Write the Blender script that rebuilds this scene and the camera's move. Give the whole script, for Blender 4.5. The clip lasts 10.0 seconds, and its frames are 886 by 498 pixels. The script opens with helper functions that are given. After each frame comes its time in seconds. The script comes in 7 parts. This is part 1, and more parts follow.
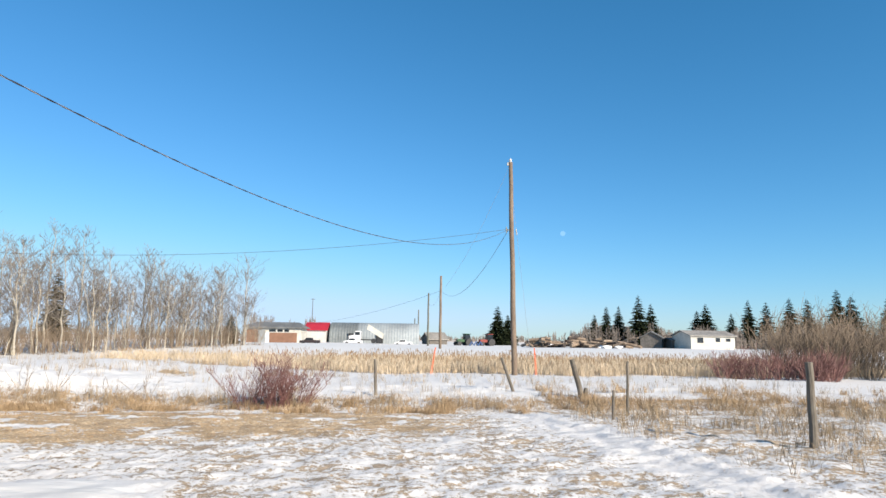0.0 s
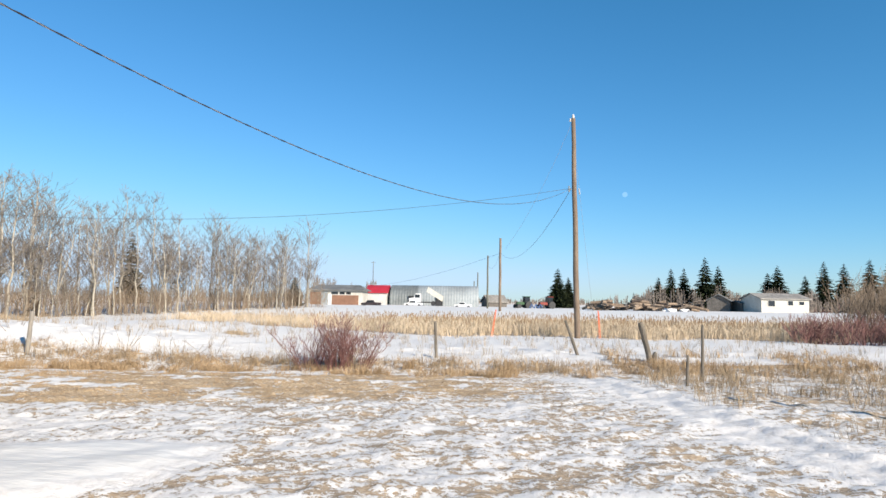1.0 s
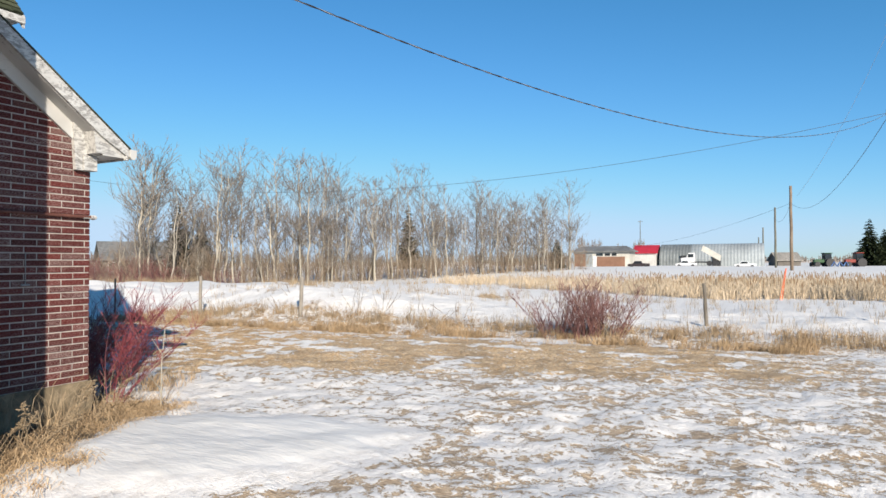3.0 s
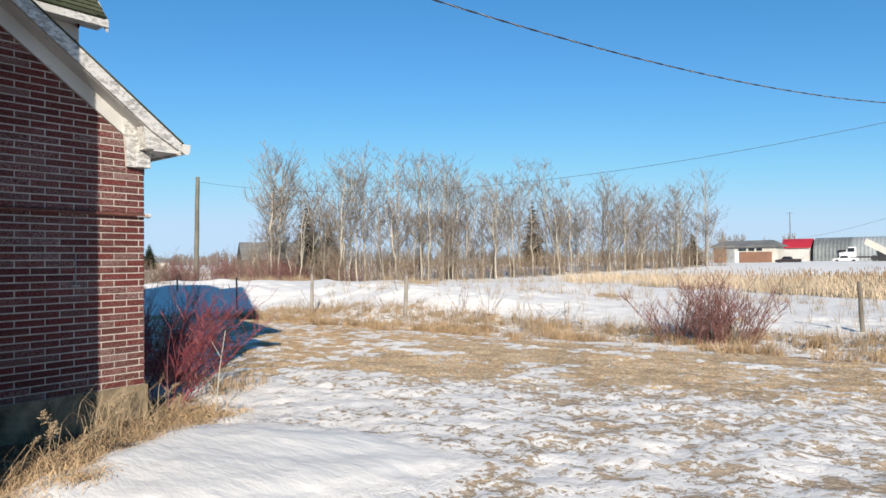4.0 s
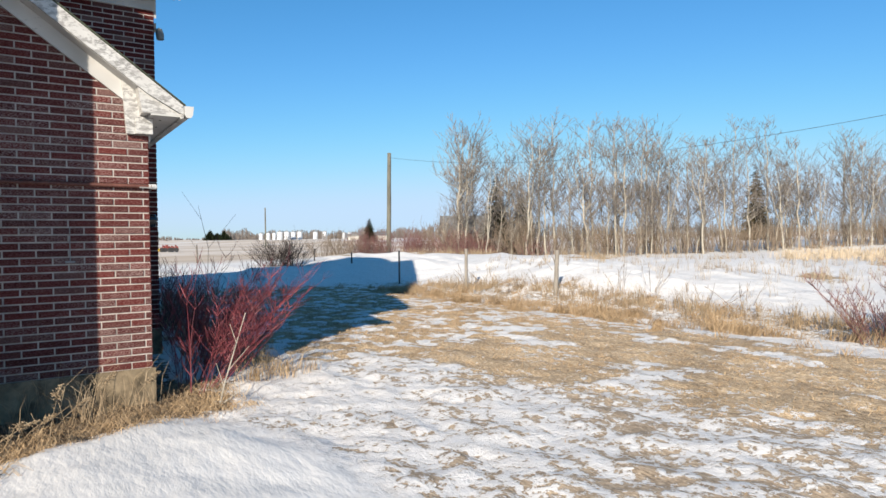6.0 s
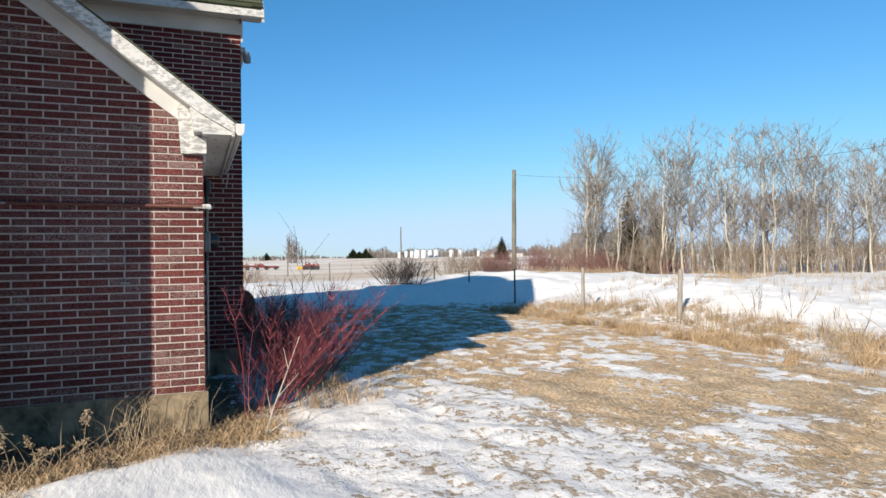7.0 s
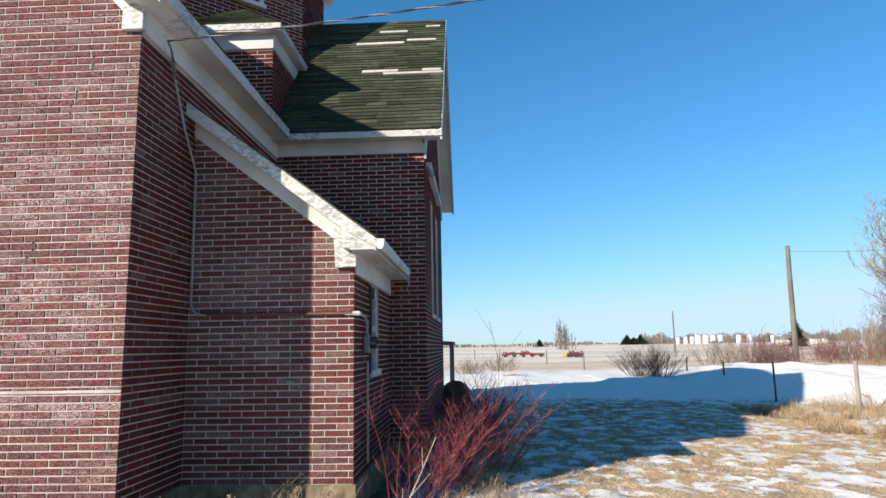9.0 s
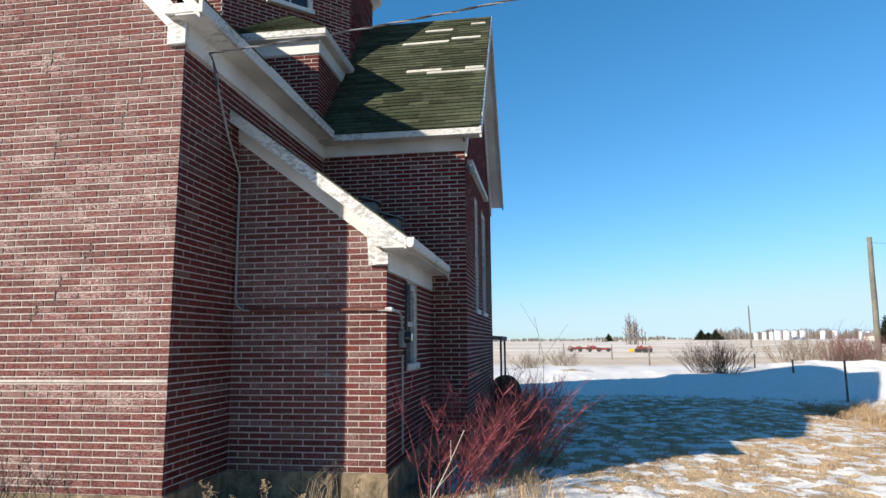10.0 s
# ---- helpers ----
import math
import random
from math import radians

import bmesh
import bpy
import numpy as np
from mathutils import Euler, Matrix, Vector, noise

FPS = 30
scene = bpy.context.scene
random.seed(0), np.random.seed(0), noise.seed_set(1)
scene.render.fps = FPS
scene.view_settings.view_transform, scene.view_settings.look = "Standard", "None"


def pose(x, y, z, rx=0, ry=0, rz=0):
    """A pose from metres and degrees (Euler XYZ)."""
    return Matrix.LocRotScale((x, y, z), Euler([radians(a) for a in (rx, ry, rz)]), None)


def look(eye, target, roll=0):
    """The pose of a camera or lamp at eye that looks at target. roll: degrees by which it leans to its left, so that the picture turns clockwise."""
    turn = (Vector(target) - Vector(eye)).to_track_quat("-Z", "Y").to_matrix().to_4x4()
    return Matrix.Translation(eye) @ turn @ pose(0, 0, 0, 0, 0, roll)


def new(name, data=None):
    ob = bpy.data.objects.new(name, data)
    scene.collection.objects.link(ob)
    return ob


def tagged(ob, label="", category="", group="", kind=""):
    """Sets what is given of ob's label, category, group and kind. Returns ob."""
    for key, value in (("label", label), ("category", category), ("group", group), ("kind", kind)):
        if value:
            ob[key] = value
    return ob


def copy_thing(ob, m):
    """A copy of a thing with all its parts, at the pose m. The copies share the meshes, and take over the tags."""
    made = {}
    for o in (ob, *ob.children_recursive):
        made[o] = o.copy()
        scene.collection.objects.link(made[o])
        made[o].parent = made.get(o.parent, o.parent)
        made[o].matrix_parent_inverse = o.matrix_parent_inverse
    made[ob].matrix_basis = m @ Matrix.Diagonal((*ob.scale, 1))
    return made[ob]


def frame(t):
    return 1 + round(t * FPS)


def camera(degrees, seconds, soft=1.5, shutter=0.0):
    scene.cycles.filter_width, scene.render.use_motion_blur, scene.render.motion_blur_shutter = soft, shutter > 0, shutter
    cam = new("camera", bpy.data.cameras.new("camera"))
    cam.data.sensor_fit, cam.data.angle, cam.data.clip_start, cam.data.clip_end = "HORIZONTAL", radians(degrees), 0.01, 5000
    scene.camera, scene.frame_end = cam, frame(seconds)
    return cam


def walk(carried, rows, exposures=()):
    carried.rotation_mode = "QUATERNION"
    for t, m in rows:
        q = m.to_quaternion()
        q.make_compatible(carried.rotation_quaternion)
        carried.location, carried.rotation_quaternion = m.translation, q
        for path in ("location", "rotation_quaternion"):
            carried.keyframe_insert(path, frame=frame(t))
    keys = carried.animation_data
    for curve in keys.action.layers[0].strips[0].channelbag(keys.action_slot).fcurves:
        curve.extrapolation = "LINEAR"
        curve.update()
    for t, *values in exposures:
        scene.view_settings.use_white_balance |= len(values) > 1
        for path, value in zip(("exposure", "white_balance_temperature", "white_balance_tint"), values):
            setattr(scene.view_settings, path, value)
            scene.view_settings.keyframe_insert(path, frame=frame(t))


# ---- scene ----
cam = camera(68.9, 10.0)
PATH = [
    (0, (-0.176, -1.211, 1.812), (-0.115, 0.768, 2.091), 0.8),
    (0.2, (-0.028, -0.891, 1.787), (0.068, 1.09, 2.049), 0.8),
    (0.3, (-0.038, -0.859, 1.793), (0.064, 1.123, 2.04), 0.8),
    (0.4, (-0.072, -0.885, 1.792), (0.027, 1.099, 2.028), 0.8),
    (0.5, (-0.179, -0.929, 1.805), (-0.092, 1.056, 2.03), 0.9),
    (0.6, (-0.122, -0.912, 1.816), (-0.067, 1.076, 2.031), 0.8),
    (1, (-0.221, -0.615, 1.792), (-0.34, 1.375, 1.955), 0.9),
    (1.5, (-0.204, -0.243, 1.747), (-0.533, 1.727, 1.847), 0.5),
    (2, (-0.282, 0.258, 1.682), (-0.793, 2.191, 1.746), 0.1),
    (2.5, (-0.174, 0.759, 1.724), (-0.877, 2.631, 1.776), -0.0),
    (3, (-0.126, 1.241, 1.754), (-1.025, 3.027, 1.797), -0.3),
    (4.5, (0.091, 2.987, 1.741), (-1.282, 4.442, 1.761), -0.7),
    (5, (0.23, 3.591, 1.771), (-1.261, 4.923, 1.752), -0.6),
    (6.5, (0.0, 5.242, 1.733), (-1.771, 6.172, 1.717), -0.8),
    (7, (-0.119, 5.69, 1.753), (-1.985, 6.41, 1.777), -0.9),
    (7.5, (-0.156, 6.103, 1.812), (-2.089, 6.607, 1.908), -1.0),
    (8, (-0.184, 6.515, 1.862), (-2.161, 6.771, 2.022), -0.9),
    (8.5, (-0.084, 6.851, 1.89), (-2.07, 6.912, 2.126), -1.0),
    (9, (0.203, 7.065, 1.891), (-1.772, 6.975, 2.192), -1.0),
    (9.5, (0.357, 7.27, 1.901), (-1.612, 7.09, 2.203), -0.7),
    (10, (0.333, 7.487, 1.907), (-1.625, 7.191, 2.191), -0.5),
]
walk(cam, [(t, look(eye, target, roll)) for t, eye, target, roll in PATH],
     [(0, 0.76), (1.0, 0.74), (2.0, 0.64), (3.0, 0.60), (5.0, 0.62), (6.5, 0.68), (7.5, 0.74), (9.0, 0.83), (10.0, 0.87)])

# ---- world, sun, exposure ----
SUN_EL, SUN_FROM = 25.5, (0.683, -0.730)
world = bpy.data.worlds.new("winter_sky")
scene.world = world
world.use_nodes = True
wn, wl = world.node_tree.nodes, world.node_tree.links
sky = wn.new("ShaderNodeTexSky")
sky.sky_type, sky.sun_disc = "NISHITA", False
sky.sun_elevation = radians(SUN_EL)
sky.sun_rotation = math.atan2(SUN_FROM[0], SUN_FROM[1])
sky.altitude, sky.air_density, sky.dust_density, sky.ozone_density = 300, 1.0, 0.2, 2.2
# clear dry winter air: each channel's fall from horizon to zenith
split, join = wn.new("ShaderNodeSeparateColor"), wn.new("ShaderNodeCombineColor")
wl.new(sky.outputs[0], split.inputs[0])
for ch, (level, power, gain) in enumerate(((6.9, 1.34, 0.575), (7.25, 0.93, 0.785), (5.7, 0.95, 0.84))):
    div, pw, mul = (wn.new("ShaderNodeMath") for _ in range(3))
    div.operation, pw.operation, mul.operation = "DIVIDE", "POWER", "MULTIPLY"
    div.inputs[1].default_value, pw.inputs[1].default_value, mul.inputs[1].default_value = level, power, gain
    wl.new(split.outputs[ch], div.inputs[0])
    wl.new(div.outputs[0], pw.inputs[0])
    wl.new(pw.outputs[0], mul.inputs[0])
    lid = wn.new("ShaderNodeMath")
    lid.operation = "SMOOTH_MIN"
    lid.inputs[1].default_value, lid.inputs[2].default_value = (0.55, 0.745, 0.97)[ch], 0.30
    wl.new(mul.outputs[0], lid.inputs[0])
    wl.new(lid.outputs[0], join.inputs[ch])
wl.new(join.outputs[0], wn["Background"].inputs[0])
wn["Background"].inputs[1].default_value = 0.655
sun = new("sun", bpy.data.lights.new("sun", "SUN"))
sun.data.energy, sun.data.angle, sun.data.color = 5.0, radians(0.53), (1.0, 0.895, 0.755)
sun.matrix_world = look((SUN_FROM[0] * 50, SUN_FROM[1] * 50, 50 * math.tan(radians(SUN_EL))), (0, 0, 0))


# ---- materials ----
def mat_new(name):
    m = bpy.data.materials.new(name)
    m.use_nodes = True
    nt = m.node_tree
    return m, nt, nt.nodes, nt.links, nt.nodes["Principled BSDF"]


def ramp(n, stops):
    r = n.new("ShaderNodeValToRGB")
    el = r.color_ramp.elements
    while len(el) < len(stops):
        el.new(0.5)
    for e, (p, c) in zip(el, stops):
        e.position, e.color = p, (*c, 1)
    return r


def noise_tex(n, l, scale, detail=5.0, rough=0.6, coord="Object", stretch=(1, 1, 1)):
    tc = n.new("ShaderNodeTexCoord")
    mp = n.new("ShaderNodeMapping")
    mp.inputs["Scale"].default_value = stretch
    tx = n.new("ShaderNodeTexNoise")
    tx.inputs["Scale"].default_value, tx.inputs["Detail"].default_value, tx.inputs["Roughness"].default_value = scale, detail, rough
    l.new(tc.outputs[coord], mp.inputs[0])
    l.new(mp.outputs[0], tx.inputs["Vector"])
    return tx


def bump(n, l, height, bsdf, strength=0.4, dist=0.01):
    b = n.new("ShaderNodeBump")
    b.inputs["Strength"].default_value, b.inputs["Distance"].default_value = strength, dist
    l.new(height, b.inputs["Height"])
    l.new(b.outputs[0], bsdf.inputs["Normal"])


def mixed(n, l, fac, a, b, mode="MIX"):
    x = n.new("ShaderNodeMix")
    x.data_type, x.blend_type = "RGBA", mode
    for sock, v in ((x.inputs[0], fac), (x.inputs[6], a), (x.inputs[7], b)):
        if isinstance(v, (int, float)):
            sock.default_value = v
        elif isinstance(v, tuple):
            sock.default_value = (*v, 1)
        else:
            l.new(v, sock)
    return x.outputs[2]


def plain(name, dark, light, scale=8.0, rough=0.7, metal=0.0, stretch=(1, 1, 1), bumps=0.3, dist=0.006, coarse=None, detail=6.0):
    """Two-scale mottled surface between two base colours."""
    m, nt, n, l, b = mat_new(name)
    fine = noise_tex(n, l, scale, detail, 0.65, stretch=stretch)
    big = noise_tex(n, l, coarse or scale / 7, 3.0, 0.5)
    r = ramp(n, [(0.3, dark), (0.7, light)])
    l.new(fine.outputs[0], r.inputs[0])
    sh = ramp(n, [(0.35, (0.72, 0.72, 0.72)), (0.65, (1, 1, 1))])
    l.new(big.outputs[0], sh.inputs[0])
    l.new(mixed(n, l, 1.0, r.outputs[0], sh.outputs[0], "MULTIPLY"), b.inputs["Base Color"])
    b.inputs["Roughness"].default_value, b.inputs["Metallic"].default_value = rough, metal
    if rough > 0.75:
        b.inputs["Specular IOR Level"].default_value = 0.15
    if bumps:
        bump(n, l, fine.outputs[0], b, bumps, dist)
    return m


def brick_mat(name, island):
    m, nt, n, l, b = mat_new(name)
    if island:
        rnd = n.new("ShaderNodeNewGeometry").outputs["Random Per Island"]
    else:
        rnd = n.new("ShaderNodeObjectInfo").outputs["Random"]
    r = ramp(n, [(0.0, (0.060, 0.0105, 0.010)), (0.3, (0.087, 0.014, 0.013)), (0.55, (0.112, 0.018, 0.015)),
                 (0.78, (0.078, 0.015, 0.0135)), (0.93, (0.086, 0.028, 0.025)), (1.0, (0.15, 0.078, 0.068))])
    l.new(rnd, r.inputs[0])
    # chalky bloom in broad patches of courses
    patch = n.new("ShaderNodeTexNoise")
    patch.inputs["Detail"].default_value, patch.inputs["Roughness"].default_value = 3.0, 0.6
    geo = n.new("ShaderNodeNewGeometry")
    courses = n.new("ShaderNodeMapping")
    courses.inputs["Scale"].default_value = (0.6, 0.6, 3.2)
    l.new(geo.outputs["Position"], courses.inputs[0])
    l.new(courses.outputs[0], patch.inputs["Vector"])
    patch.inputs["Scale"].default_value = 1.15
    pr = ramp(n, [(0.44, (0, 0, 0)), (0.60, (1, 1, 1))])
    l.new(patch.outputs[0], pr.inputs[0])
    grain = n.new("ShaderNodeTexNoise")
    grain.inputs["Scale"].default_value, grain.inputs["Detail"].default_value = 60, 5
    gm = n.new("ShaderNodeMapping")
    gm.inputs["Scale"].default_value = (1, 1, 3)
    l.new(geo.outputs["Position"], gm.inputs[0])
    l.new(gm.outputs[0], grain.inputs["Vector"])
    gr = ramp(n, [(0.42, (0, 0, 0)), (0.60, (1, 1, 1))])
    l.new(grain.outputs[0], gr.inputs[0])
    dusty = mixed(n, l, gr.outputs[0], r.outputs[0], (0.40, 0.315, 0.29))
    half = n.new("ShaderNodeMath")
    half.operation = "MULTIPLY"
    pick = n.new("ShaderNodeMath")
    pick.operation = "MULTIPLY"
    pick.inputs[1].default_value = 7.13
    l.new(rnd, pick.inputs[0])
    part_of = n.new("ShaderNodeMath")
    part_of.operation = "FRACT"
    l.new(pick.outputs[0], part_of.inputs[0])
    l.new(part_of.outputs[0], half.inputs[1])
    l.new(pr.outputs[0], half.inputs[0])
    # bloom weighted to +x faces, which also paints the sunlit walls paler
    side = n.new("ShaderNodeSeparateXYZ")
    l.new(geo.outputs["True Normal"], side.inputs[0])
    sun_facing = n.new("ShaderNodeMapRange")
    sun_facing.inputs[1].default_value, sun_facing.inputs[2].default_value, sun_facing.inputs[3].default_value, sun_facing.inputs[4].default_value = 0.3, 0.8, 0.12, 1.0
    l.new(side.outputs[0], sun_facing.inputs[0])
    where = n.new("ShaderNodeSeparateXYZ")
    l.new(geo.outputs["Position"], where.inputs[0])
    # bloom fades towards the porch and skirt, keeping shaded brick darker in colour
    front_share = n.new("ShaderNodeMapRange")
    front_share.inputs[1].default_value, front_share.inputs[2].default_value, front_share.inputs[3].default_value, front_share.inputs[4].default_value = -7.5, -5.5, 0.08, 1.0
    l.new(where.outputs[0], front_share.inputs[0])
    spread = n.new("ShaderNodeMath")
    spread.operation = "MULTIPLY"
    l.new(sun_facing.outputs[0], spread.inputs[0])
    l.new(front_share.outputs[0], spread.inputs[1])
    bloom_share = n.new("ShaderNodeMath")
    bloom_share.operation = "MULTIPLY"
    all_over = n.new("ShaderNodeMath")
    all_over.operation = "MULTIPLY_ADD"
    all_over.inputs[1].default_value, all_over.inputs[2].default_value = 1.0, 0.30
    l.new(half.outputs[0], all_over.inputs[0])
    l.new(all_over.outputs[0], bloom_share.inputs[0])
    l.new(spread.outputs[0], bloom_share.inputs[1])
    col = mixed(n, l, bloom_share.outputs[0], r.outputs[0], dusty)
    gd = ramp(n, [(0.3, (0.72, 0.72, 0.72)), (0.7, (1.12, 1.12, 1.12))])
    l.new(grain.outputs[0], gd.inputs[0])
    l.new(mixed(n, l, 1.0, col, gd.outputs[0], "MULTIPLY"), b.inputs["Base Color"])
    b.inputs["Roughness"].default_value = 0.9
    b.inputs["Specular IOR Level"].default_value = 0.12
    bump(n, l, grain.outputs[0], b, 0.6, 0.006)
    return m


def paint_mat(name, peel):
    """Old white paint flaking off grey wood."""
    m, nt, n, l, b = mat_new(name)
    f = noise_tex(n, l, 30.0, 9.0, 0.72, stretch=(1, 0.45, 1))
    big = noise_tex(n, l, 1.3, 3.0, 0.5)
    add = n.new("ShaderNodeMath")
    add.operation = "MULTIPLY_ADD"
    add.inputs[1].default_value, add.inputs[2].default_value = 0.55, -0.275 + peel
    l.new(big.outputs[0], add.inputs[0])
    s2 = n.new("ShaderNodeMath")
    s2.operation = "ADD"
    l.new(f.outputs[0], s2.inputs[0])
    l.new(add.outputs[0], s2.inputs[1])
    k = ramp(n, [(0.56, (0, 0, 0)), (0.62, (1, 1, 1))])
    l.new(s2.outputs[0], k.inputs[0])
    wood = noise_tex(n, l, 40, 4, 0.6, stretch=(0.3, 0.3, 1))
    wr = ramp(n, [(0.3, (0.18, 0.175, 0.165)), (0.7, (0.40, 0.39, 0.375))])
    l.new(wood.outputs[0], wr.inputs[0])
    dirt = ramp(n, [(0.3, (0.38, 0.37, 0.35)), (0.6, (0.54, 0.535, 0.515))])
    l.new(big.outputs[0], dirt.inputs[0])
    l.new(mixed(n, l, k.outputs[0], dirt.outputs[0], wr.outputs[0]), b.inputs["Base Color"])
    b.inputs["Roughness"].default_value = 0.6
    bump(n, l, s2.outputs[0], b, 0.35, 0.004)
    return m


def ground_mat():
    m, nt, n, l, b = mat_new("winter_ground")
    geo = n.new("ShaderNodeNewGeometry")
    pos = geo.outputs["Position"]
    cov = n.new("ShaderNodeAttribute")
    cov.attribute_name = "cover"
    far = n.new("ShaderNodeAttribute")
    far.attribute_name = "tilled"

    def tex(scale, detail, rough, stretch=(1, 1, 1), turn=0.0):
        mp = n.new("ShaderNodeMapping")
        mp.inputs["Scale"].default_value = stretch
        mp.inputs["Rotation"].default_value = (0, 0, turn)
        t = n.new("ShaderNodeTexNoise")
        t.inputs["Scale"].default_value, t.inputs["Detail"].default_value, t.inputs["Roughness"].default_value = scale, detail, rough
        l.new(pos, mp.inputs[0])
        l.new(mp.outputs[0], t.inputs["Vector"])
        return t.outputs[0]

    fine = tex(10.5, 7.0, 0.66)
    mid = tex(1.9, 6.0, 0.66, (0.6, 1.35, 1), 0.35)
    tiny = tex(45.0, 4.0, 0.6)
    blade = tex(60.0, 3.0, 0.6, (0.25, 1, 1), 0.5)
    # patchiness of the snow: coverage plus two sizes of blotches
    s1 = n.new("ShaderNodeMath"); s1.operation = "MULTIPLY_ADD"
    s1.inputs[1].default_value = 1.0
    l.new(fine, s1.inputs[0]); l.new(cov.outputs["Fac"], s1.inputs[2])
    s2 = n.new("ShaderNodeMath"); s2.operation = "MULTIPLY_ADD"
    s2.inputs[1].default_value = 0.46
    l.new(mid, s2.inputs[0]); l.new(s1.outputs[0], s2.inputs[2])
    s3 = n.new("ShaderNodeMath"); s3.operation = "MULTIPLY_ADD"
    s3.inputs[1].default_value = 0.30
    l.new(tiny, s3.inputs[0]); l.new(s2.outputs[0], s3.inputs[2])
    blotch = tex(1.7, 3.0, 0.55)
    s4 = n.new("ShaderNodeMath"); s4.operation = "MULTIPLY_ADD"
    s4.inputs[1].default_value = 0.36
    l.new(blotch, s4.inputs[0]); l.new(s3.outputs[0], s4.inputs[2])
    mr = n.new("ShaderNodeMapRange")
    mr.inputs[1].default_value, mr.inputs[2].default_value = 1.546, 1.574
    l.new(s4.outputs[0], mr.inputs[0])
    snow_fac = mr.outputs[0]
    snow_col = ramp(n, [(0.3, (0.52, 0.49, 0.455)), (0.5, (0.68, 0.655, 0.63)), (0.75, (0.75, 0.735, 0.715))])
    l.new(fine, snow_col.inputs[0])
    # deep snow lies smooth, thin snow is icy and rough
    deep = n.new("ShaderNodeMapRange")
    deep.inputs[1].default_value, deep.inputs[2].default_value = 0.75, 1.15
    l.new(cov.outputs["Fac"], deep.inputs[0])
    thin = n.new("ShaderNodeMapRange")
    thin.inputs[1].default_value, thin.inputs[2].default_value, thin.inputs[3].default_value, thin.inputs[4].default_value = 0.62, 1.05, 1.0, 0.16
    l.new(cov.outputs["Fac"], thin.inputs[0])
    soft_var = ramp(n, [(0.35, (0.60, 0.59, 0.57)), (0.65, (0.67, 0.658, 0.64))])
    l.new(mid, soft_var.inputs[0])
    snow_c = mixed(n, l, deep.outputs[0], snow_col.outputs[0], soft_var.outputs[0])
    # old straw-coloured turf
    turf = ramp(n, [(0.30, (0.20, 0.145, 0.09)), (0.5, (0.53, 0.405, 0.27)), (0.70, (0.80, 0.66, 0.49))])
    l.new(blade, turf.inputs[0])
    tv = ramp(n, [(0.32, (0.58, 0.55, 0.51)), (0.66, (1.12, 1.09, 1.03))])
    l.new(mid, tv.inputs[0])
    turf_c = mixed(n, l, 1.0, turf.outputs[0], tv.outputs[0], "MULTIPLY")
    # bare earth and grey thatch where the yard is worn
    worn = n.new("ShaderNodeMapRange")
    worn.inputs[1].default_value, worn.inputs[2].default_value, worn.inputs[4].default_value = 0.45, 0.53, 0.62
    l.new(cov.outputs["Fac"], worn.inputs[0])
    thatch = ramp(n, [(0.3, (0.23, 0.175, 0.125)), (0.7, (0.53, 0.435, 0.335))])
    l.new(blade, thatch.inputs[0])
    turf_c = mixed(n, l, worn.outputs[0], turf_c, thatch.outputs[0])
    # damp dark litter under the straw at the wall foot
    hum = n.new("ShaderNodeAttribute")
    hum.attribute_name = "litter"
    turf_c = mixed(n, l, hum.outputs["Fac"], turf_c, (0.075, 0.054, 0.036))
    # thin icy dirt at the border of snow and turf
    grit = ramp(n, [(0.35, (0.30, 0.23, 0.16)), (0.6, (0.60, 0.54, 0.47))])
    l.new(tiny, grit.inputs[0])
    near = mixed(n, l, snow_fac, turf_c, snow_c)
    edge = n.new("ShaderNodeMath"); edge.operation = "PINGPONG"; edge.inputs[1].default_value = 0.5
    l.new(snow_fac, edge.inputs[0])
    near = mixed(n, l, edge.outputs[0], near, grit.outputs[0])
    # distant stubble field with drifted snow in its rows
    rows_n = tex(0.05, 4.0, 0.6, (1, 0.25, 1), 1.45)
    stub = ramp(n, [(0.38, (0.47, 0.37, 0.27)), (0.52, (0.62, 0.53, 0.44)), (0.64, (0.71, 0.69, 0.67))])
    l.new(rows_n, stub.inputs[0])
    l.new(mixed(n, l, far.outputs["Fac"], near, stub.outputs[0]), b.inputs["Base Color"])
    b.inputs["Roughness"].default_value = 0.75
    b.inputs["Specular IOR Level"].default_value = 0.12
    hsum = n.new("ShaderNodeMath"); hsum.operation = "ADD"
    soft_grain = n.new("ShaderNodeMath"); soft_grain.operation = "MULTIPLY"; soft_grain.inputs[1].default_value = 0.28
    l.new(tiny, soft_grain.inputs[0])
    l.new(fine, hsum.inputs[0]); l.new(soft_grain.outputs[0], hsum.inputs[1])
    hs2 = n.new("ShaderNodeMath"); hs2.operation = "MULTIPLY_ADD"
    hs2.inputs[1].default_value = 0.8
    rough_h = n.new("ShaderNodeMath"); rough_h.operation = "MULTIPLY"
    l.new(hsum.outputs[0], rough_h.inputs[0]); l.new(thin.outputs[0], rough_h.inputs[1])
    l.new(snow_fac, hs2.inputs[0]); l.new(rough_h.outputs[0], hs2.inputs[2])
    # wind ripples on the deep snow
    ripple = tex(4.5, 4.0, 0.6, (0.55, 1.7, 1), 0.75)
    rip = n.new("ShaderNodeMath"); rip.operation = "MULTIPLY"
    l.new(ripple, rip.inputs[0]); l.new(deep.outputs[0], rip.inputs[1])
    hs3 = n.new("ShaderNodeMath"); hs3.operation = "MULTIPLY_ADD"
    hs3.inputs[1].default_value = 0.75
    l.new(rip.outputs[0], hs3.inputs[0]); l.new(hs2.outputs[0], hs3.inputs[2])
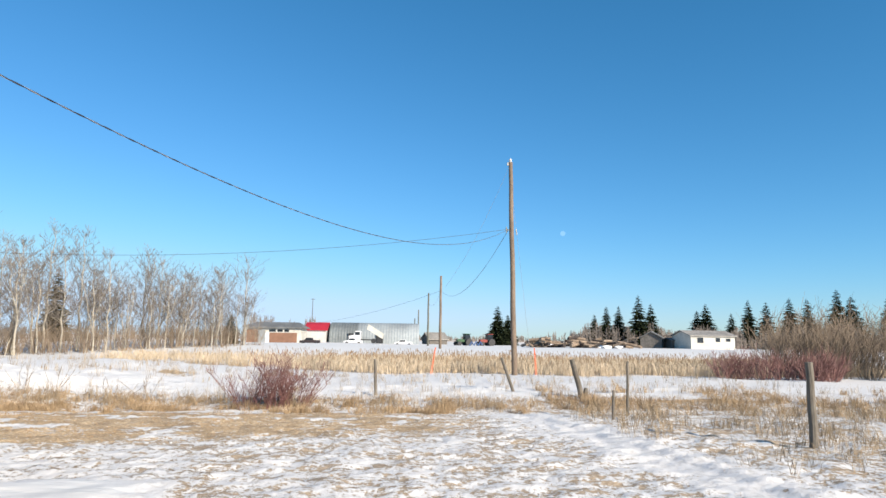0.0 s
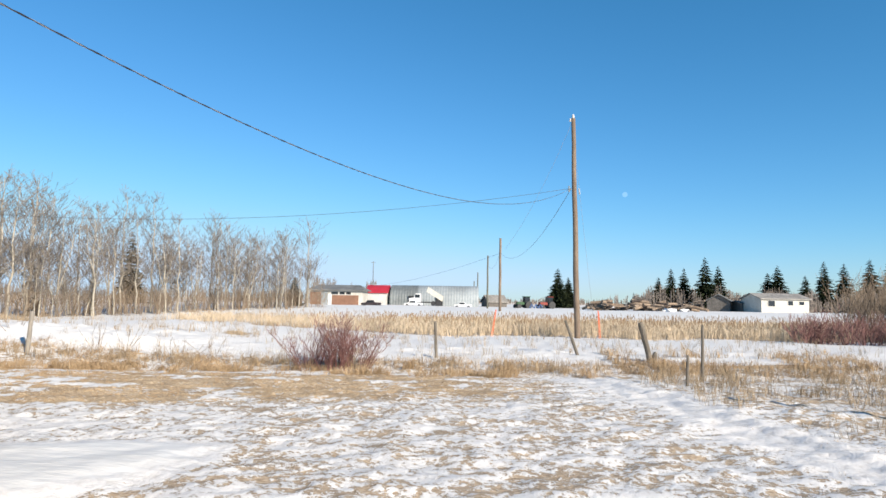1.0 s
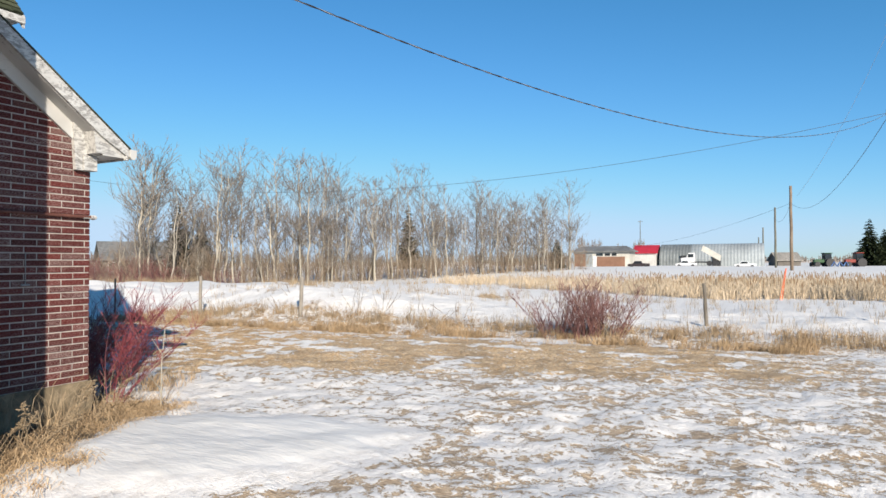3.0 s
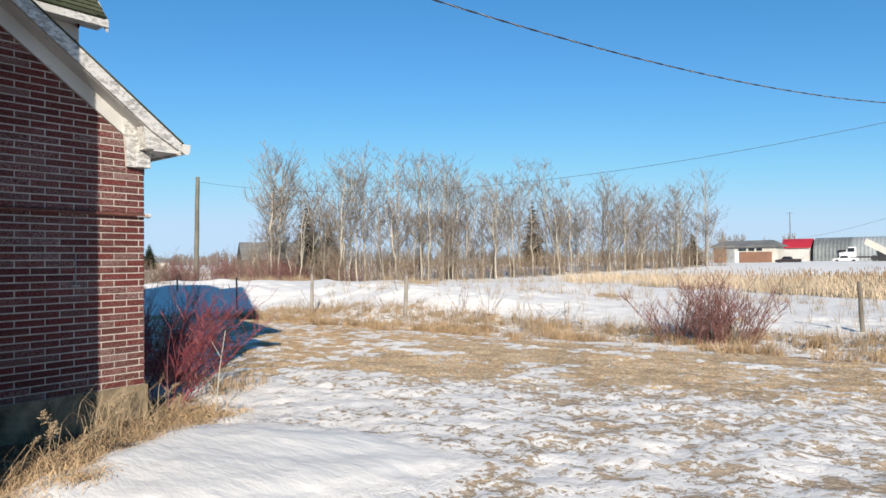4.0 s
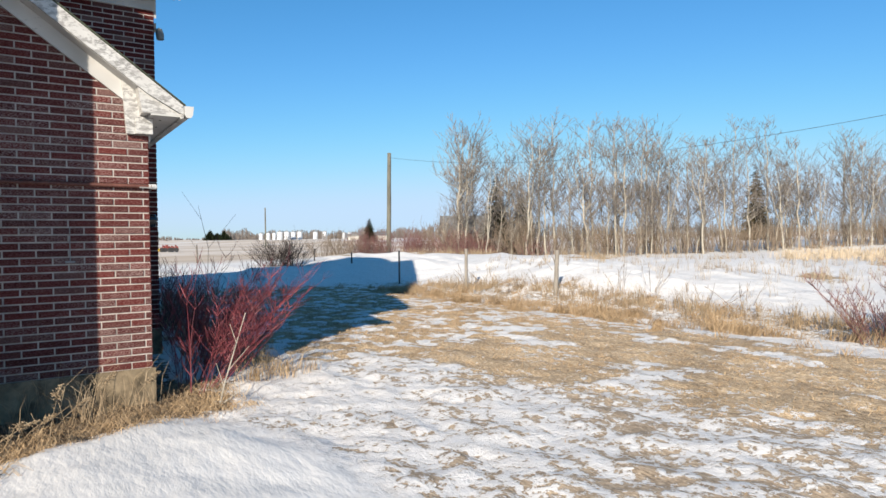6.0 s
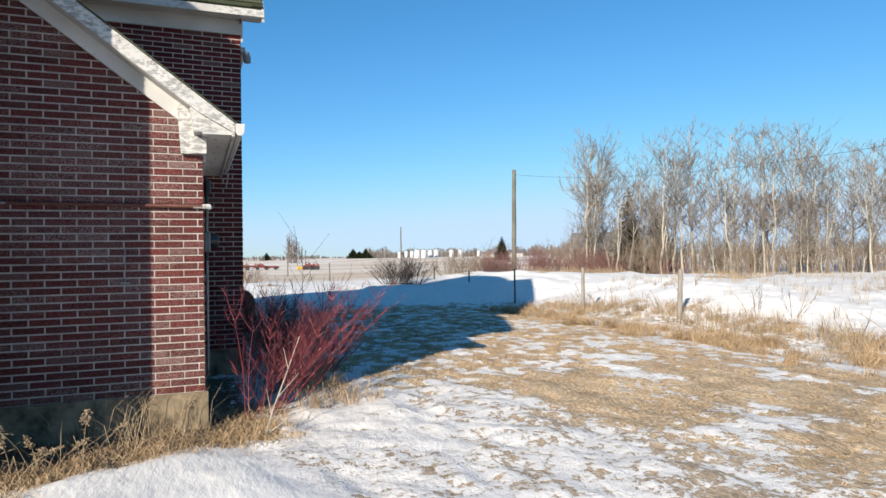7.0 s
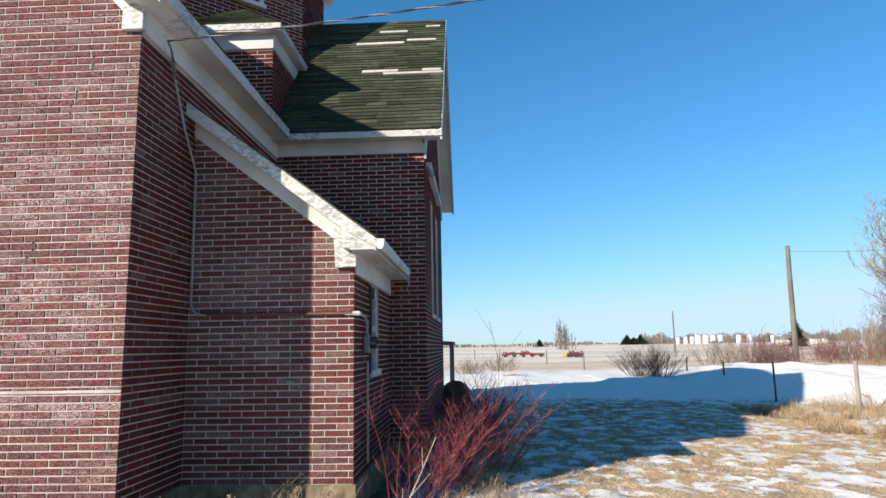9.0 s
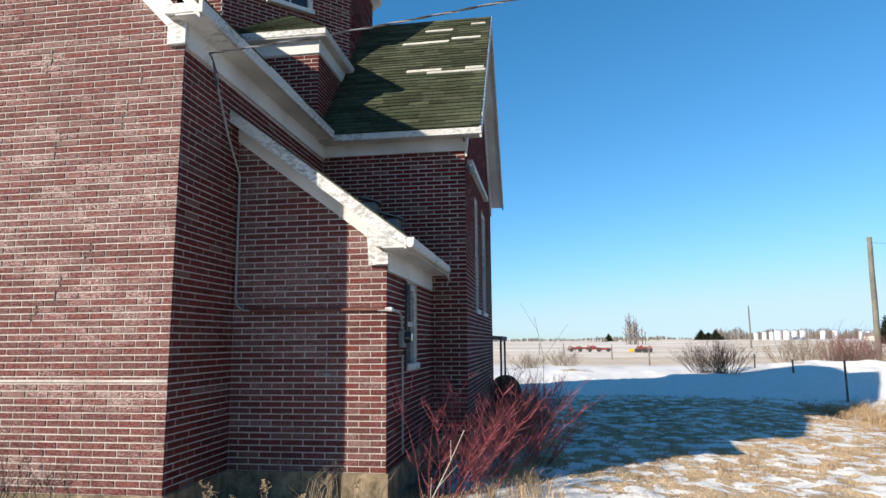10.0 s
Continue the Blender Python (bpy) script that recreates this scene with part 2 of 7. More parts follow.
    bump(n, l, hs3.outputs[0], b, 0.7, 0.042)
    return m


M_GROUND = ground_mat()
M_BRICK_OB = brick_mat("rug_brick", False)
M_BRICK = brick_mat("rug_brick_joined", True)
M_MORTAR = plain("mortar", (0.37, 0.325, 0.29), (0.55, 0.495, 0.45), 25, 0.9)
M_CONCRETE = plain("foundation_concrete", (0.065, 0.052, 0.036), (0.37, 0.29, 0.19), 5, 0.9, coarse=1.2, bumps=0.6)
M_PAINT = paint_mat("white_paint", -0.06)
M_PEEL = paint_mat("peeling_paint", 0.075)
M_ROOFDECK = plain("roof_deck", (0.05, 0.06, 0.045), (0.08, 0.09, 0.06), 10, 0.9)
M_PALE = plain("bare_shingle", (0.42, 0.40, 0.34), (0.58, 0.56, 0.5), 14, 0.9)
M_GLASS_DARK, _nt, _n, _l, _b = mat_new("window_glass")
_b.inputs["Base Color"].default_value = (0.02, 0.025, 0.03, 1)
_b.inputs["Roughness"].default_value = 0.06
M_CONDUIT = plain("galvanised_conduit", (0.20, 0.20, 0.195), (0.36, 0.35, 0.34), 30, 0.55, 0.3, bumps=0.1)
M_RUSTPIPE = plain("rusty_pipe", (0.085, 0.030, 0.022), (0.19, 0.075, 0.055), 30, 0.7, 0.2)
M_BLACK = plain("black_rubber", (0.018, 0.018, 0.02), (0.035, 0.035, 0.037), 20, 0.6)
M_POLE = plain("utility_pole_wood", (0.13, 0.095, 0.07), (0.31, 0.24, 0.18), 14, 0.85, stretch=(4, 4, 0.25), coarse=0.8)
M_POLE_GREY = plain("grey_pole_wood", (0.10, 0.098, 0.078), (0.22, 0.21, 0.17), 14, 0.85, stretch=(4, 4, 0.25), coarse=0.8)
M_POST = plain("weathered_post", (0.08, 0.066, 0.052), (0.27, 0.24, 0.20), 18, 0.9, stretch=(5, 5, 0.3), coarse=3)
M_POST_PALE = plain("bleached_post", (0.19, 0.17, 0.145), (0.40, 0.365, 0.32), 18, 0.9, stretch=(5, 5, 0.3), coarse=3)
M_STEELPOST = plain("dark_steel_post", (0.03, 0.03, 0.03), (0.07, 0.06, 0.055), 20, 0.6)
M_ORANGE = plain("orange_stake", (0.75, 0.10, 0.02), (0.85, 0.16, 0.04), 10, 0.5)
M_WIRE = plain("cable_sheath", (0.03, 0.03, 0.035), (0.06, 0.06, 0.065), 20, 0.5)
M_WIRE_LIGHT = plain("bare_wire", (0.40, 0.41, 0.43), (0.6, 0.6, 0.62), 20, 0.4, 0.5)
M_DOGWOOD = plain("dogwood_stem", (0.10, 0.024, 0.030), (0.30, 0.056, 0.070), 3, 0.55, bumps=0)
M_WILLOW = plain("red_willow", (0.12, 0.05, 0.044), (0.23, 0.105, 0.09), 9, 0.7, bumps=0)
M_SHRUB = plain("bare_shrub", (0.15, 0.112, 0.08), (0.33, 0.258, 0.19), 9, 0.8, bumps=0)
M_SHRUB_DARK = plain("dark_shrub", (0.045, 0.036, 0.032), (0.10, 0.08, 0.07), 9, 0.8, bumps=0)
M_ASPEN = plain("aspen_bark", (0.30, 0.265, 0.21), (0.60, 0.55, 0.46), 9, 0.8, bumps=0.2, coarse=0.6)
M_TWIG = plain("aspen_twigs", (0.12, 0.10, 0.085), (0.30, 0.262, 0.225), 6, 0.8, bumps=0)
M_SPRUCE = plain("spruce_needles", (0.016, 0.026, 0.013), (0.05, 0.062, 0.028), 5, 0.8, bumps=0)
M_SPRUCE_BROWN = plain("dying_spruce_needles", (0.05, 0.04, 0.018), (0.12, 0.10, 0.05), 5, 0.8, bumps=0)
M_FARWOOD = plain("far_bare_wood", (0.15, 0.125, 0.11), (0.27, 0.235, 0.205), 0.6, 0.9, bumps=0)
M_STRAW = plain("dry_grass", (0.25, 0.165, 0.09), (0.62, 0.455, 0.28), 5, 0.8, bumps=0, coarse=0.9)
M_WEED = plain("dead_weeds", (0.22, 0.16, 0.10), (0.47, 0.365, 0.24), 5, 0.8, bumps=0)
M_CATTAIL = plain("cattail_leaf", (0.46, 0.355, 0.24), (0.68, 0.565, 0.42), 3, 0.8, bumps=0, coarse=0.3)
M_HEAD = plain("cattail_head", (0.26, 0.17, 0.10), (0.44, 0.31, 0.19), 9, 0.9, bumps=0)
M_STEEL = plain("galvanised_sheet", (0.28, 0.31, 0.32), (0.37, 0.40, 0.41), 1.5, 0.65, 0.15, bumps=0)
M_STEEL_DULL = plain("dull_sheet", (0.17, 0.19, 0.19), (0.26, 0.28, 0.28), 1.5, 0.6, 0.3, bumps=0)
M_BIN = plain("bin_steel", (0.62, 0.64, 0.66), (0.78, 0.80, 0.82), 1.5, 0.4, 0.2, bumps=0)
M_BROWNPANEL = plain("brown_panel", (0.20, 0.10, 0.06), (0.28, 0.15, 0.095), 1.5, 0.7, bumps=0)
M_WHITE = plain("white_siding", (0.50, 0.485, 0.45), (0.66, 0.64, 0.60), 2.0, 0.6, bumps=0)
M_CREAM = plain("cream_siding", (0.50, 0.475, 0.41), (0.64, 0.615, 0.55), 2.0, 0.6, bumps=0)
M_REDROOF = plain("red_metal_roof", (0.42, 0.02, 0.03), (0.52, 0.035, 0.05), 2.0, 0.4, bumps=0)
M_GREYROOF = plain("grey_roof", (0.12, 0.125, 0.125), (0.24, 0.24, 0.235), 3.0, 0.8, bumps=0)
M_TINROOF = plain("old_tin_roof", (0.16, 0.145, 0.125), (0.42, 0.39, 0.35), 3.0, 0.6, bumps=0)
M_BARN = plain("weathered_boards", (0.11, 0.10, 0.09), (0.22, 0.20, 0.18), 4.0, 0.9, bumps=0)
M_DARK = plain("dark_opening", (0.012, 0.012, 0.014), (0.03, 0.03, 0.03), 4.0, 0.6, bumps=0)
M_GREENPAINT = plain("green_machine_paint", (0.015, 0.06, 0.022), (0.03, 0.10, 0.035), 4, 0.5, bumps=0)
M_REDPAINT = plain("red_machine_paint", (0.17, 0.025, 0.018), (0.36, 0.055, 0.034), 1.6, 0.6, bumps=0)
M_YELLOW = plain("yellow_machine_paint", (0.55, 0.34, 0.03), (0.70, 0.45, 0.06), 4, 0.5, bumps=0)
M_BLUE = plain("blue_machine_paint", (0.03, 0.09, 0.25), (0.05, 0.14, 0.34), 4, 0.5, bumps=0)
M_VEHWHITE = plain("white_vehicle_paint", (0.72, 0.73, 0.74), (0.80, 0.81, 0.82), 2, 0.3, bumps=0)
M_VEHDARK = plain("dark_vehicle_paint", (0.03, 0.02, 0.022), (0.05, 0.035, 0.035), 2, 0.3, bumps=0)
M_RUST = plain("rusted_steel", (0.07, 0.035, 0.02), (0.19, 0.09, 0.05), 9, 0.8, 0.2)
M_LOG = plain("cut_logs", (0.16, 0.11, 0.075), (0.42, 0.33, 0.25), 3, 0.9, bumps=0)
M_SNOW = plain("snow_pile", (0.70, 0.70, 0.71), (0.84, 0.84, 0.84), 2, 0.8, bumps=0.3)


def shingle_mat():
    m, nt, n, l, b = mat_new("green_shingle")
    rnd = n.new("ShaderNodeNewGeometry").outputs["Random Per Island"]
    r = ramp(n, [(0.0, (0.034, 0.041, 0.027)), (0.5, (0.052, 0.061, 0.040)), (1.0, (0.082, 0.090, 0.062))])
    l.new(rnd, r.inputs[0])
    g = noise_tex(n, l, 18, 5, 0.7)
    big = noise_tex(n, l, 1.1, 3, 0.6)
    gd = ramp(n, [(0.3, (0.6, 0.6, 0.6)), (0.7, (1.2, 1.2, 1.15))])
    l.new(g.outputs[0], gd.inputs[0])
    bd = ramp(n, [(0.35, (0.75, 0.72, 0.66)), (0.65, (1.1, 1.1, 1.05))])
    l.new(big.outputs[0], bd.inputs[0])
    c = mixed(n, l, 1.0, r.outputs[0], gd.outputs[0], "MULTIPLY")
    l.new(mixed(n, l, 1.0, c, bd.outputs[0], "MULTIPLY"), b.inputs["Base Color"])
    b.inputs["Roughness"].default_value = 0.95
    b.inputs["Specular IOR Level"].default_value = 0.1
    bump(n, l, g.outputs[0], b, 0.7, 0.010)
    return m


M_SHINGLE = shingle_mat()


# ---- building helpers ----
def mesh_of(name, bm, material):
    me = bpy.data.meshes.new(name)
    bmesh.ops.recalc_face_normals(bm, faces=bm.faces[:])
    bm.to_mesh(me)
    bm.free()
    me.materials.append(material)
    return me


def part(name, bm, material, parent=None, label=""):
    ob = new(name, mesh_of(name, bm, material))
    if parent:
        ob.parent = parent
    return tagged(ob, label)


def thing(name, label, category, at=(0, 0, 0), group="", kind="", turn=0.0):
    ob = new(name)
    ob.matrix_basis = pose(*at, 0, 0, turn)
    return tagged(ob, label, category, group, kind)


def box(bm, x0, x1, y0, y1, z0, z1, bevel=0.0):
    vs = [bm.verts.new(p) for p in ((x0, y0, z0), (x1, y0, z0), (x1, y1, z0), (x0, y1, z0), (x0, y0, z1), (x1, y0, z1), (x1, y1, z1), (x0, y1, z1))]
    fs = [bm.faces.new([vs[i] for i in f]) for f in ((3, 2, 1, 0), (4, 5, 6, 7), (0, 1, 5, 4), (1, 2, 6, 5), (2, 3, 7, 6), (3, 0, 4, 7))]
    if bevel:
        es = list({e for f in fs for e in f.edges})
        bmesh.ops.bevel(bm, geom=es, offset=bevel, segments=1, affect="EDGES")
    return bm


def prism(bm, pts, shift):
    """A flat polygon of 3D points, thickened by a vector."""
    a = [bm.verts.new(p) for p in pts]
    b = [bm.verts.new(tuple(Vector(p) + Vector(shift))) for p in pts]
    bm.faces.new(a)
    bm.faces.new(b[::-1])
    for i in range(len(a)):
        j = (i + 1) % len(a)
        bm.faces.new((a[j], a[i], b[i], b[j]))
    return bm


def tube(bm, pts, radii, seg=10, caps=True):
    """A round bar through the points."""
    rings = []
    for i, p in enumerate(pts):
        p = Vector(p)
        d = (Vector(pts[min(i + 1, len(pts) - 1)]) - Vector(pts[max(i - 1, 0)])).normalized()
        u = d.cross(Vector((0.31, 0.2, 0.93)))
        if u.length < 0.1:
            u = d.cross(Vector((1, 0, 0)))
        u.normalize()
        v = d.cross(u)
        r = radii[i] if isinstance(radii, (list, tuple)) else radii
        rings.append([bm.verts.new(p + r * (math.cos(a) * u + math.sin(a) * v)) for a in (2 * math.pi * k / seg for k in range(seg))])
    for a, b in zip(rings, rings[1:]):
        for k in range(seg):
            bm.faces.new((a[k], a[(k + 1) % seg], b[(k + 1) % seg], b[k]))
    if caps:
        bm.faces.new(rings[0][::-1])
        bm.faces.new(rings[-1])
    return bm


class Sticks:
    """Collects thin tapered sticks, blades and boxes and turns them into one mesh."""

    def __init__(self):
        self.v, self.f = [], []

    def stick(self, p, q, r0, r1, sides=3):
        d = (q[0] - p[0], q[1] - p[1], q[2] - p[2])
        w = Vector(d)
        u = w.cross(Vector((0.3, 0.5, 0.81)) if abs(w.z) < 0.9 * w.length else Vector((1, 0.2, 0)))
        if u.length < 1e-9:
            return
        u.normalize()
        v = w.cross(u).normalized()
        n = len(self.v)
        for c, r in ((p, r0), (q, r1)):
            for k in range(sides):
                a = 2 * math.pi * k / sides
                ca, sa = math.cos(a) * r, math.sin(a) * r
                self.v.append((c[0] + ca * u.x + sa * v.x, c[1] + ca * u.y + sa * v.y, c[2] + ca * u.z + sa * v.z))
        for k in range(sides):
            j = (k + 1) % sides
            self.f.append((n + k, n + j, n + sides + j, n + sides + k))

    def blade(self, p, q, w, tip, side):
        n = len(self.v)
        sx, sy = side[0] * w / 2, side[1] * w / 2
        tx, ty = side[0] * tip / 2, side[1] * tip / 2
        self.v += [(p[0] - sx, p[1] - sy, p[2]), (p[0] + sx, p[1] + sy, p[2]), (q[0] + tx, q[1] + ty, q[2]), (q[0] - tx, q[1] - ty, q[2])]
        self.f.append((n, n + 1, n + 2, n + 3))

    def mesh(self, name, material, smooth=False):
        me = bpy.data.meshes.new(name)
        me.from_pydata(self.v, [], self.f)
        me.materials.append(material)
        if smooth:
            me.polygons.foreach_set("use_smooth", [True] * len(me.polygons))
        me.update()
        return me


def sticks_part(name, st, material, parent=None, label="", smooth=False):
    ob = new(name, st.mesh(name, material, smooth))
    if parent:
        ob.parent = parent
    return tagged(ob, label)


EYE = (-0.22, -0.62)


MID, NORTH = (0.09, 2.99), (0.33, 7.49)


def spot(az, dist, origin=EYE):
    """Plan place at a bearing (degrees to the left of +y) and distance from a place in the yard."""
    return origin[0] - dist * math.sin(radians(az)), origin[1] + dist * math.cos(radians(az))


# ---- ground ----
def value_noise(x, y, seed):
    xi, yi = np.floor(x).astype(np.int64), np.floor(y).astype(np.int64)
    fx, fy = x - xi, y - yi
    fx, fy = fx * fx * (3 - 2 * fx), fy * fy * (3 - 2 * fy)

    def hsh(a, b):
        h = (a * 374761393 + b * 668265263 + seed * 1442695041) & 0x7FFFFFFF
        h = ((h ^ (h >> 13)) * 1274126177) & 0x7FFFFFFF
        return ((h ^ (h >> 16)) & 0xFFFF) / 65535.0

    return (hsh(xi, yi) * (1 - fx) + hsh(xi + 1, yi) * fx) * (1 - fy) + (hsh(xi, yi + 1) * (1 - fx) + hsh(xi + 1, yi + 1) * fx) * fy


def fbm(x, y, seed, octaves=4):
    total, amp, norm = 0.0, 1.0, 0.0
    for o in range(octaves):
        total = total + amp * value_noise(x * 2**o, y * 2**o, seed + o)
        norm += amp
        amp *= 0.5
    return total / norm - 0.5


def ss(a, b, v):
    t = np.clip((v - a) / (b - a), 0, 1)
    return t * t * (3 - 2 * t)


def beyond_fence(x, y):
    """Distance outside the fenced yard, whose corner stands at (-20.5, 16.6)."""
    return np.hypot(np.maximum(-20.5 - x, 0), np.maximum(y - 16.6 - 0.05 * np.maximum(x + 8, 0), 0))


def drift(x, y):
    """The smooth wedge of blown snow off the porch corner: 0 to 1."""
    w = 0.22 * fbm(x * 0.9, y * 0.9, 51, 3)
    u = (x + 5.0) / 2.2
    v = (y - 5.15 - 0.40 * (x + 5.0)) / 1.35
    return ss(1.08, 0.55, np.sqrt(u * u + v * v) + w) * ss(-0.15, 0.45, straw_line(x, y) + 0.8 * w)


def straw_line(x, y):
    """Metres from the rim of the straw along the wall foot, positive in the snow."""
    return x + 5.25 + 0.45 * (y - 3.9)


def rut(y):
    """Where the yard's eastern rut runs: x for a y."""
    return 3.85 - 0.20 * (y - 6.4)


def wall_foot(x, y):
    """The strip of straw and litter along the foundation: 0 to 1."""
    return ss(0.25, -0.15, straw_line(x, y) + 0.5 * fbm(x * 1.5, y * 1.5, 15, 3)) * ss(6.5, 6.1, y) * ss(-9.6, -9.2, x) * ss(0.5, 1.5, y)


def height(x, y):
    x, y = np.asarray(x, float), np.asarray(y, float)
    r = np.hypot(x, y)
    h = 0.15 - 0.10 * ss(9, 19, y) + 0 * x
    h = h + 0.70 * ss(52, 78, y) + 0.0016 * np.maximum(r - 150, 0)
    d = beyond_fence(x, y)
    west = ss(-6, -14, x)
    tall = 0.16 + 0.60 * west - 0.30 * ss(-19, -21, x) * ss(17.5, 15, y)
    bank = beyond_fence(x, y + 1.0 * ss(-18, -15, x))
    h = h + tall * ss(0.2, 3.8, bank + 0.9 * fbm(x * 0.35, y * 0.35, 7, 3)) * (1 - 0.75 * ss(7, 22, d)) * (1 + 0.55 * fbm(x * 0.22, y * 0.22, 3, 3) + 0.5 * fbm(x * 0.55, y * 0.8, 5, 3))
    # shallow ditch with tussocks along the fence
    edge = np.exp(-(((y - 15.6 - 0.03 * x) / 1.1) ** 2)) * ss(-22, -18, x)
    h = h - 0.10 * edge
    # blown snow by the porch, hollow at the wall foot
    h = h + 0.075 * drift(x, y) * (1 + 0.7 * fbm(x * 0.9 + y, y * 2.4 - x, 12, 4))
    # the raised weedy verge along the yard's eastern rut
    verge = ss(-0.10, 0.22, x - rut(y) + 0.25 * fbm(x * 0.8, y * 0.8, 41, 3)) * ss(3.5, 5.5, y) * ss(15.5, 12.5, y)
    h = h + 0.055 * verge
    calm = drift(x, y)
    yard = np.exp(-((r / 26) ** 2))
    h = h + yard * (1 - 0.72 * calm) * (0.05 * fbm(x * 0.7, y * 0.9, 21, 3) + 0.085 * fbm(x * 2.6, y * 3.4, 22, 3) + 0.070 * fbm(x * 5.5, y * 6.0, 23, 2))
    h = h + 0.12 * fbm(x * 0.12, y * 0.12, 31, 3) * ss(20, 35, r) + 0.16 * fbm(x * 0.55, y * 0.8, 33, 4) * ss(0.6, 3.0, d) * ss(40, 25, d)
    return h


def cover(x, y):
    """How much snow lies: 0 bare straw, 1 closed snow."""
    wob = 1.6 * fbm(x * 0.35, y * 0.35, 61, 3)
    c = 0.535 + 0 * x
    # straw-coloured mown strip through the yard
    low = 9.0 + 0.23 * (x + 8) + wob
    low = np.where(x < -6.2, low - 0.9 * np.clip(-6.2 - x, 0, 2.4), low)
    top = 14.8 - 0.05 * (x + 8) + 0.5 * wob
    band = ss(low - 0.9, low + 0.9, y) * ss(top + 0.8, top - 0.6, y) * ss(2.6, -1.6, x + 0.2 * (y - 12)) * ss(-23, -20, x)
    c = c - (0.165 - 0.09 * ss(-8.0, -10.5, x)) * band
    c = c + band * 0.24 * ss(0.09, 0.20, fbm(x * 1.7, y * 2.3, 96, 3))
    # tussocks by the fence, half snowed in
    tus = np.exp(-(((y - 15.6) / 0.9) ** 2)) * ss(-20, -16, x) * ss(5, 0, x)
    c = c - 0.06 * tus
    c = c + 0.45 * ss(0.02, 0.20, fbm(x * 0.6, y * 1.5, 95, 3)) * np.exp(-(((y - 15.1) / 0.8) ** 2)) * ss(-18, -13, x)
    # weedy ground at the eastern fence
    weeds = ss(0.4, 1.6, x - rut(y)) * ss(3, 6, y) * ss(19, 16, y)
    c = c - 0.03 * weeds
    c = c + 0.20 * np.exp(-(((x - rut(y) + 0.1) / 0.55) ** 2)) * ss(3.5, 6, y) * ss(17, 14, y)
    d = beyond_fence(x, y)
    c = c + 0.40 * ss(0.3, 1.8, d)
    # bare grassy spots along the snow's edge
    c = c - 0.48 * ss(0.10, 0.34, fbm(x * 0.5, y * 1.1, 91, 3)) * ss(0.0, 0.5, d) * ss(4.6, 2.2, d) * ss(-19.5, -17, x)
    c = c - 0.10 * ss(2.2, 3.4, d) * ss(9, 6, d) * ss(-10, -4, x) * ss(40, 20, x)
    # closed snow north of the porch
    c = c + 0.06 * np.exp(-(((x + 5.3) / 1.5) ** 2) - (((y - 7.3) / 1.1) ** 2))
    c = c + (1.3 - c) * drift(x, y)
    # straw against the walls
    c = c - 0.25 * wall_foot(x, y)
    # wind-combed turf west of the house: snow in small flecks between the tufts
    flecks = ss(-7.2, -8.6, x) * ss(6.4, 7.4, y) * ss(15.4, 14.6, y) * ss(-20.5, -19.0, x)
    c = c + flecks * (3.2 * fbm(x * 6.6 + 0.6 * y, y * 6.0, 77, 2) - 0.09 + 0.13 * ss(9.0, 7.6, y))
    # snow caught among the red stems
    c = c + 0.34 * np.exp(-(((x + 8.0) / 1.6) ** 2) - (((y - 6.9) / 0.85) ** 2))
    c = c + 0.10 * ss(60, 80, y)
    # grass showing through the snow in front of the thicket
    c = c - 0.62 * ss(0.02, 0.26, fbm(x * 0.45, y * 0.45, 93, 4)) * ss(4.5, 7.5, d) * ss(26, 18, d) * ss(0, -6, x)
    return c


def axis(lo, hi, step, far_lo, far_hi):
    mid = list(np.arange(lo, hi + step / 2, step))
    out, s, v = [], step, hi
    while v < far_hi:
        s *= 1.13
        v += s
        out.append(v)
    pre, s, v = [], step, lo
    while v > far_lo:
        s *= 1.13
        v -= s
        pre.append(v)
    return np.array(pre[::-1] + mid + out)


gx = axis(-23.0, 9.0, 0.075, -3200, 3200)
gy = axis(-1.5, 21.0, 0.075, -3200, 3200)
GX, GY = np.meshgrid(gx, gy)
GZ = height(GX, GY)
nx, ny = len(gx), len(gy)
ids = np.arange(nx * ny).reshape(ny, nx)
quads = np.stack([ids[:-1, :-1], ids[:-1, 1:], ids[1:, 1:], ids[1:, :-1]], -1).reshape(-1, 4)
gm = bpy.data.meshes.new("ground")
gm.vertices.add(nx * ny)
gm.vertices.foreach_set("co", np.stack([GX, GY, GZ], -1).ravel())
gm.loops.add(quads.size)
gm.loops.foreach_set("vertex_index", quads.ravel())
gm.polygons.add(len(quads))
gm.polygons.foreach_set("loop_start", np.arange(0, quads.size, 4))
gm.polygons.foreach_set("loop_total", np.full(len(quads), 4))
gm.update(calc_edges=True)
gm.polygons.foreach_set("use_smooth", np.ones(len(quads), bool))
at = gm.attributes.new("cover", "FLOAT", "POINT")
at.data.foreach_set("value", cover(GX, GY).ravel())
at = gm.attributes.new("litter", "FLOAT", "POINT")
at.data.foreach_set("value", (0.85 * wall_foot(GX, GY)).ravel())
at = gm.attributes.new("tilled", "FLOAT", "POINT")
at.data.foreach_set("value", (ss(-38, -52, GX) * ss(60, 45, GY - 0.2 * np.abs(GX)) + 0.8 * ss(230, 330, np.hypot(GX, GY))).clip(0, 1).ravel())
gm.materials.append(M_GROUND)
tagged(new("ground", gm), "snow-patched straw-coloured winter ground of a flat farmyard", "ground", kind="structure")


XL, YL = gx.tolist(), gy.tolist()
COVER, DRIFT = cover(GX, GY), drift(GX, GY)


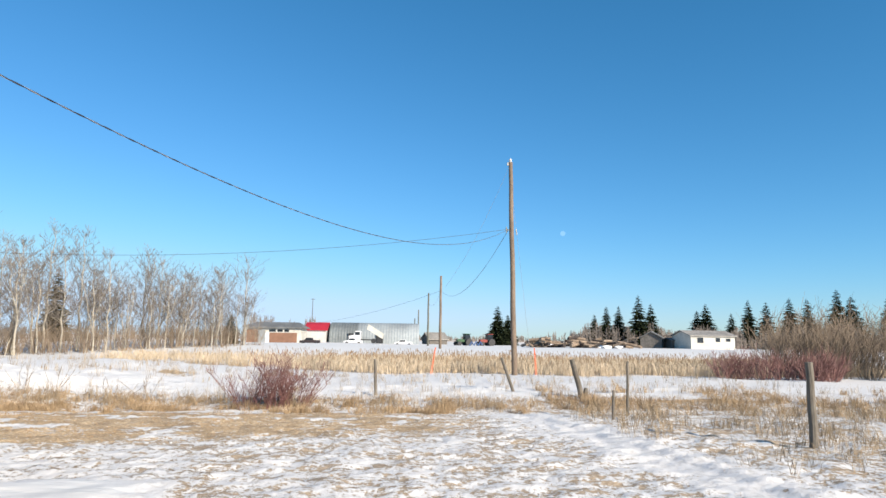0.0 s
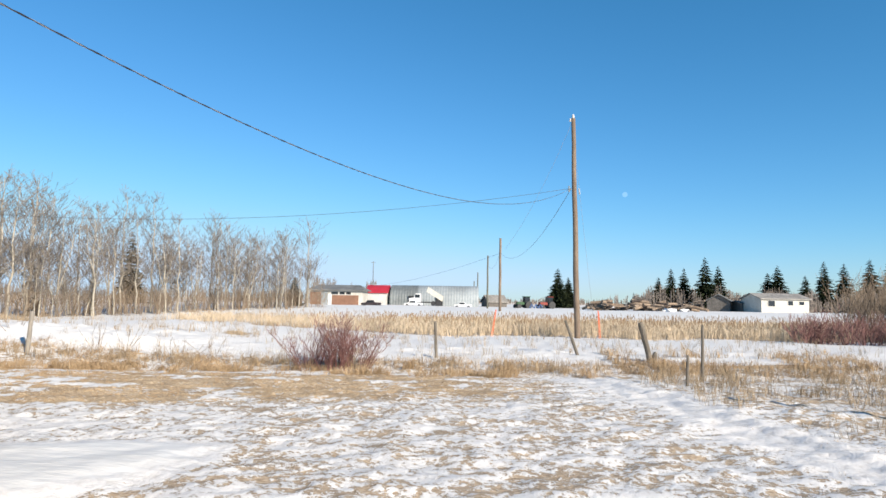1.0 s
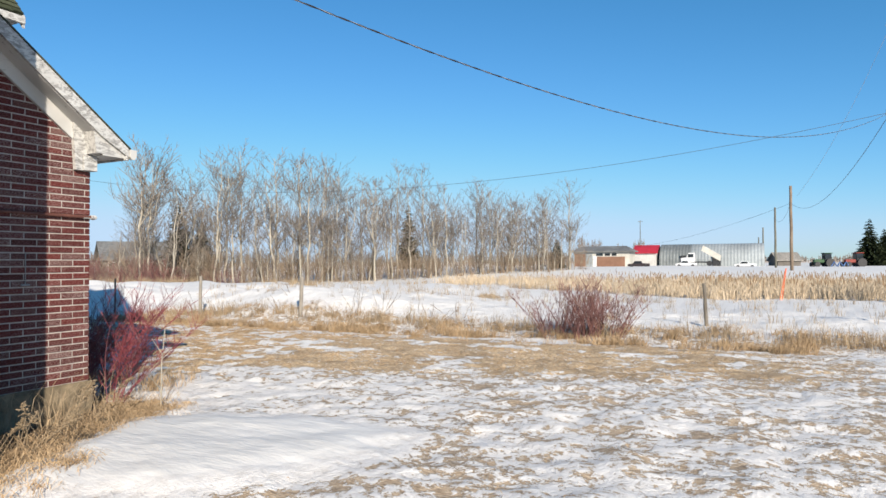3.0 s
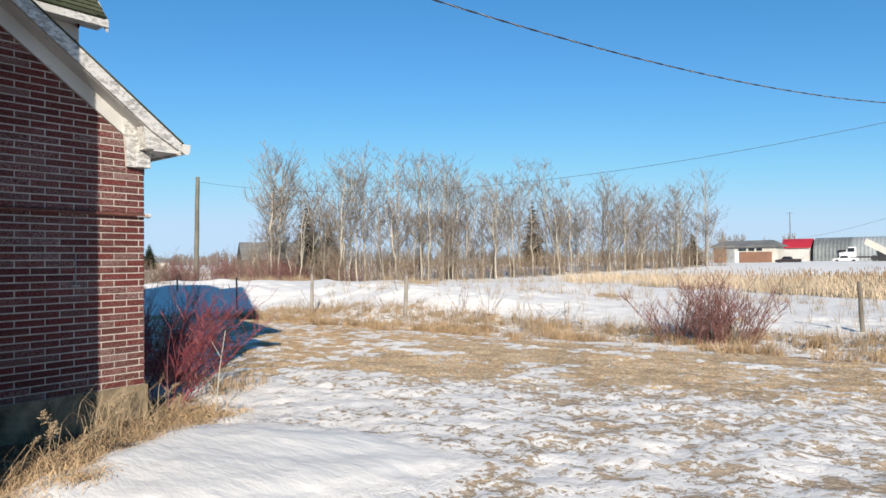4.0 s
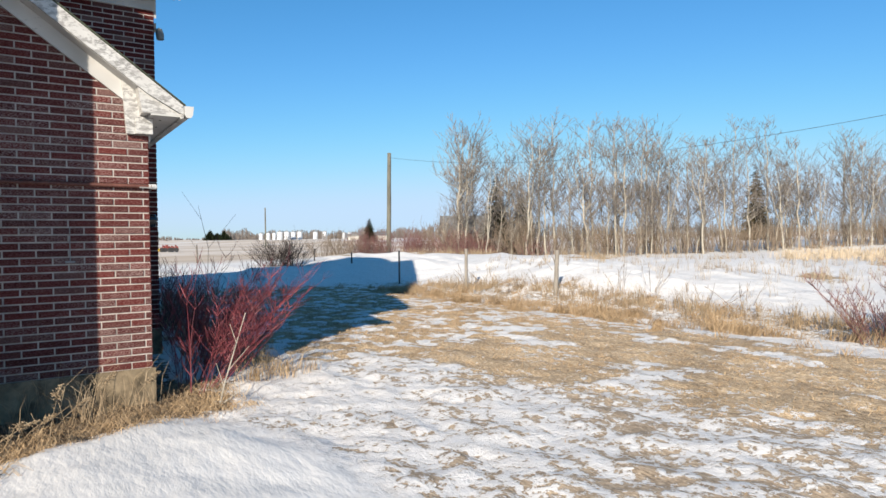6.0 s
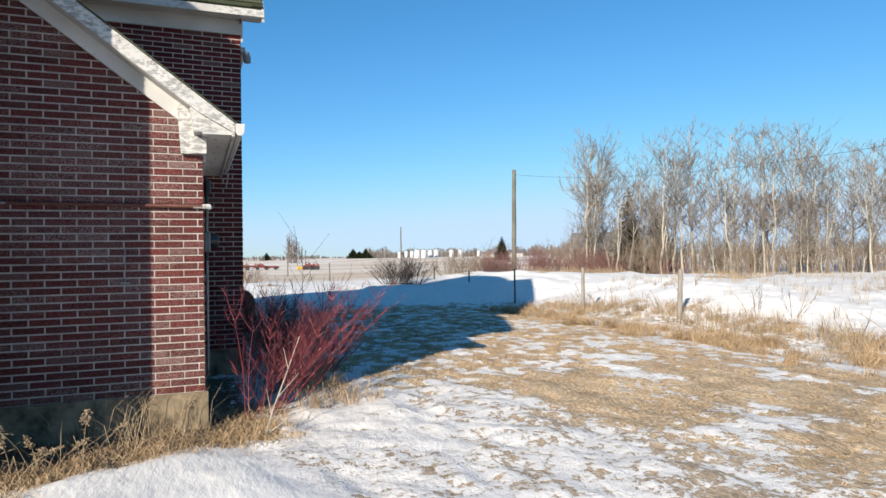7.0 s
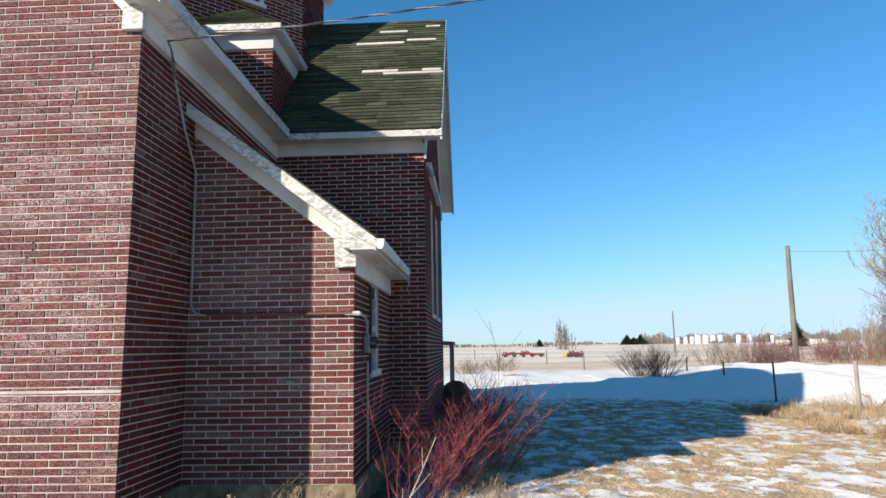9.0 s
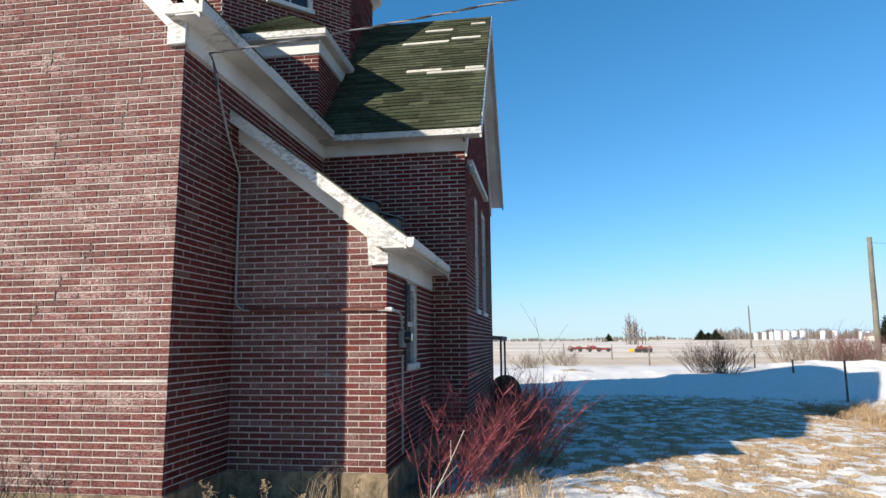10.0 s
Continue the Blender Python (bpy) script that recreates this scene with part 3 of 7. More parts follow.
def lookup(grid, x, y):
    """The value of a ground grid at a place, between its nodes."""
    i = min(max(bisect(XL, x) - 1, 0), nx - 2)
    j = min(max(bisect(YL, y) - 1, 0), ny - 2)
    f, g = (x - XL[i]) / (XL[i + 1] - XL[i]), (y - YL[j]) / (YL[j + 1] - YL[j])
    return float((grid[j, i] * (1 - f) + grid[j, i + 1] * f) * (1 - g) + (grid[j + 1, i] * (1 - f) + grid[j + 1, i + 1] * f) * g)


def bisect(row, v):
    lo, hi = 0, len(row)
    while lo < hi:
        m = (lo + hi) // 2
        if v < row[m]:
            hi = m
        else:
            lo = m + 1
    return lo


def gz(x, y):
    return lookup(GZ, x, y)

# ---- the brick house ----
NX, NY = -5.45, 3.955          # nave front and side walls
LX, LY = -6.72, 5.775          # porch front and side walls
TX, TY, TB = -9.70, 6.335, -14.85   # transept front, side and back walls
Z_FOOT = 0.505                 # top of the foundation
NS = 0.15                     # far side wall of the nave
COURSE, LEN = 0.0685, 0.2535
THICK = 0.24

house = thing("brick_house", "old red brick house with white trim and green shingle roof", "house")


def wall(name, pieces, shift, label=""):
    """A wall of flat polygons, one mesh, thickened inwards."""
    bm = bmesh.new()
    for pts in pieces:
        prism(bm, pts, shift)
    return part(name, bm, M_MORTAR, house, label)


def yz(x, pts):
    return [(x, a, z) for a, z in pts]


def xz(y, pts):
    return [(a, y, z) for a, z in pts]


# slopes of the roofs: height gained per metre
NAVE_EAVE_Y, NAVE_EAVE_Z, NAVE_SLOPE = 4.25, 5.24, 1.045
RIDGE_Y = (NY + NS) / 2
NAVE_RIDGE_Z = NAVE_EAVE_Z + NAVE_SLOPE * (NAVE_EAVE_Y - RIDGE_Y)
LEAN_SLOPE = 0.755


def lean_z(y):
    """Top of the porch roof along its slope."""
    return 4.60 - LEAN_SLOPE * (y - 3.99)


T_EAVE_X, T_EAVE_Z, T_RIDGE_X, T_RIDGE_Z = -9.40, 5.20, -12.28, 8.53
T_SLOPE = (T_RIDGE_Z - T_EAVE_Z) / (T_EAVE_X - T_RIDGE_X)

# foundation
bm = bmesh.new()
box(bm, LX - 0.3, LX + 0.03, NY + 0.03, LY + 0.03, -0.4, Z_FOOT)
part("foundation", bm, M_CONCRETE, house, "stained tan concrete foundation")
bm = bmesh.new()
box(bm, TX - 0.1, LX - 0.3, LY - 0.3, LY + 0.03, -0.4, Z_FOOT)
part("foundation", bm, M_CONCRETE, house)
bm = bmesh.new()
box(bm, NX - 0.3, NX + 0.03, NS - 0.03, NY + 0.03, -0.4, Z_FOOT)
part("foundation", bm, M_CONCRETE, house)
bm = bmesh.new()
box(bm, LX - 0.2, NX - 0.3, NY - 0.3, NY + 0.03, -0.4, Z_FOOT)
part("foundation", bm, M_CONCRETE, house)
bm = bmesh.new()
box(bm, TX - 0.3, TX + 0.03, LY - 0.1, TY + 0.03, -0.4, Z_FOOT)
part("foundation", bm, M_CONCRETE, house)
bm = bmesh.new()
box(bm, TB - 0.03, TX - 0.3, TY - 0.3, TY + 0.03, -0.4, Z_FOOT)
part("foundation", bm, M_CONCRETE, house, "stained tan concrete foundation")

# window openings on side walls: x from, to, z from, to
LEAN_WIN = (-8.52, -7.78, 1.60, 2.68)
T_WIN_A, T_WIN_B = (-11.75, -11.10, 2.45, 4.55), (-13.35, -12.45, 2.45, 4.55)


wall_nave_front = wall("nave_front_wall", [yz(NX, [(NS, Z_FOOT), (NY, Z_FOOT), (NY, 5.25), (RIDGE_Y, NAVE_RIDGE_Z - 0.2), (NS, 5.25)])], (-THICK, 0, 0))
wall_nave_side = wall("nave_side_wall", [xz(NY, [(NX - THICK, Z_FOOT), (-9.75, Z_FOOT), (-9.75, 5.2), (NX - THICK, 5.2)])], (0, -THICK, 0))
wall_lean_front = wall("porch_front_wall", [yz(LX, [(NY, Z_FOOT), (LY, Z_FOOT), (LY, lean_z(LY) - 0.16), (NY, lean_z(NY) - 0.16)])], (-THICK, 0, 0))
a, b_, c, d_ = LEAN_WIN
wall_lean_side = wall("porch_side_wall", [xz(LY, p) for p in (
    [(LX - THICK, Z_FOOT), (b_, Z_FOOT), (b_, 2.95), (LX - THICK, 2.95)],
    [(a, Z_FOOT), (TX, Z_FOOT), (TX, 2.95), (a, 2.95)],
    [(a, Z_FOOT), (b_, Z_FOOT), (b_, c), (a, c)],
    [(a, d_), (b_, d_), (b_, 2.95), (a, 2.95)])], (0, -THICK, 0))
wall_t_front = wall("transept_front_wall", [yz(TX, [(3.0, Z_FOOT), (TY, Z_FOOT), (TY, 5.15), (3.0, 5.15)])], (-THICK, 0, 0))
xs = [TX - THICK, T_WIN_A[1], T_WIN_A[0], T_WIN_B[1], T_WIN_B[0], TB]
pieces = [xz(TY, [(xs[i], Z_FOOT), (xs[i + 1], Z_FOOT), (xs[i + 1], 4.55), (xs[i], 4.55)]) for i in (0, 2, 4)]
pieces += [xz(TY, [(w[1], Z_FOOT), (w[0], Z_FOOT), (w[0], w[2]), (w[1], w[2])]) for w in (T_WIN_A, T_WIN_B)]
pieces += [xz(TY, [(TX - THICK, 4.55), (TB, 4.55), (TB, 5.2), (T_RIDGE_X, T_RIDGE_Z - 0.25), (TX - THICK, 5.2)])]
wall_t_side = wall("transept_gable_wall", pieces, (0, -THICK, 0))
wall("transept_back_wall", [yz(TB, [(-3.0, Z_FOOT), (TY - THICK, Z_FOOT), (TY - THICK, 5.15), (-3.0, 5.15)])], (THICK, 0, 0))
wall("nave_far_wall", [xz(NS, [(NX - THICK, Z_FOOT), (TX, Z_FOOT), (TX, 5.2), (NX - THICK, 5.2)])], (0, THICK, 0))
wall("transept_far_gable_wall", [xz(-3.0, [(TX - THICK, Z_FOOT), (TB + THICK, Z_FOOT), (TB + THICK, 5.2), (T_RIDGE_X, T_RIDGE_Z - 0.3), (TX - THICK, 5.2)])], (0, THICK, 0))
wall("transept_far_wall", [yz(TX, [(-3.0, Z_FOOT), (NS, Z_FOOT), (NS, 5.15), (-3.0, 5.15)])], (-THICK, 0, 0))

# the eight-sided crossing tower: a square base whose corner is roofed where the chamfered wall begins
BX, BY = -9.40, 3.955
TWX, TWY, TWB, TWS, TWZ = BX, BY, -14.55, -1.20, 9.40
CH = 1.757                     # how far each chamfer cuts back
CHAMFER = pose(BX - CH / 2, BY - CH / 2, 0, 0, 0, 45)
HALF = CH / math.sqrt(2)
wall_tower_front = wall("tower_front_wall", [yz(TWX, [(TWS + CH, 6.95), (TWY - CH, 6.95), (TWY - CH, TWZ), (TWS + CH, TWZ)])], (-THICK, 0, 0))
wall_tower_side = wall("tower_side_wall", [xz(TWY, [(TWX - CH, 6.0), (TWB + CH, 6.0), (TWB + CH, TWZ), (TWX - CH, TWZ)])], (0, -THICK, 0))
wall_tower_chamfer = wall("tower_chamfer_wall", [yz(0, [(-HALF, 6.95), (HALF, 6.95), (HALF, TWZ), (-HALF, TWZ)])], (-THICK, 0, 0))
wall_tower_chamfer.matrix_basis = CHAMFER
for p, q in (((TWB + CH, TWY), (TWB, TWY - CH)), ((TWB, TWY - CH), (TWB, TWS + CH)), ((TWB, TWS + CH), (TWB + CH, TWS)),
             ((TWB + CH, TWS), (TWX - CH, TWS)), ((TWX - CH, TWS), (TWX, TWS + CH))):
    inward = Vector(((TWX + TWB) / 2 - (p[0] + q[0]) / 2, (TWY + TWS) / 2 - (p[1] + q[1]) / 2, 0)).normalized() * THICK
    wall("tower_far_wall", [[(*p, 6.0), (*q, 6.0), (*q, TWZ), (*p, TWZ)]], tuple(inward))
wall_block_front = wall("skirt_front_wall", [yz(BX, [(0.6, 5.0), (BY, 5.0), (BY, 6.66), (0.6, 6.66)])], (-THICK, 0, 0))
wall_block_side = wall("skirt_side_wall", [xz(BY, [(BX - THICK, 5.0), (-11.2, 5.0), (-11.2, 6.66), (BX - THICK, 6.66)])], (0, -THICK, 0))


# roofs: a deck with overlapping shingle courses
def shingled(name, corner, along, up, length, run, label, gaps=()):
    """corner: lower end of the eave; along and up: unit vectors; gaps: pale bare patches as (from, to, course)."""
    along, up = Vector(along), Vector(up).normalized()
    n = along.cross(up).normalized()
    if n.z < 0:
        n = -n
    corner = Vector(corner)
    bm = bmesh.new()
    prism(bm, [tuple(corner), tuple(corner + along * length), tuple(corner + along * length + up * run), tuple(corner + up * run)], tuple(-n * 0.06))
    deck = part(name, bm, M_ROOFDECK, house, label)
    rng = random.Random(name)
    st, pale = Sticks(), Sticks()
    step = 0.112
    rows = int(run / step)
    for k in range(rows):
        u = -rng.random() * 0.3
        while u < length:
            w = rng.uniform(0.22, 0.75)
            a0, a1 = max(u, 0), min(u + w - 0.004, length)
            u += w
            if a1 - a0 < 0.03:
                continue
            s0 = k * step - 0.012 + rng.uniform(-0.014, 0.014) - (0.03 if rng.random() < 0.06 else 0)
            s1 = s0 + step + 0.03
            lift0, lift1 = 0.020 + rng.uniform(0, 0.008), 0.004
            mid = (a0 + a1) / 2
            sink = pale if any(g0 < mid < g1 and int((k + 0.5) * step / 0.135) == gk for g0, g1, gk in gaps) else st
            base = len(sink.v)
            for (aa, s, hh) in ((a0, s0, lift0), (a1, s0, lift0), (a1, s1, lift1), (a0, s1, lift1), (a0, s0, 0.0), (a1, s0, 0.0)):
                sink.v.append(tuple(corner + along * aa + up * min(s, run) + n * hh))
            sink.f += [(base, base + 1, base + 2, base + 3), (base + 4, base + 5, base + 1, base), (base + 5, base + 2, base + 1), (base + 4, base, base + 3)]
    sh = sticks_part("shingles", st, M_SHINGLE, deck, "mossy green asphalt shingles")
    tagged(sh, kind="stuff")
    if pale.v:
        tagged(sticks_part("bare_shingles", pale, M_PALE, deck, "pale shingles worn bare"), kind="stuff")
    return deck


shingled("transept_roof", (T_EAVE_X, -3.0, T_EAVE_Z + 0.06), (0, 1, 0), (T_RIDGE_X - T_EAVE_X, 0, T_RIDGE_Z - T_EAVE_Z), 9.62, 4.40,
         "steep green shingle roof with bare patches", [(7.8, 8.75, 24), (8.4, 9.1, 28), (9.1, 9.25, 25), (7.95, 8.85, 15), (8.75, 9, 14), (9.35, 9.5, 14), (9.35, 9.5, 15), (9.35, 9.5, 28), (9.35, 9.55, 29), (8.7, 8.9, 30), (9.2, 9.4, 30), (7.7, 7.9, 23)])
shingled("transept_back_roof", (2 * T_RIDGE_X - T_EAVE_X, 6.62, T_EAVE_Z + 0.06), (0, -1, 0), (T_EAVE_X - T_RIDGE_X, 0, T_RIDGE_Z - T_EAVE_Z), 9.6, 4.40, "steep green shingle roof")
shingled("nave_roof", (-9.35, NAVE_EAVE_Y, NAVE_EAVE_Z + 0.05), (1, 0, 0), (0, -1, NAVE_SLOPE), 4.13, math.hypot(1, NAVE_SLOPE) * (NAVE_EAVE_Y - RIDGE_Y), "green shingle gable roof")
shingled("nave_far_roof", (-5.22, 2 * RIDGE_Y - NAVE_EAVE_Y, NAVE_EAVE_Z + 0.05), (-1, 0, 0), (0, 1, NAVE_SLOPE), 4.13, math.hypot(1, NAVE_SLOPE) * (NAVE_EAVE_Y - RIDGE_Y), "green shingle gable roof")
shingled("porch_roof", (-9.62, 6.06, lean_z(6.06) - 0.055), (1, 0, 0), (0, -1, LEAN_SLOPE), 3.125, math.hypot(1, LEAN_SLOPE) * (6.06 - NY - 0.02), "green shingle lean-to roof")


def hip_slope(name, e0, e1, t1, t0):
    """A shingled trapezium: eave from e0 to e1, top from t0 to t1."""
    e0, e1, t0, t1 = (Vector(v) for v in (e0, e1, t0, t1))
    n = (e1 - e0).cross(t0 - e0).normalized()
    if n.z < 0:
        n = -n
    bm = bmesh.new()
    prism(bm, [tuple(e0), tuple(e1), tuple(t1), tuple(t0)], tuple(-n * 0.05))
    deck = part(name, bm, M_ROOFDECK, house, "green shingle skirt roof")
    rng = random.Random(name)
    st = Sticks()
    rows = 11
    for k in range(rows):
        f0, f1 = k / rows - 0.01, min((k + 1.25) / rows, 1)
        l0, r0, l1, r1 = e0.lerp(t0, f0), e1.lerp(t1, f0), e0.lerp(t0, f1), e1.lerp(t1, f1)
        m = max(1, int((r0 - l0).length / 0.3))
        for j in range(m):
            a, b = j / m + 0.004, (j + 1) / m - 0.004
            base = len(st.v)
            up = n * (0.018 + rng.uniform(0, 0.008))
            st.v += [tuple(l0.lerp(r0, a) + up), tuple(l0.lerp(r0, b) + up), tuple(l1.lerp(r1, b) + n * 0.004), tuple(l1.lerp(r1, a) + n * 0.004), tuple(l0.lerp(r0, a)), tuple(l0.lerp(r0, b))]
            st.f += [(base, base + 1, base + 2, base + 3), (base + 4, base + 5, base + 1, base)]
    tagged(sticks_part("shingles", st, M_SHINGLE, deck, "mossy green asphalt shingles"), kind="stuff")


EX, EY, HIP = BX + 0.16, BY + 0.16, 7.88
MX, MY = BX - CH / 2, BY - CH / 2
hip_slope("skirt_roof", (EX, TWY - CH, 7.02), (EX, EY, 7.02), (MX, MY, HIP), (BX, TWY - CH, 7.15))
hip_slope("skirt_roof", (EX, EY, 7.02), (TWX - CH, EY, 7.02), (TWX - CH, BY, 7.15), (MX, MY, HIP))


# white woodwork
def trim(name, bm, label="", material=None):
    return part(name, bm, material or M_PAINT, house, label)


# nave eave along the side: frieze, soffit, fascia
bm = bmesh.new()
box(bm, -9.72, NX - 0.02, NY, NY + 0.035, 4.92, 5.16, 0.004)
trim("nave_frieze", bm, "white frieze board below the eave")
bm = bmesh.new()
prism(bm, [(-9.4, NY, 5.16), (-5.26, NY, 5.16), (-5.26, NAVE_EAVE_Y - 0.02, 5.16), (-9.4, NAVE_EAVE_Y - 0.02, 5.16)], (0, 0, 0.02))
trim("nave_soffit", bm)
bm = bmesh.new()
box(bm, -9.35, -5.22, NAVE_EAVE_Y - 0.03, NAVE_EAVE_Y + 0.02, 5.15, 5.30, 0.006)
trim("nave_fascia", bm, "peeling white fascia board", M_PEEL)
# cornice return at the nave corner
bm = bmesh.new()
box(bm, NX + 0.0, NX + 0.06, NY - 0.165, NY + 0.045, 4.925, 5.17, 0.008)
box(bm, NX + 0.0, NX + 0.20, NY - 0.12, NAVE_EAVE_Y, 5.172, 5.29, 0.012)
trim("cornice_return", bm, "white boxed cornice return", M_PEEL)


def raked(name, x0, x1, y0, z0, y1, z1, deep, label, material):
    bm = bmesh.new()
    prism(bm, [(x0, y0, z0), (x0, y1, z1), (x0, y1, z1 - deep), (x0, y0, z0 - deep)], (x1 - x0, 0, 0))
    return trim(name, bm, label, material)


zt = NAVE_EAVE_Z + 0.03
raked("nave_rake_board", NX + 0.17, NX + 0.215, NAVE_EAVE_Y - 0.02, zt, RIDGE_Y, zt + NAVE_SLOPE * (NAVE_EAVE_Y - RIDGE_Y), 0.17, "white rake board", M_PEEL)
raked("nave_rake_frieze", NX + 0.002, NX + 0.04, NY, zt - 0.02, RIDGE_Y, zt + NAVE_SLOPE * (NY - RIDGE_Y), 0.30, "white rake frieze", M_PAINT)
raked("nave_rake_board", NX + 0.17, NX + 0.215, 2 * RIDGE_Y - NAVE_EAVE_Y, zt, RIDGE_Y, zt + NAVE_SLOPE * (NAVE_EAVE_Y - RIDGE_Y), 0.17, "white rake board", M_PEEL)

# porch: sloping frieze, soffit and fascia, cornice block, eave
z_a, z_b = lean_z(NY), lean_z(6.05)
bm = bmesh.new()
prism(bm, [(LX, NY, z_a - 0.13), (LX, 5.62, lean_z(5.62) - 0.13), (LX, 5.585, lean_z(5.585) - 0.325), (LX, NY, z_a - 0.325)], (0.04, 0, 0))
trim("porch_rake_frieze", bm, "white rake frieze above the brick")
bm = bmesh.new()
prism(bm, [(LX + 0.04, NY, z_a - 0.158), (LX + 0.04, 5.66, lean_z(5.66) - 0.158), (LX + 0.234, 5.66, lean_z(5.66) - 0.158), (LX + 0.234, NY, z_a - 0.158)], (0, 0, 0.016))
trim("porch_rake_soffit", bm)
bm = bmesh.new()
prism(bm, [(LX + 0.235, NY, z_a + 0.0), (LX + 0.235, 6.06, z_b - 0.008), (LX + 0.235, 6.06, z_b - 0.10), (LX + 0.235, 5.74, lean_z(5.74) - 0.155), (LX + 0.235, NY, z_a - 0.155)], (0.035, 0, 0))
trim("porch_rake_board", bm, "weathered white rake board with flaking paint", M_PEEL)
bm = bmesh.new()
prism(bm, [(LX + 0.225, NY, z_a + 0.018), (LX + 0.225, 6.08, z_b - 0.0), (LX + 0.225, 6.08, z_b - 0.016), (LX + 0.225, NY, z_a + 0.002)], (0.055, 0, 0))
part("drip_edge", bm, M_ROOFDECK, house, "dark shingle edge on the rake")
bm = bmesh.new()
prism(bm, [(LX + 0.012, 5.55, lean_z(5.55) - 0.13), (LX + 0.012, 5.82, lean_z(5.82) - 0.13), (LX + 0.012, 5.80, 2.765), (LX + 0.012, 5.585, 2.765)], (0.05, 0, 0))
prism(bm, [(LX + 0.062, 5.66, lean_z(5.66) - 0.125), (LX + 0.062, 6.04, lean_z(6.04) - 0.06), (LX + 0.062, 6.04, 2.945), (LX + 0.062, 5.80, 2.945), (LX + 0.062, 5.70, 2.945)], (0.17, 0, 0))
box(bm, LX + 0.062, LX + 0.085, 5.66, 5.815, 2.765, 2.925, 0.004)
trim("porch_cornice_block", bm, "boxed white cornice end with chipped paint", M_PEEL)
bm = bmesh.new()
prism(bm, [(-9.66, LY, 2.93), (LX + 0.23, LY, 2.93), (LX + 0.23, 6.04, 2.93), (-9.66, 6.04, 2.93)], (0, 0, 0.02))
trim("porch_soffit", bm, "white soffit with old nail holes")
for k in range(7):
    bm = bmesh.new()
    tube(bm, [(-6.75 - 0.42 * k, 5.9 + 0.03 * (k % 2), 2.929), (-6.75 - 0.42 * k, 5.9 + 0.03 * (k % 2), 2.925)], 0.012, 6)
    part("nail_hole", bm, M_DARK, house)
bm = bmesh.new()
box(bm, -9.66, LX - 0.02, LY, LY + 0.03, 2.70, 2.93, 0.004)
trim("porch_frieze", bm)
bm = bmesh.new()
box(bm, -9.62, LX + 0.26, 6.035, 6.065, 2.91, 3.03, 0.005)
trim("porch_fascia", bm, "peeling eave board", M_PEEL)

# porch gutter: an open trough with an end cap and a broken far end
gut = thing("eave_gutter", "dented white metal gutter under the porch eave", "gutter")
bm = bmesh.new()
prof = [(6.068, 3.025), (6.068, 2.955), (6.085, 2.93), (6.12, 2.93), (6.138, 2.955), (6.145, 3.025), (6.139, 3.025), (6.131, 2.96), (6.116, 2.937), (6.088, 2.937), (6.075, 2.96), (6.075, 3.025)]
prism(bm, [(-9.28, y, z) for y, z in prof], (2.83, 0, 0))
part("trough", bm, M_PEEL, gut)
bm = bmesh.new()
prism(bm, [(LX + 0.268, y, z) for y, z in ((6.066, 3.03), (6.066, 2.95), (6.085, 2.92), (6.122, 2.92), (6.142, 2.95), (6.15, 3.03))], (0.02, 0, 0))
part("end_cap", bm, M_PAINT, gut)
bm = bmesh.new()
tube(bm, [(-9.2, 6.13, 2.91), (-9.22, 6.12, 2.82), (-9.2, 6.10, 2.72)], [0.012, 0.010, 0.006], 6)
part("hanging_strip", bm, M_PEEL, gut, "torn strip hanging from the gutter")

# transept eave: frieze, soffit, fascia; gable rakes
bm = bmesh.new()
box(bm, TX, TX + 0.035, 3.7, TY + 0.02, 4.95, 5.16, 0.004)
trim("transept_frieze", bm)
bm = bmesh.new()
prism(bm, [(TX, 3.9, 5.16), (TX, TY + 0.02, 5.16), (T_EAVE_X - 0.02, TY + 0.02, 5.16), (T_EAVE_X - 0.02, 3.9, 5.16)], (0, 0, 0.02))
prism(bm, [(TX, TY + 0.02, 5.16), (TX, 6.62, 5.16), (T_EAVE_X - 0.02, 6.62, 5.16), (T_EAVE_X - 0.02, TY + 0.02, 5.16)], (0, 0, 0.02))
trim("transept_soffit", bm)
bm = bmesh.new()
box(bm, T_EAVE_X - 0.03, T_EAVE_X + 0.02, 3.9, 6.645, 5.13, 5.235, 0.005)
trim("transept_fascia", bm, "chipped white eave board", M_PEEL)
for s, nm in ((1, "near"), (-1, "far")):
    ex = T_EAVE_X if s > 0 else 2 * T_RIDGE_X - T_EAVE_X
    bm = bmesh.new()
    prism(bm, [(ex, 6.61, T_EAVE_Z + 0.05), (T_RIDGE_X, 6.61, T_RIDGE_Z + 0.05), (T_RIDGE_X, 6.61, T_RIDGE_Z - 0.2), (ex, 6.61, T_EAVE_Z - 0.13)], (0, 0.035, 0))
    trim("gable_rake_board", bm, "white gable rake board", M_PEEL)
    bm = bmesh.new()
    prism(bm, [(ex, TY, T_EAVE_Z - 0.06), (T_RIDGE_X, TY, T_RIDGE_Z - 0.06), (T_RIDGE_X, 6.61, T_RIDGE_Z - 0.06), (ex, 6.61, T_EAVE_Z - 0.06)], (0, 0, -0.02))
    trim("gable_rake_soffit", bm)
    bm = bmesh.new()
    wx = TX if s > 0 else TB
    prism(bm, [(wx, TY + 0.002, 5.12), (T_RIDGE_X, TY + 0.002, T_RIDGE_Z - 0.1), (T_RIDGE_X, TY + 0.002, T_RIDGE_Z - 0.42), (wx, TY + 0.002, 4.86)], (0, 0.035, 0))
    trim("gable_frieze", bm)

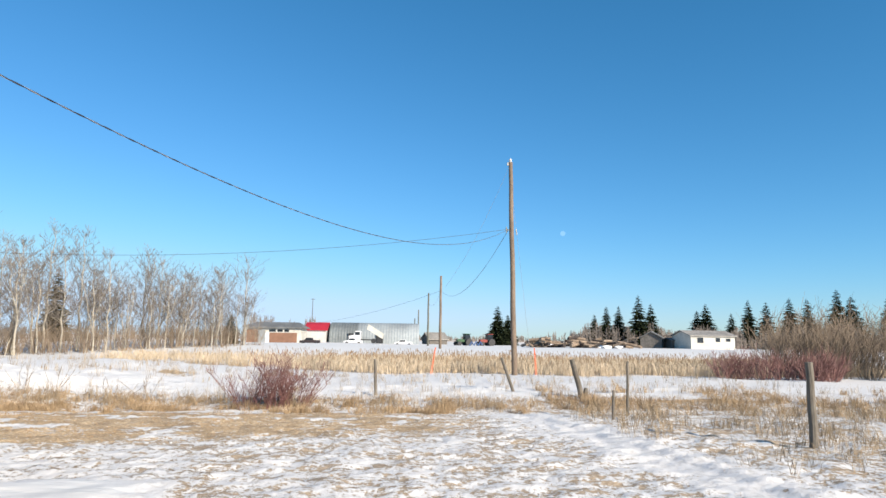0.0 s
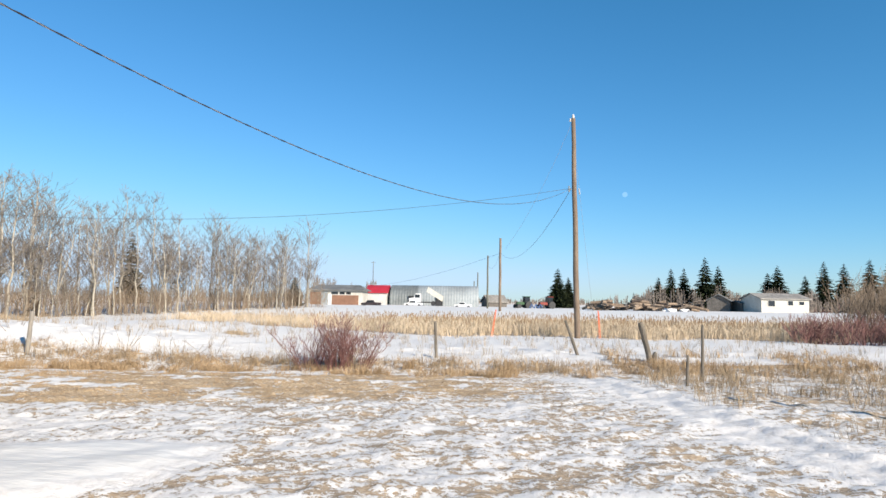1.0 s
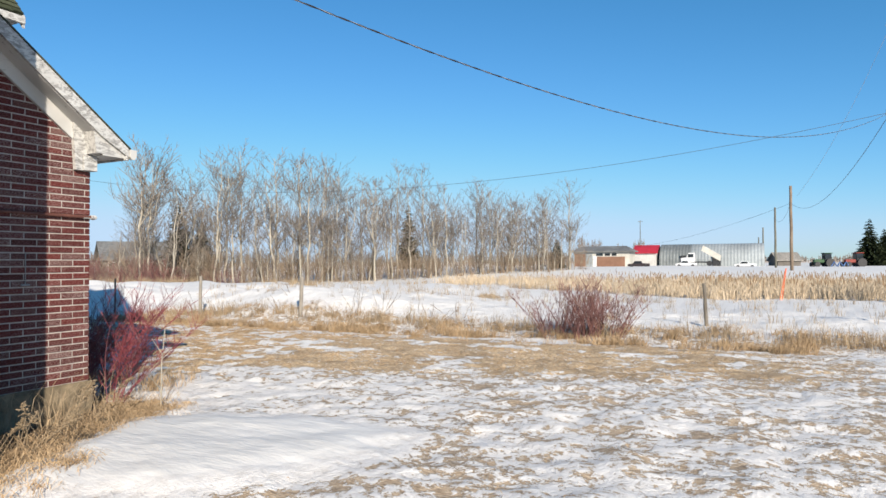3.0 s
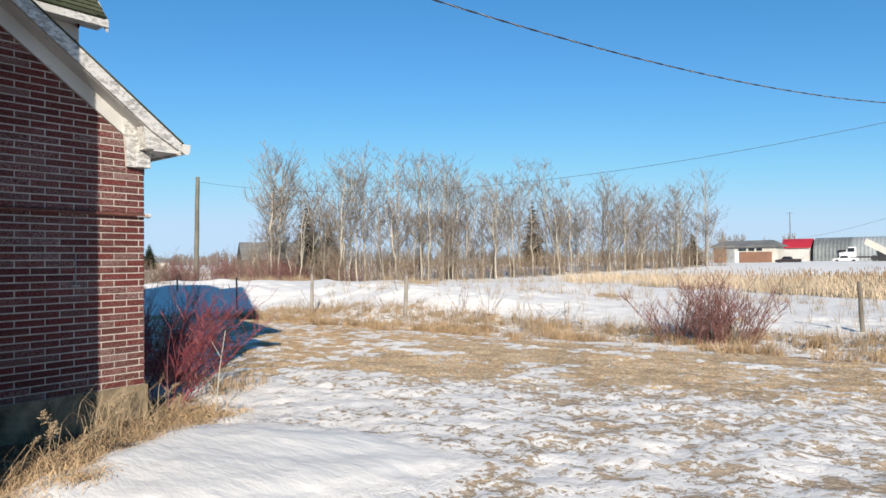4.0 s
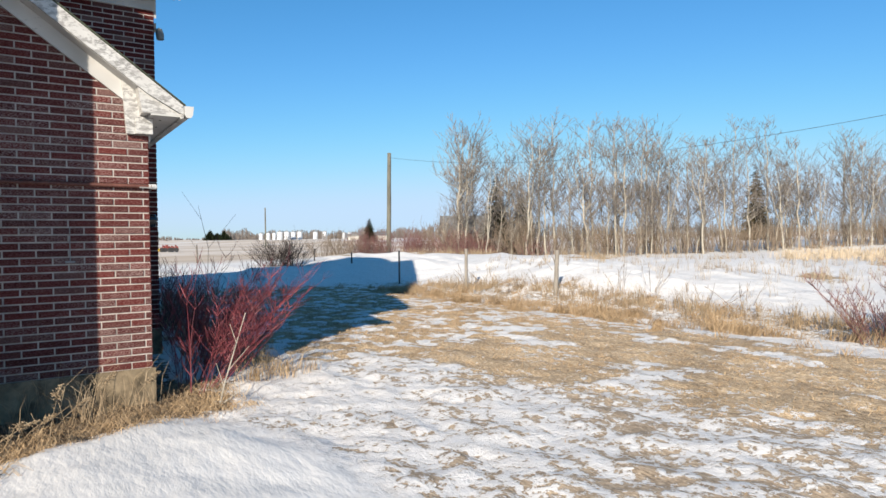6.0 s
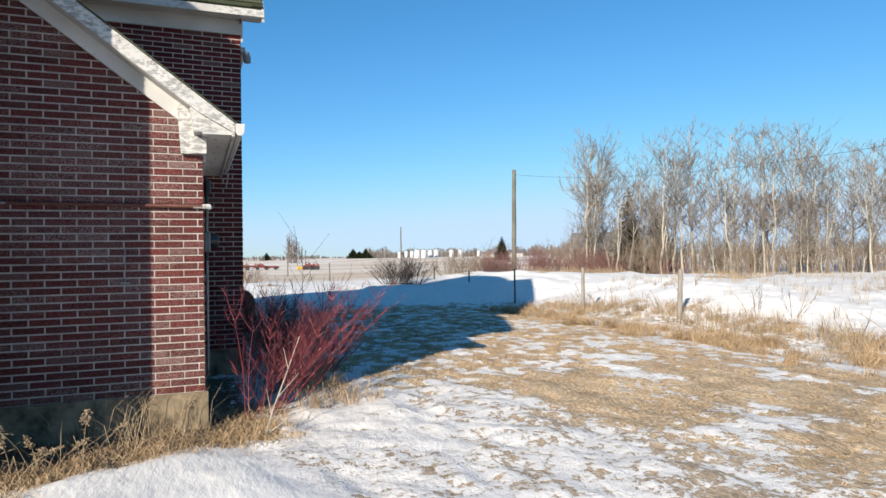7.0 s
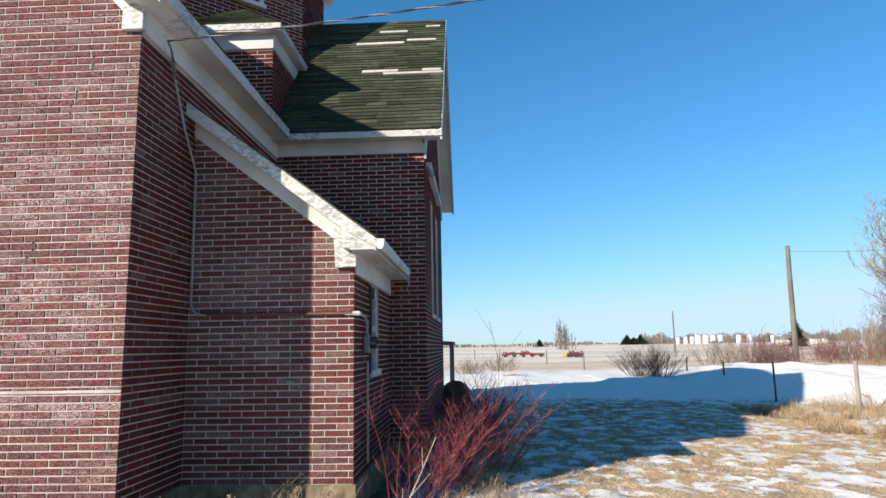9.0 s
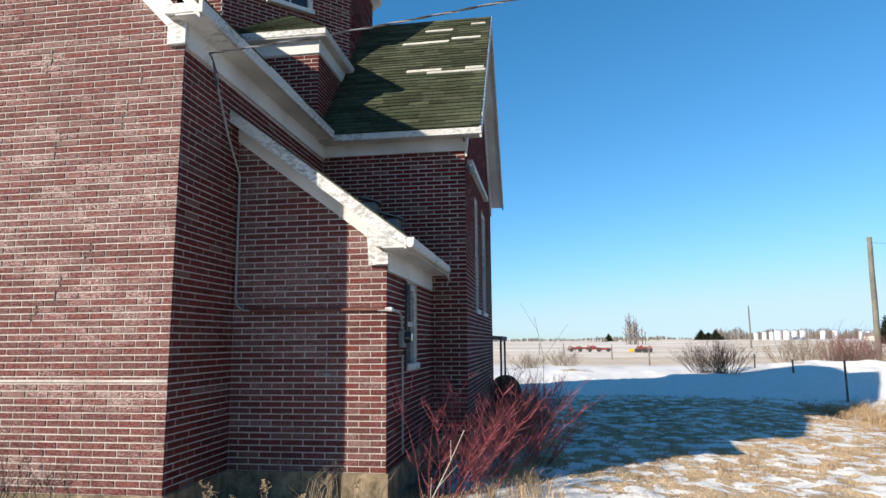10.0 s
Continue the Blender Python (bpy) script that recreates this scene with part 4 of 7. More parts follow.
# skirt roof trim
bm = bmesh.new()
box(bm, BX, BX + 0.03, 0.5, BY + 0.02, 6.66, 6.90, 0.004)
trim("skirt_frieze", bm)
bm = bmesh.new()
box(bm, -11.3, BX, BY, BY + 0.03, 6.66, 6.90, 0.004)
trim("skirt_side_frieze", bm)
bm = bmesh.new()
box(bm, -11.3, BX + 0.16, 0.45, BY + 0.16, 6.90, 6.925)
trim("skirt_soffit", bm)
bm = bmesh.new()
box(bm, BX + 0.14, BX + 0.175, 0.4, BY + 0.175, 6.92, 7.03, 0.005)
trim("skirt_fascia", bm, "flaking white eave board", M_PEEL)
bm = bmesh.new()
box(bm, -11.3, BX + 0.14, BY + 0.14, BY + 0.175, 6.92, 7.03, 0.005)
trim("skirt_side_fascia", bm, "flaking white eave board", M_PEEL)
# tower cap
def octagon(grow, z):
    c = CH - 0.41 * grow + grow
    x0, x1, y0, y1 = TWB - grow, TWX + grow, TWS - grow, TWY + grow
    return [(x1, y0 + c, z), (x1, y1 - c, z), (x1 - c, y1, z), (x0 + c, y1, z), (x0, y1 - c, z), (x0, y0 + c, z), (x0 + c, y0, z), (x1 - c, y0, z)]


bm = bmesh.new()
prism(bm, octagon(0.2, TWZ), (0, 0, 0.16))
trim("tower_cornice", bm)
bm = bmesh.new()
base = [bm.verts.new(p) for p in octagon(0.24, TWZ + 0.162)]
tip = bm.verts.new(((TWX + TWB) / 2, (TWS + TWY) / 2, TWZ + 2.4))
bm.faces.new(base[::-1])
for i in range(8):
    bm.faces.new((base[i], base[(i + 1) % 8], tip))
part("tower_roof", bm, M_ROOFDECK, house, "low green eight-sided roof")


def window(name, side, u0, u1, z0, z1, plane, bars, label, deep=0.10):
    """A sash window set into a wall; side 'x' lies in a plane of constant x, 'y' of constant y."""
    def put(bm, a0, a1, b0, b1, d0, d1, bev=0.0):
        if side == "y":
            box(bm, a0, a1, plane + d0, plane + d1, b0, b1, bev)
        else:
            box(bm, plane + d0, plane + d1, a0, a1, b0, b1, bev)
    bm = bmesh.new()
    w = 0.09
    put(bm, u0, u0 + w, z0, z1, -deep, -0.02, 0.005)
    put(bm, u1 - w, u1, z0, z1, -deep, -0.02, 0.005)
    put(bm, u0 + w, u1 - w, z1 - w, z1, -deep, -0.02, 0.005)
    win = part(name, bm, M_PEEL, house, label)
    bm = bmesh.new()
    put(bm, u0 - 0.02, u1 + 0.02, z0 - 0.05, z0 + 0.03, -deep, 0.04, 0.006)
    part("window_sill", bm, M_PAINT, win)
    bm = bmesh.new()
    zm = (z0 + z1) / 2
    put(bm, u0 + w, u1 - w, zm - 0.03, zm + 0.03, -deep + 0.01, -0.035)
    for k in range(1, bars):
        uu = u0 + w + (u1 - u0 - 2 * w) * k / bars
        put(bm, uu - 0.014, uu + 0.014, z0, z1 - w, -deep + 0.015, -0.045)
    part("sash", bm, M_PEEL, win)
    for lo_, hi_ in ((z0 + 0.03, zm - 0.03), (zm + 0.03, z1 - w)):
        bm = bmesh.new()
        put(bm, u0 + w, u1 - w, lo_, hi_, -deep + 0.02, -deep + 0.026)
        part("pane", bm, M_GLASS_DARK, win)
    return win


window("porch_window", "y", *LEAN_WIN, LY, 1, "narrow window with flaking white frame")
window("gable_window", "y", *T_WIN_A, TY, 2, "tall white-framed window")
window("gable_window", "y", *T_WIN_B, TY, 2, "tall white-framed window")
window("tower_window", "x", -0.45, 0.42, 8.03, 9.2, 0.075, 2, "white-framed tower window").matrix_basis = CHAMFER
bm = bmesh.new()
prism(bm, [(-10.05, TY + 0.004, 4.80), (-13.2, TY + 0.004, 4.86), (-13.2, TY + 0.004, 4.94), (-10.05, TY + 0.004, 4.90)], (0, 0.09, 0))
trim("window_head_board", bm, "long white board over the gable windows")
bm = bmesh.new()
for k, (vx, vy) in enumerate(((-9.35, 4.88), (-9.2, 5.28))):
    vz = lean_z(vy)
    box(bm, vx - 0.12, vx + 0.12, vy - 0.10, vy + 0.10, vz - 0.02, vz + 0.14, 0.01)
    prism(bm, [(vx - 0.15, vy - 0.15, vz + 0.22), (vx + 0.15, vy - 0.15, vz + 0.22), (vx + 0.15, vy + 0.17, vz + 0.13), (vx - 0.15, vy + 0.17, vz + 0.13)], (0, 0, 0.02))
part("roof_vent", bm, M_STEEL_DULL, house, "dull sheet metal roof vents")

# chimney-like rear porch roof with its post
rear = thing("rear_porch", "small rear porch roof on a thin post", "porch")
bm = bmesh.new()
prism(bm, [(-17.0, 3.0, 2.15), (-14.86, 3.0, 2.15), (-14.86, 6.56, 1.93), (-17.0, 6.56, 1.93)], (0, 0, 0.09))
part("roof", bm, M_BARN, rear)
for px in (-15.3, -16.9):
    bm = bmesh.new()
    tube(bm, [(px, 6.5, 0.0), (px, 6.5, 1.94)], 0.028, 8)
    part("post", bm, M_BARN, rear)
bm = bmesh.new()
box(bm, -15.0, -14.86, 6.2, 6.34, 0.4, 1.95, 0.01)
part("wall_post", bm, M_PEEL, rear)

# rusty round-topped tank by the rear corner
bm = bmesh.new()
pts, rad = [], []
for k in range(8):
    a = k / 7 * math.pi / 2
    pts.append((-15.2, 6.6, 0.78 + 0.34 * math.sin(a)))
    rad.append(max(0.36 * math.cos(a), 0.02))
tube(bm, [(-15.2, 6.6, 0.0), (-15.2, 6.6, 0.5)] + pts, [0.36, 0.36] + rad, 20)
for f in bm.faces:
    f.smooth = True
tank = thing("round_topped_tank", "rust-brown round-topped steel tank beside the wall", "tank")
part("shell", bm, M_RUST, tank)
for zz in (0.32, 0.70):
    bm = bmesh.new()
    tube(bm, [(-15.2, 6.6, zz), (-15.2, 6.6, zz + 0.03)], 0.37, 20)
    part("hoop", bm, M_RUST, tank)

# electrical service: mast head, conduit down the corner, pipe along the porch wall, meter
serv = thing("service_conduit", "grey metal service conduit running down the brick corner", "conduit")
bm = bmesh.new()
tube(bm, [(-6.02, NY + 0.05, 4.80), (-6.05, NY + 0.05, 4.74), (-6.35, NY + 0.05, 4.25), (-6.60, NY + 0.05, 3.95), (-6.655, NY + 0.055, 3.86), (-6.665, NY + 0.055, 2.42), (-6.672, NY + 0.07, 2.34), (-6.68, NY + 0.13, 2.285), (-6.685, NY + 0.22, 2.278)], 0.013, 8)
part("riser", bm, M_CONDUIT, serv)
bm = bmesh.new()
tube(bm, [(-5.98, NY + 0.06, 4.86), (-6.0, NY + 0.06, 4.86), (-6.03, NY + 0.055, 4.78)], [0.03, 0.035, 0.02], 10)
part("weather_head", bm, M_CONDUIT, serv, "grey service head")
bm = bmesh.new()
tube(bm, [(-6.69, NY + 0.2, 2.278), (-6.69, 4.95, 2.274)], 0.016, 8)
part("pipe", bm, M_RUSTPIPE, serv)
bm = bmesh.new()
tube(bm, [(-6.69, 4.95, 2.274), (-6.69, 5.15, 2.272), (-6.69, 5.80, 2.268)], 0.019, 8)
part("rusty_pipe", bm, M_RUSTPIPE, serv, "rusted length of pipe")
# elbow, with the pipe's sunlit end put in as white colour
bm = bmesh.new()
tube(bm, [(-6.69, 5.69, 2.268), (-6.69, 5.81, 2.268)], 0.019, 8)
tube(bm, [(-6.69, 5.77, 2.268), (-6.70, 5.83, 2.268), (-6.76, 5.84, 2.266)], [0.022, 0.026, 0.022], 10)
part("elbow", bm, M_PAINT, serv, "white elbow fitting with the sunlit pipe end coloured pale")
bm = bmesh.new()
tube(bm, [(-6.76, 5.82, 2.268), (-7.2, 5.82, 2.25), (-7.32, 5.82, 2.18), (-7.34, 5.82, 2.05)], 0.016, 8)
tube(bm, [(-7.36, 5.82, 1.75), (-7.37, 5.82, 0.6)], 0.014, 8)
part("side_pipe", bm, M_CONDUIT, serv)
meter = thing("electric_meter", "grey electric meter box on the porch side wall", "meter")
bm = bmesh.new()
box(bm, -7.43, -7.27, LY + 0.008, LY + 0.08, 1.84, 2.05, 0.012)
part("box", bm, M_STEEL_DULL, meter)
bm = bmesh.new()
tube(bm, [(-7.35, LY + 0.08, 1.96), (-7.35, LY + 0.15, 1.96), (-7.35, LY + 0.165, 1.96)], [0.07, 0.068, 0.055], 16)
part("dial_glass", bm, M_GLASS_DARK, meter)
bm = bmesh.new()
tube(bm, [(-7.58, LY + 0.04, 2.66), (-7.58, LY + 0.05, 2.5), (-7.56, LY + 0.05, 2.2), (-7.58, LY + 0.04, 1.6)], 0.02, 8)
tube(bm, [(-7.58, LY + 0.06, 2.62), (-7.58, LY + 0.06, 2.48)], 0.04, 8)
part("cable", bm, M_BLACK, meter)
# small hooded fitting under the transept eave
lamp = thing("wall_fitting", "small weathered grey hooded fitting on the brick side wall", "fitting")
bm = bmesh.new()
tube(bm, [(-9.80, TY + 0.004, 4.72), (-9.80, TY + 0.05, 4.74), (-9.80, TY + 0.075, 4.71)], 0.016, 8)
part("arm", bm, M_STEEL_DULL, lamp)
bm = bmesh.new()
tube(bm, [(-9.80, TY + 0.065, 4.745), (-9.80, TY + 0.085, 4.73), (-9.80, TY + 0.10, 4.67), (-9.80, TY + 0.105, 4.60)], [0.025, 0.05, 0.055, 0.05], 12)
part("hood", bm, M_STEEL_DULL, lamp)
# small hook and drip marks of an old bracket on the porch wall
bm = bmesh.new()
tube(bm, [(LX + 0.016, 5.10, 1.88), (LX + 0.016, 5.10, 1.56)], 0.005, 5)
tube(bm, [(LX + 0.015, 5.06, 1.555), (LX + 0.02, 5.14, 1.555)], 0.010, 6)
hook = thing("wall_bracket", "thin wire bracket hanging on the brick wall", "bracket")
part("wire", bm, M_CONDUIT, hook)

# smeared mortar band and settlement cracks on the nave front
bm = bmesh.new()
box(bm, NX + 0.0, NX + 0.0095, 0.4, NY + 0.004, 1.545, 1.572, 0.002)
part("mortar_band", bm, M_MORTAR, house, "thick smeared mortar joint")
rngc = random.Random(4)
for cy0, cz0, steps in ((3.36, 4.36, 4), (2.62, 4.08, 4), (3.05, 2.92, 3), (2.45, 5.0, 4), (2.75, 2.6, 4), (2.5, 2.35, 3), (3.5, 4.7, 2)):
    yy, zz = cy0, cz0
    for k in range(steps):
        bm = bmesh.new()
        box(bm, NX + 0.001, NX + 0.0105, yy - 0.004, yy + 0.004, zz - COURSE, zz)
        if k % 2:
            box(bm, NX + 0.001, NX + 0.0105, yy - 0.06, yy + 0.004, zz - COURSE - 0.006, zz - COURSE + 0.001)
            yy -= 0.05
        part("crack", bm, M_DARK, house)
        zz -= COURSE


# ---- poles, wires, fence ----
def catenary(a, b, sag, n=28):
    out = []
    for k in range(n + 1):
        t = k / n
        out.append((a[0] * (1 - t) + b[0] * t, a[1] * (1 - t) + b[1] * t, a[2] * (1 - t) + b[2] * t - 4 * sag * t * (1 - t)))
    return out


def wire(name, a, b, sag, r, material, label, n=28):
    bm = bmesh.new()
    tube(bm, catenary(a, b, sag, n), r, 5)
    th = thing(name, label, "cable")
    part("strand", bm, material, th)
    return th


def utility_pole(at, top, r0, r1, material, label, fittings=True):
    th = thing("utility_pole", label, "pole")
    x, y, z = at
    bm = bmesh.new()
    n = 9
    pts = [(x + (top[0] - x) * k / n + 0.015 * math.sin(k * 1.7), y + (top[1] - y) * k / n, z - 0.3 + (top[2] - z + 0.3) * k / n) for k in range(n + 1)]
    tube(bm, pts, [r0 + (r1 - r0) * k / n for k in range(n + 1)], 14)
    for f in bm.faces:
        f.smooth = len(f.verts) == 4
    part("shaft", bm, material, th)
    if fittings:
        bm = bmesh.new()
        tube(bm, [(top[0], top[1], top[2] - 0.02), (top[0], top[1], top[2] + 0.12), (top[0], top[1], top[2] + 0.2)], [0.05, 0.07, 0.03], 10)
        tube(bm, [(top[0] - 0.14, top[1], top[2] - 0.15), (top[0] - 0.13, top[1], top[2] + 0.0)], [0.05, 0.03], 8)
        part("insulator", bm, M_PAINT, th, "pale pole-top insulator")
        bm = bmesh.new()
        zz = 7.22
        box(bm, top[0] - 0.26, top[0] - 0.1, top[1] - 0.16, top[1] - 0.1, zz, zz + 0.07, 0.008)
        tube(bm, [(top[0] - 0.22, top[1] - 0.13, zz - 0.1), (top[0] - 0.22, top[1] - 0.13, zz + 0.2)], 0.03, 8)
        part("bracket", bm, M_STEEL_DULL, th, "steel wire bracket")
    return th


PB = (4.34, 30.4, 0.0)
utility_pole(PB, (4.15, 30.4, 10.75), 0.145, 0.10, M_POLE, "tall brown wooden utility pole standing in the snow")
FP = (2.03, 76.7)
utility_pole((FP[0], FP[1], 0.7), (FP[0], FP[1], 9.5), 0.17, 0.13, M_POLE, "brown wooden utility pole beyond the marsh", False)
F2 = spot(-0.57, 112)
utility_pole((F2[0], F2[1], 0.8), (F2[0], F2[1], 9.9), 0.17, 0.13, M_POLE_GREY, "distant wooden utility pole", False)
F3 = spot(0.30, 165)
utility_pole((F3[0], F3[1], 0.9), (F3[0], F3[1], 9.4), 0.17, 0.14, M_POLE_GREY, "distant wooden utility pole", False)
F4 = spot(0.62, 190)
utility_pole((F4[0], F4[1], 0.9), (F4[0], F4[1], 8.0), 0.17, 0.14, M_POLE_GREY, "distant wooden utility pole", False)
P2 = (-39.48, 26.17)
utility_pole((P2[0] - 0.25, P2[1], 0.6), (P2[0], P2[1], 7.62), 0.17, 0.13, M_POLE_GREY, "leaning grey-green wooden pole by the thicket", False)
P3 = spot(73.4, 136, NORTH)
utility_pole((P3[0], P3[1], 0.1), (P3[0], P3[1], 8.2), 0.16, 0.12, M_POLE_GREY, "distant grey pole at the field", False)

PA = (4.02, 30.27, 7.30)
HA = (-5.72, 4.08, 4.96)
# the twisted service cable: two strands wound round each other
svc = thing("service_cable", "twisted black service cable hanging from pole to house", "cable")
for ph, mt, nm in ((0.0, M_WIRE, "strand"), (math.pi, M_WIRE, "strand"), (math.pi / 2, M_WIRE_LIGHT, "bare_strand")):
    bm = bmesh.new()
    pts = []
    base = catenary(PA, HA, 1.50, 640)
    for k, p in enumerate(base):
        a = ph + k * 0.62
        pts.append((p[0] + 0.006 * math.cos(a), p[1], p[2] + 0.006 * math.sin(a)))
    tube(bm, pts, 0.0052 if mt is M_WIRE else 0.004, 4)
    part(nm, bm, mt, svc)
bm = bmesh.new()
tube(bm, [HA, (-5.85, 4.06, 4.93), (-5.98, 4.03, 4.86)], 0.008, 5)
tube(bm, [(-5.80, 4.07, 4.96), (-5.86, 4.09, 4.72), (-5.95, 4.06, 4.66), (-6.0, 4.03, 4.80)], 0.007, 5)
part("drip_loop", bm, M_WIRE, svc)
wire("overhead_wire", PA, (P2[0], P2[1], 7.3), 1.9, 0.009, M_WIRE, "thin overhead wire between two poles", 40)
wire("overhead_wire", (4.05, 30.5, 7.3), (FP[0], FP[1], 7.75), 1.75, 0.012, M_WIRE, "slack overhead wire crossing the marsh")
wire("overhead_wire", (FP[0], FP[1], 7.75), (F2[0], F2[1], 8.2), 1.1, 0.014, M_WIRE, "thin distant overhead wire between poles")
wire("overhead_wire", (FP[0], FP[1], 7.7), (-28.0, 131.0, 4.6), 1.2, 0.014, M_WIRE, "thin distant overhead wire between poles")
wire("guy_wire", (4.17, 30.4, 9.9), (6.4, 37.5, 0.2), 0.15, 0.006, M_WIRE_LIGHT, "thin steel guy wire")
wire("guy_wire", (4.15, 30.45, 10.7), (1.2, 38.0, 5.0), 0.5, 0.006, M_WIRE_LIGHT, "slack thin loose wire hanging off the pole top")
bm = bmesh.new()
tube(bm, [(4.68, 32.1, 7.62), (4.74, 32.3, 7.36)], [0.035, 0.035], 8)
ins = thing("guy_insulator", "small white guy-wire insulator", "insulator")
part("body", bm, M_PAINT, ins)


def fence_post(at, top, r, material, label, stub=False, group="fence posts"):
    th = thing("fence_post", label, "post", group=group)
    x, y = at
    z = gz(x, y) - 0.15
    bm = bmesh.new()
    rng = random.Random(label + str(at))
    n = 6
    pts = [(x + (top[0] - x) * k / n + rng.uniform(-0.1, 0.1) * r, y + (top[1] - y) * k / n, z + (top[2] - z) * k / n) for k in range(n + 1)]
    tube(bm, pts, [r * (1.08 - 0.16 * k / n + rng.uniform(-0.05, 0.05)) for k in range(n + 1)], 10)
    part("post", bm, material, th)
    if stub:
        bm = bmesh.new()
        tube(bm, [(x + 0.03, y, z + 0.1), (x + 0.08, y, z + 0.34), (x + 0.10, y, z + 0.46)], [0.10, 0.085, 0.05], 8)
        part("broken_stub", bm, material, th, "broken stub at the foot")
    return th


fence_post((-1.5, 18.4), (-1.55, 18.4, 1.22), 0.045, M_POST, "grey weathered wooden fence post in snow")
fence_post((2.83, 19.76), (2.40, 19.7, 1.28), 0.05, M_POST, "leaning weathered wooden fence post")
fence_post((4.70, 18.45), (4.38, 18.45, 1.28), 0.085, M_POST, "thick broken leaning wooden fence post", True)
fence_post((4.62, 14.0), (4.66, 14.0, 1.38), 0.032, M_POST, "slim weathered wooden fence post")
fence_post((3.97, 12.95), (4.02, 13.0, 0.78), 0.03, M_POST, "short leaning wooden stake post")
fence_post((6.02, 9.07), (6.02, 9.07, 1.54), 0.062, M_POST, "upright grey wooden fence post among weeds")
fence_post((-12.7, 16.66), (-12.62, 16.66, 1.36), 0.06, M_POST_PALE, "pale weathered wooden fence post in snow")
fence_post((-16.83, 16.64), (-16.8, 16.64, 1.36), 0.055, M_POST_PALE, "pale weathered wooden fence post in snow")
fence_post((-20.5, 16.25), (-20.5, 16.25, 1.27), 0.032, M_STEELPOST, "dark steel fence post")
fence_post((-24.58, 16.26), (-24.58, 16.26, 1.17), 0.032, M_STEELPOST, "dark steel fence post on the snow bank")
fence_post((-28.3, 16.1), (-28.25, 16.1, 1.28), 0.032, M_STEELPOST, "dark steel fence post on the snow bank")
for az, dist, hh in ((81.2, 46, 1.25), (84.2, 60, 1.3), (88.2, 70, 1.3), (90.3, 80, 1.3)):
    x, y = spot(az, dist, NORTH)
    fence_post((x, y), (x, y, gz(x, y) + hh), 0.05, M_POST, "distant grey fence post at the field edge", group="field fence posts")
for az, lean in ((-0.5, -0.45), (-10.3, 0.12)):
    x, y = spot(az, 31.5)
    th = thing("marker_stake", "leaning orange marker stake at the marsh edge", "stake", group="orange stakes")
    for dx in (0.0, 0.07):
        bm = bmesh.new()
        tube(bm, [(x + lean * -0.5 + dx, y, gz(x, y)), (x - lean + dx * 0.3, y, gz(x, y) + 1.3)], 0.013, 6)
        part("rod", bm, M_ORANGE, th)


# ---- plants ----
def rand_dir(rng, lo, hi):
    a, e = rng.uniform(0, 2 * math.pi), radians(rng.uniform(lo, hi))
    return Vector((math.cos(a) * math.cos(e), math.sin(a) * math.cos(e), math.sin(e)))


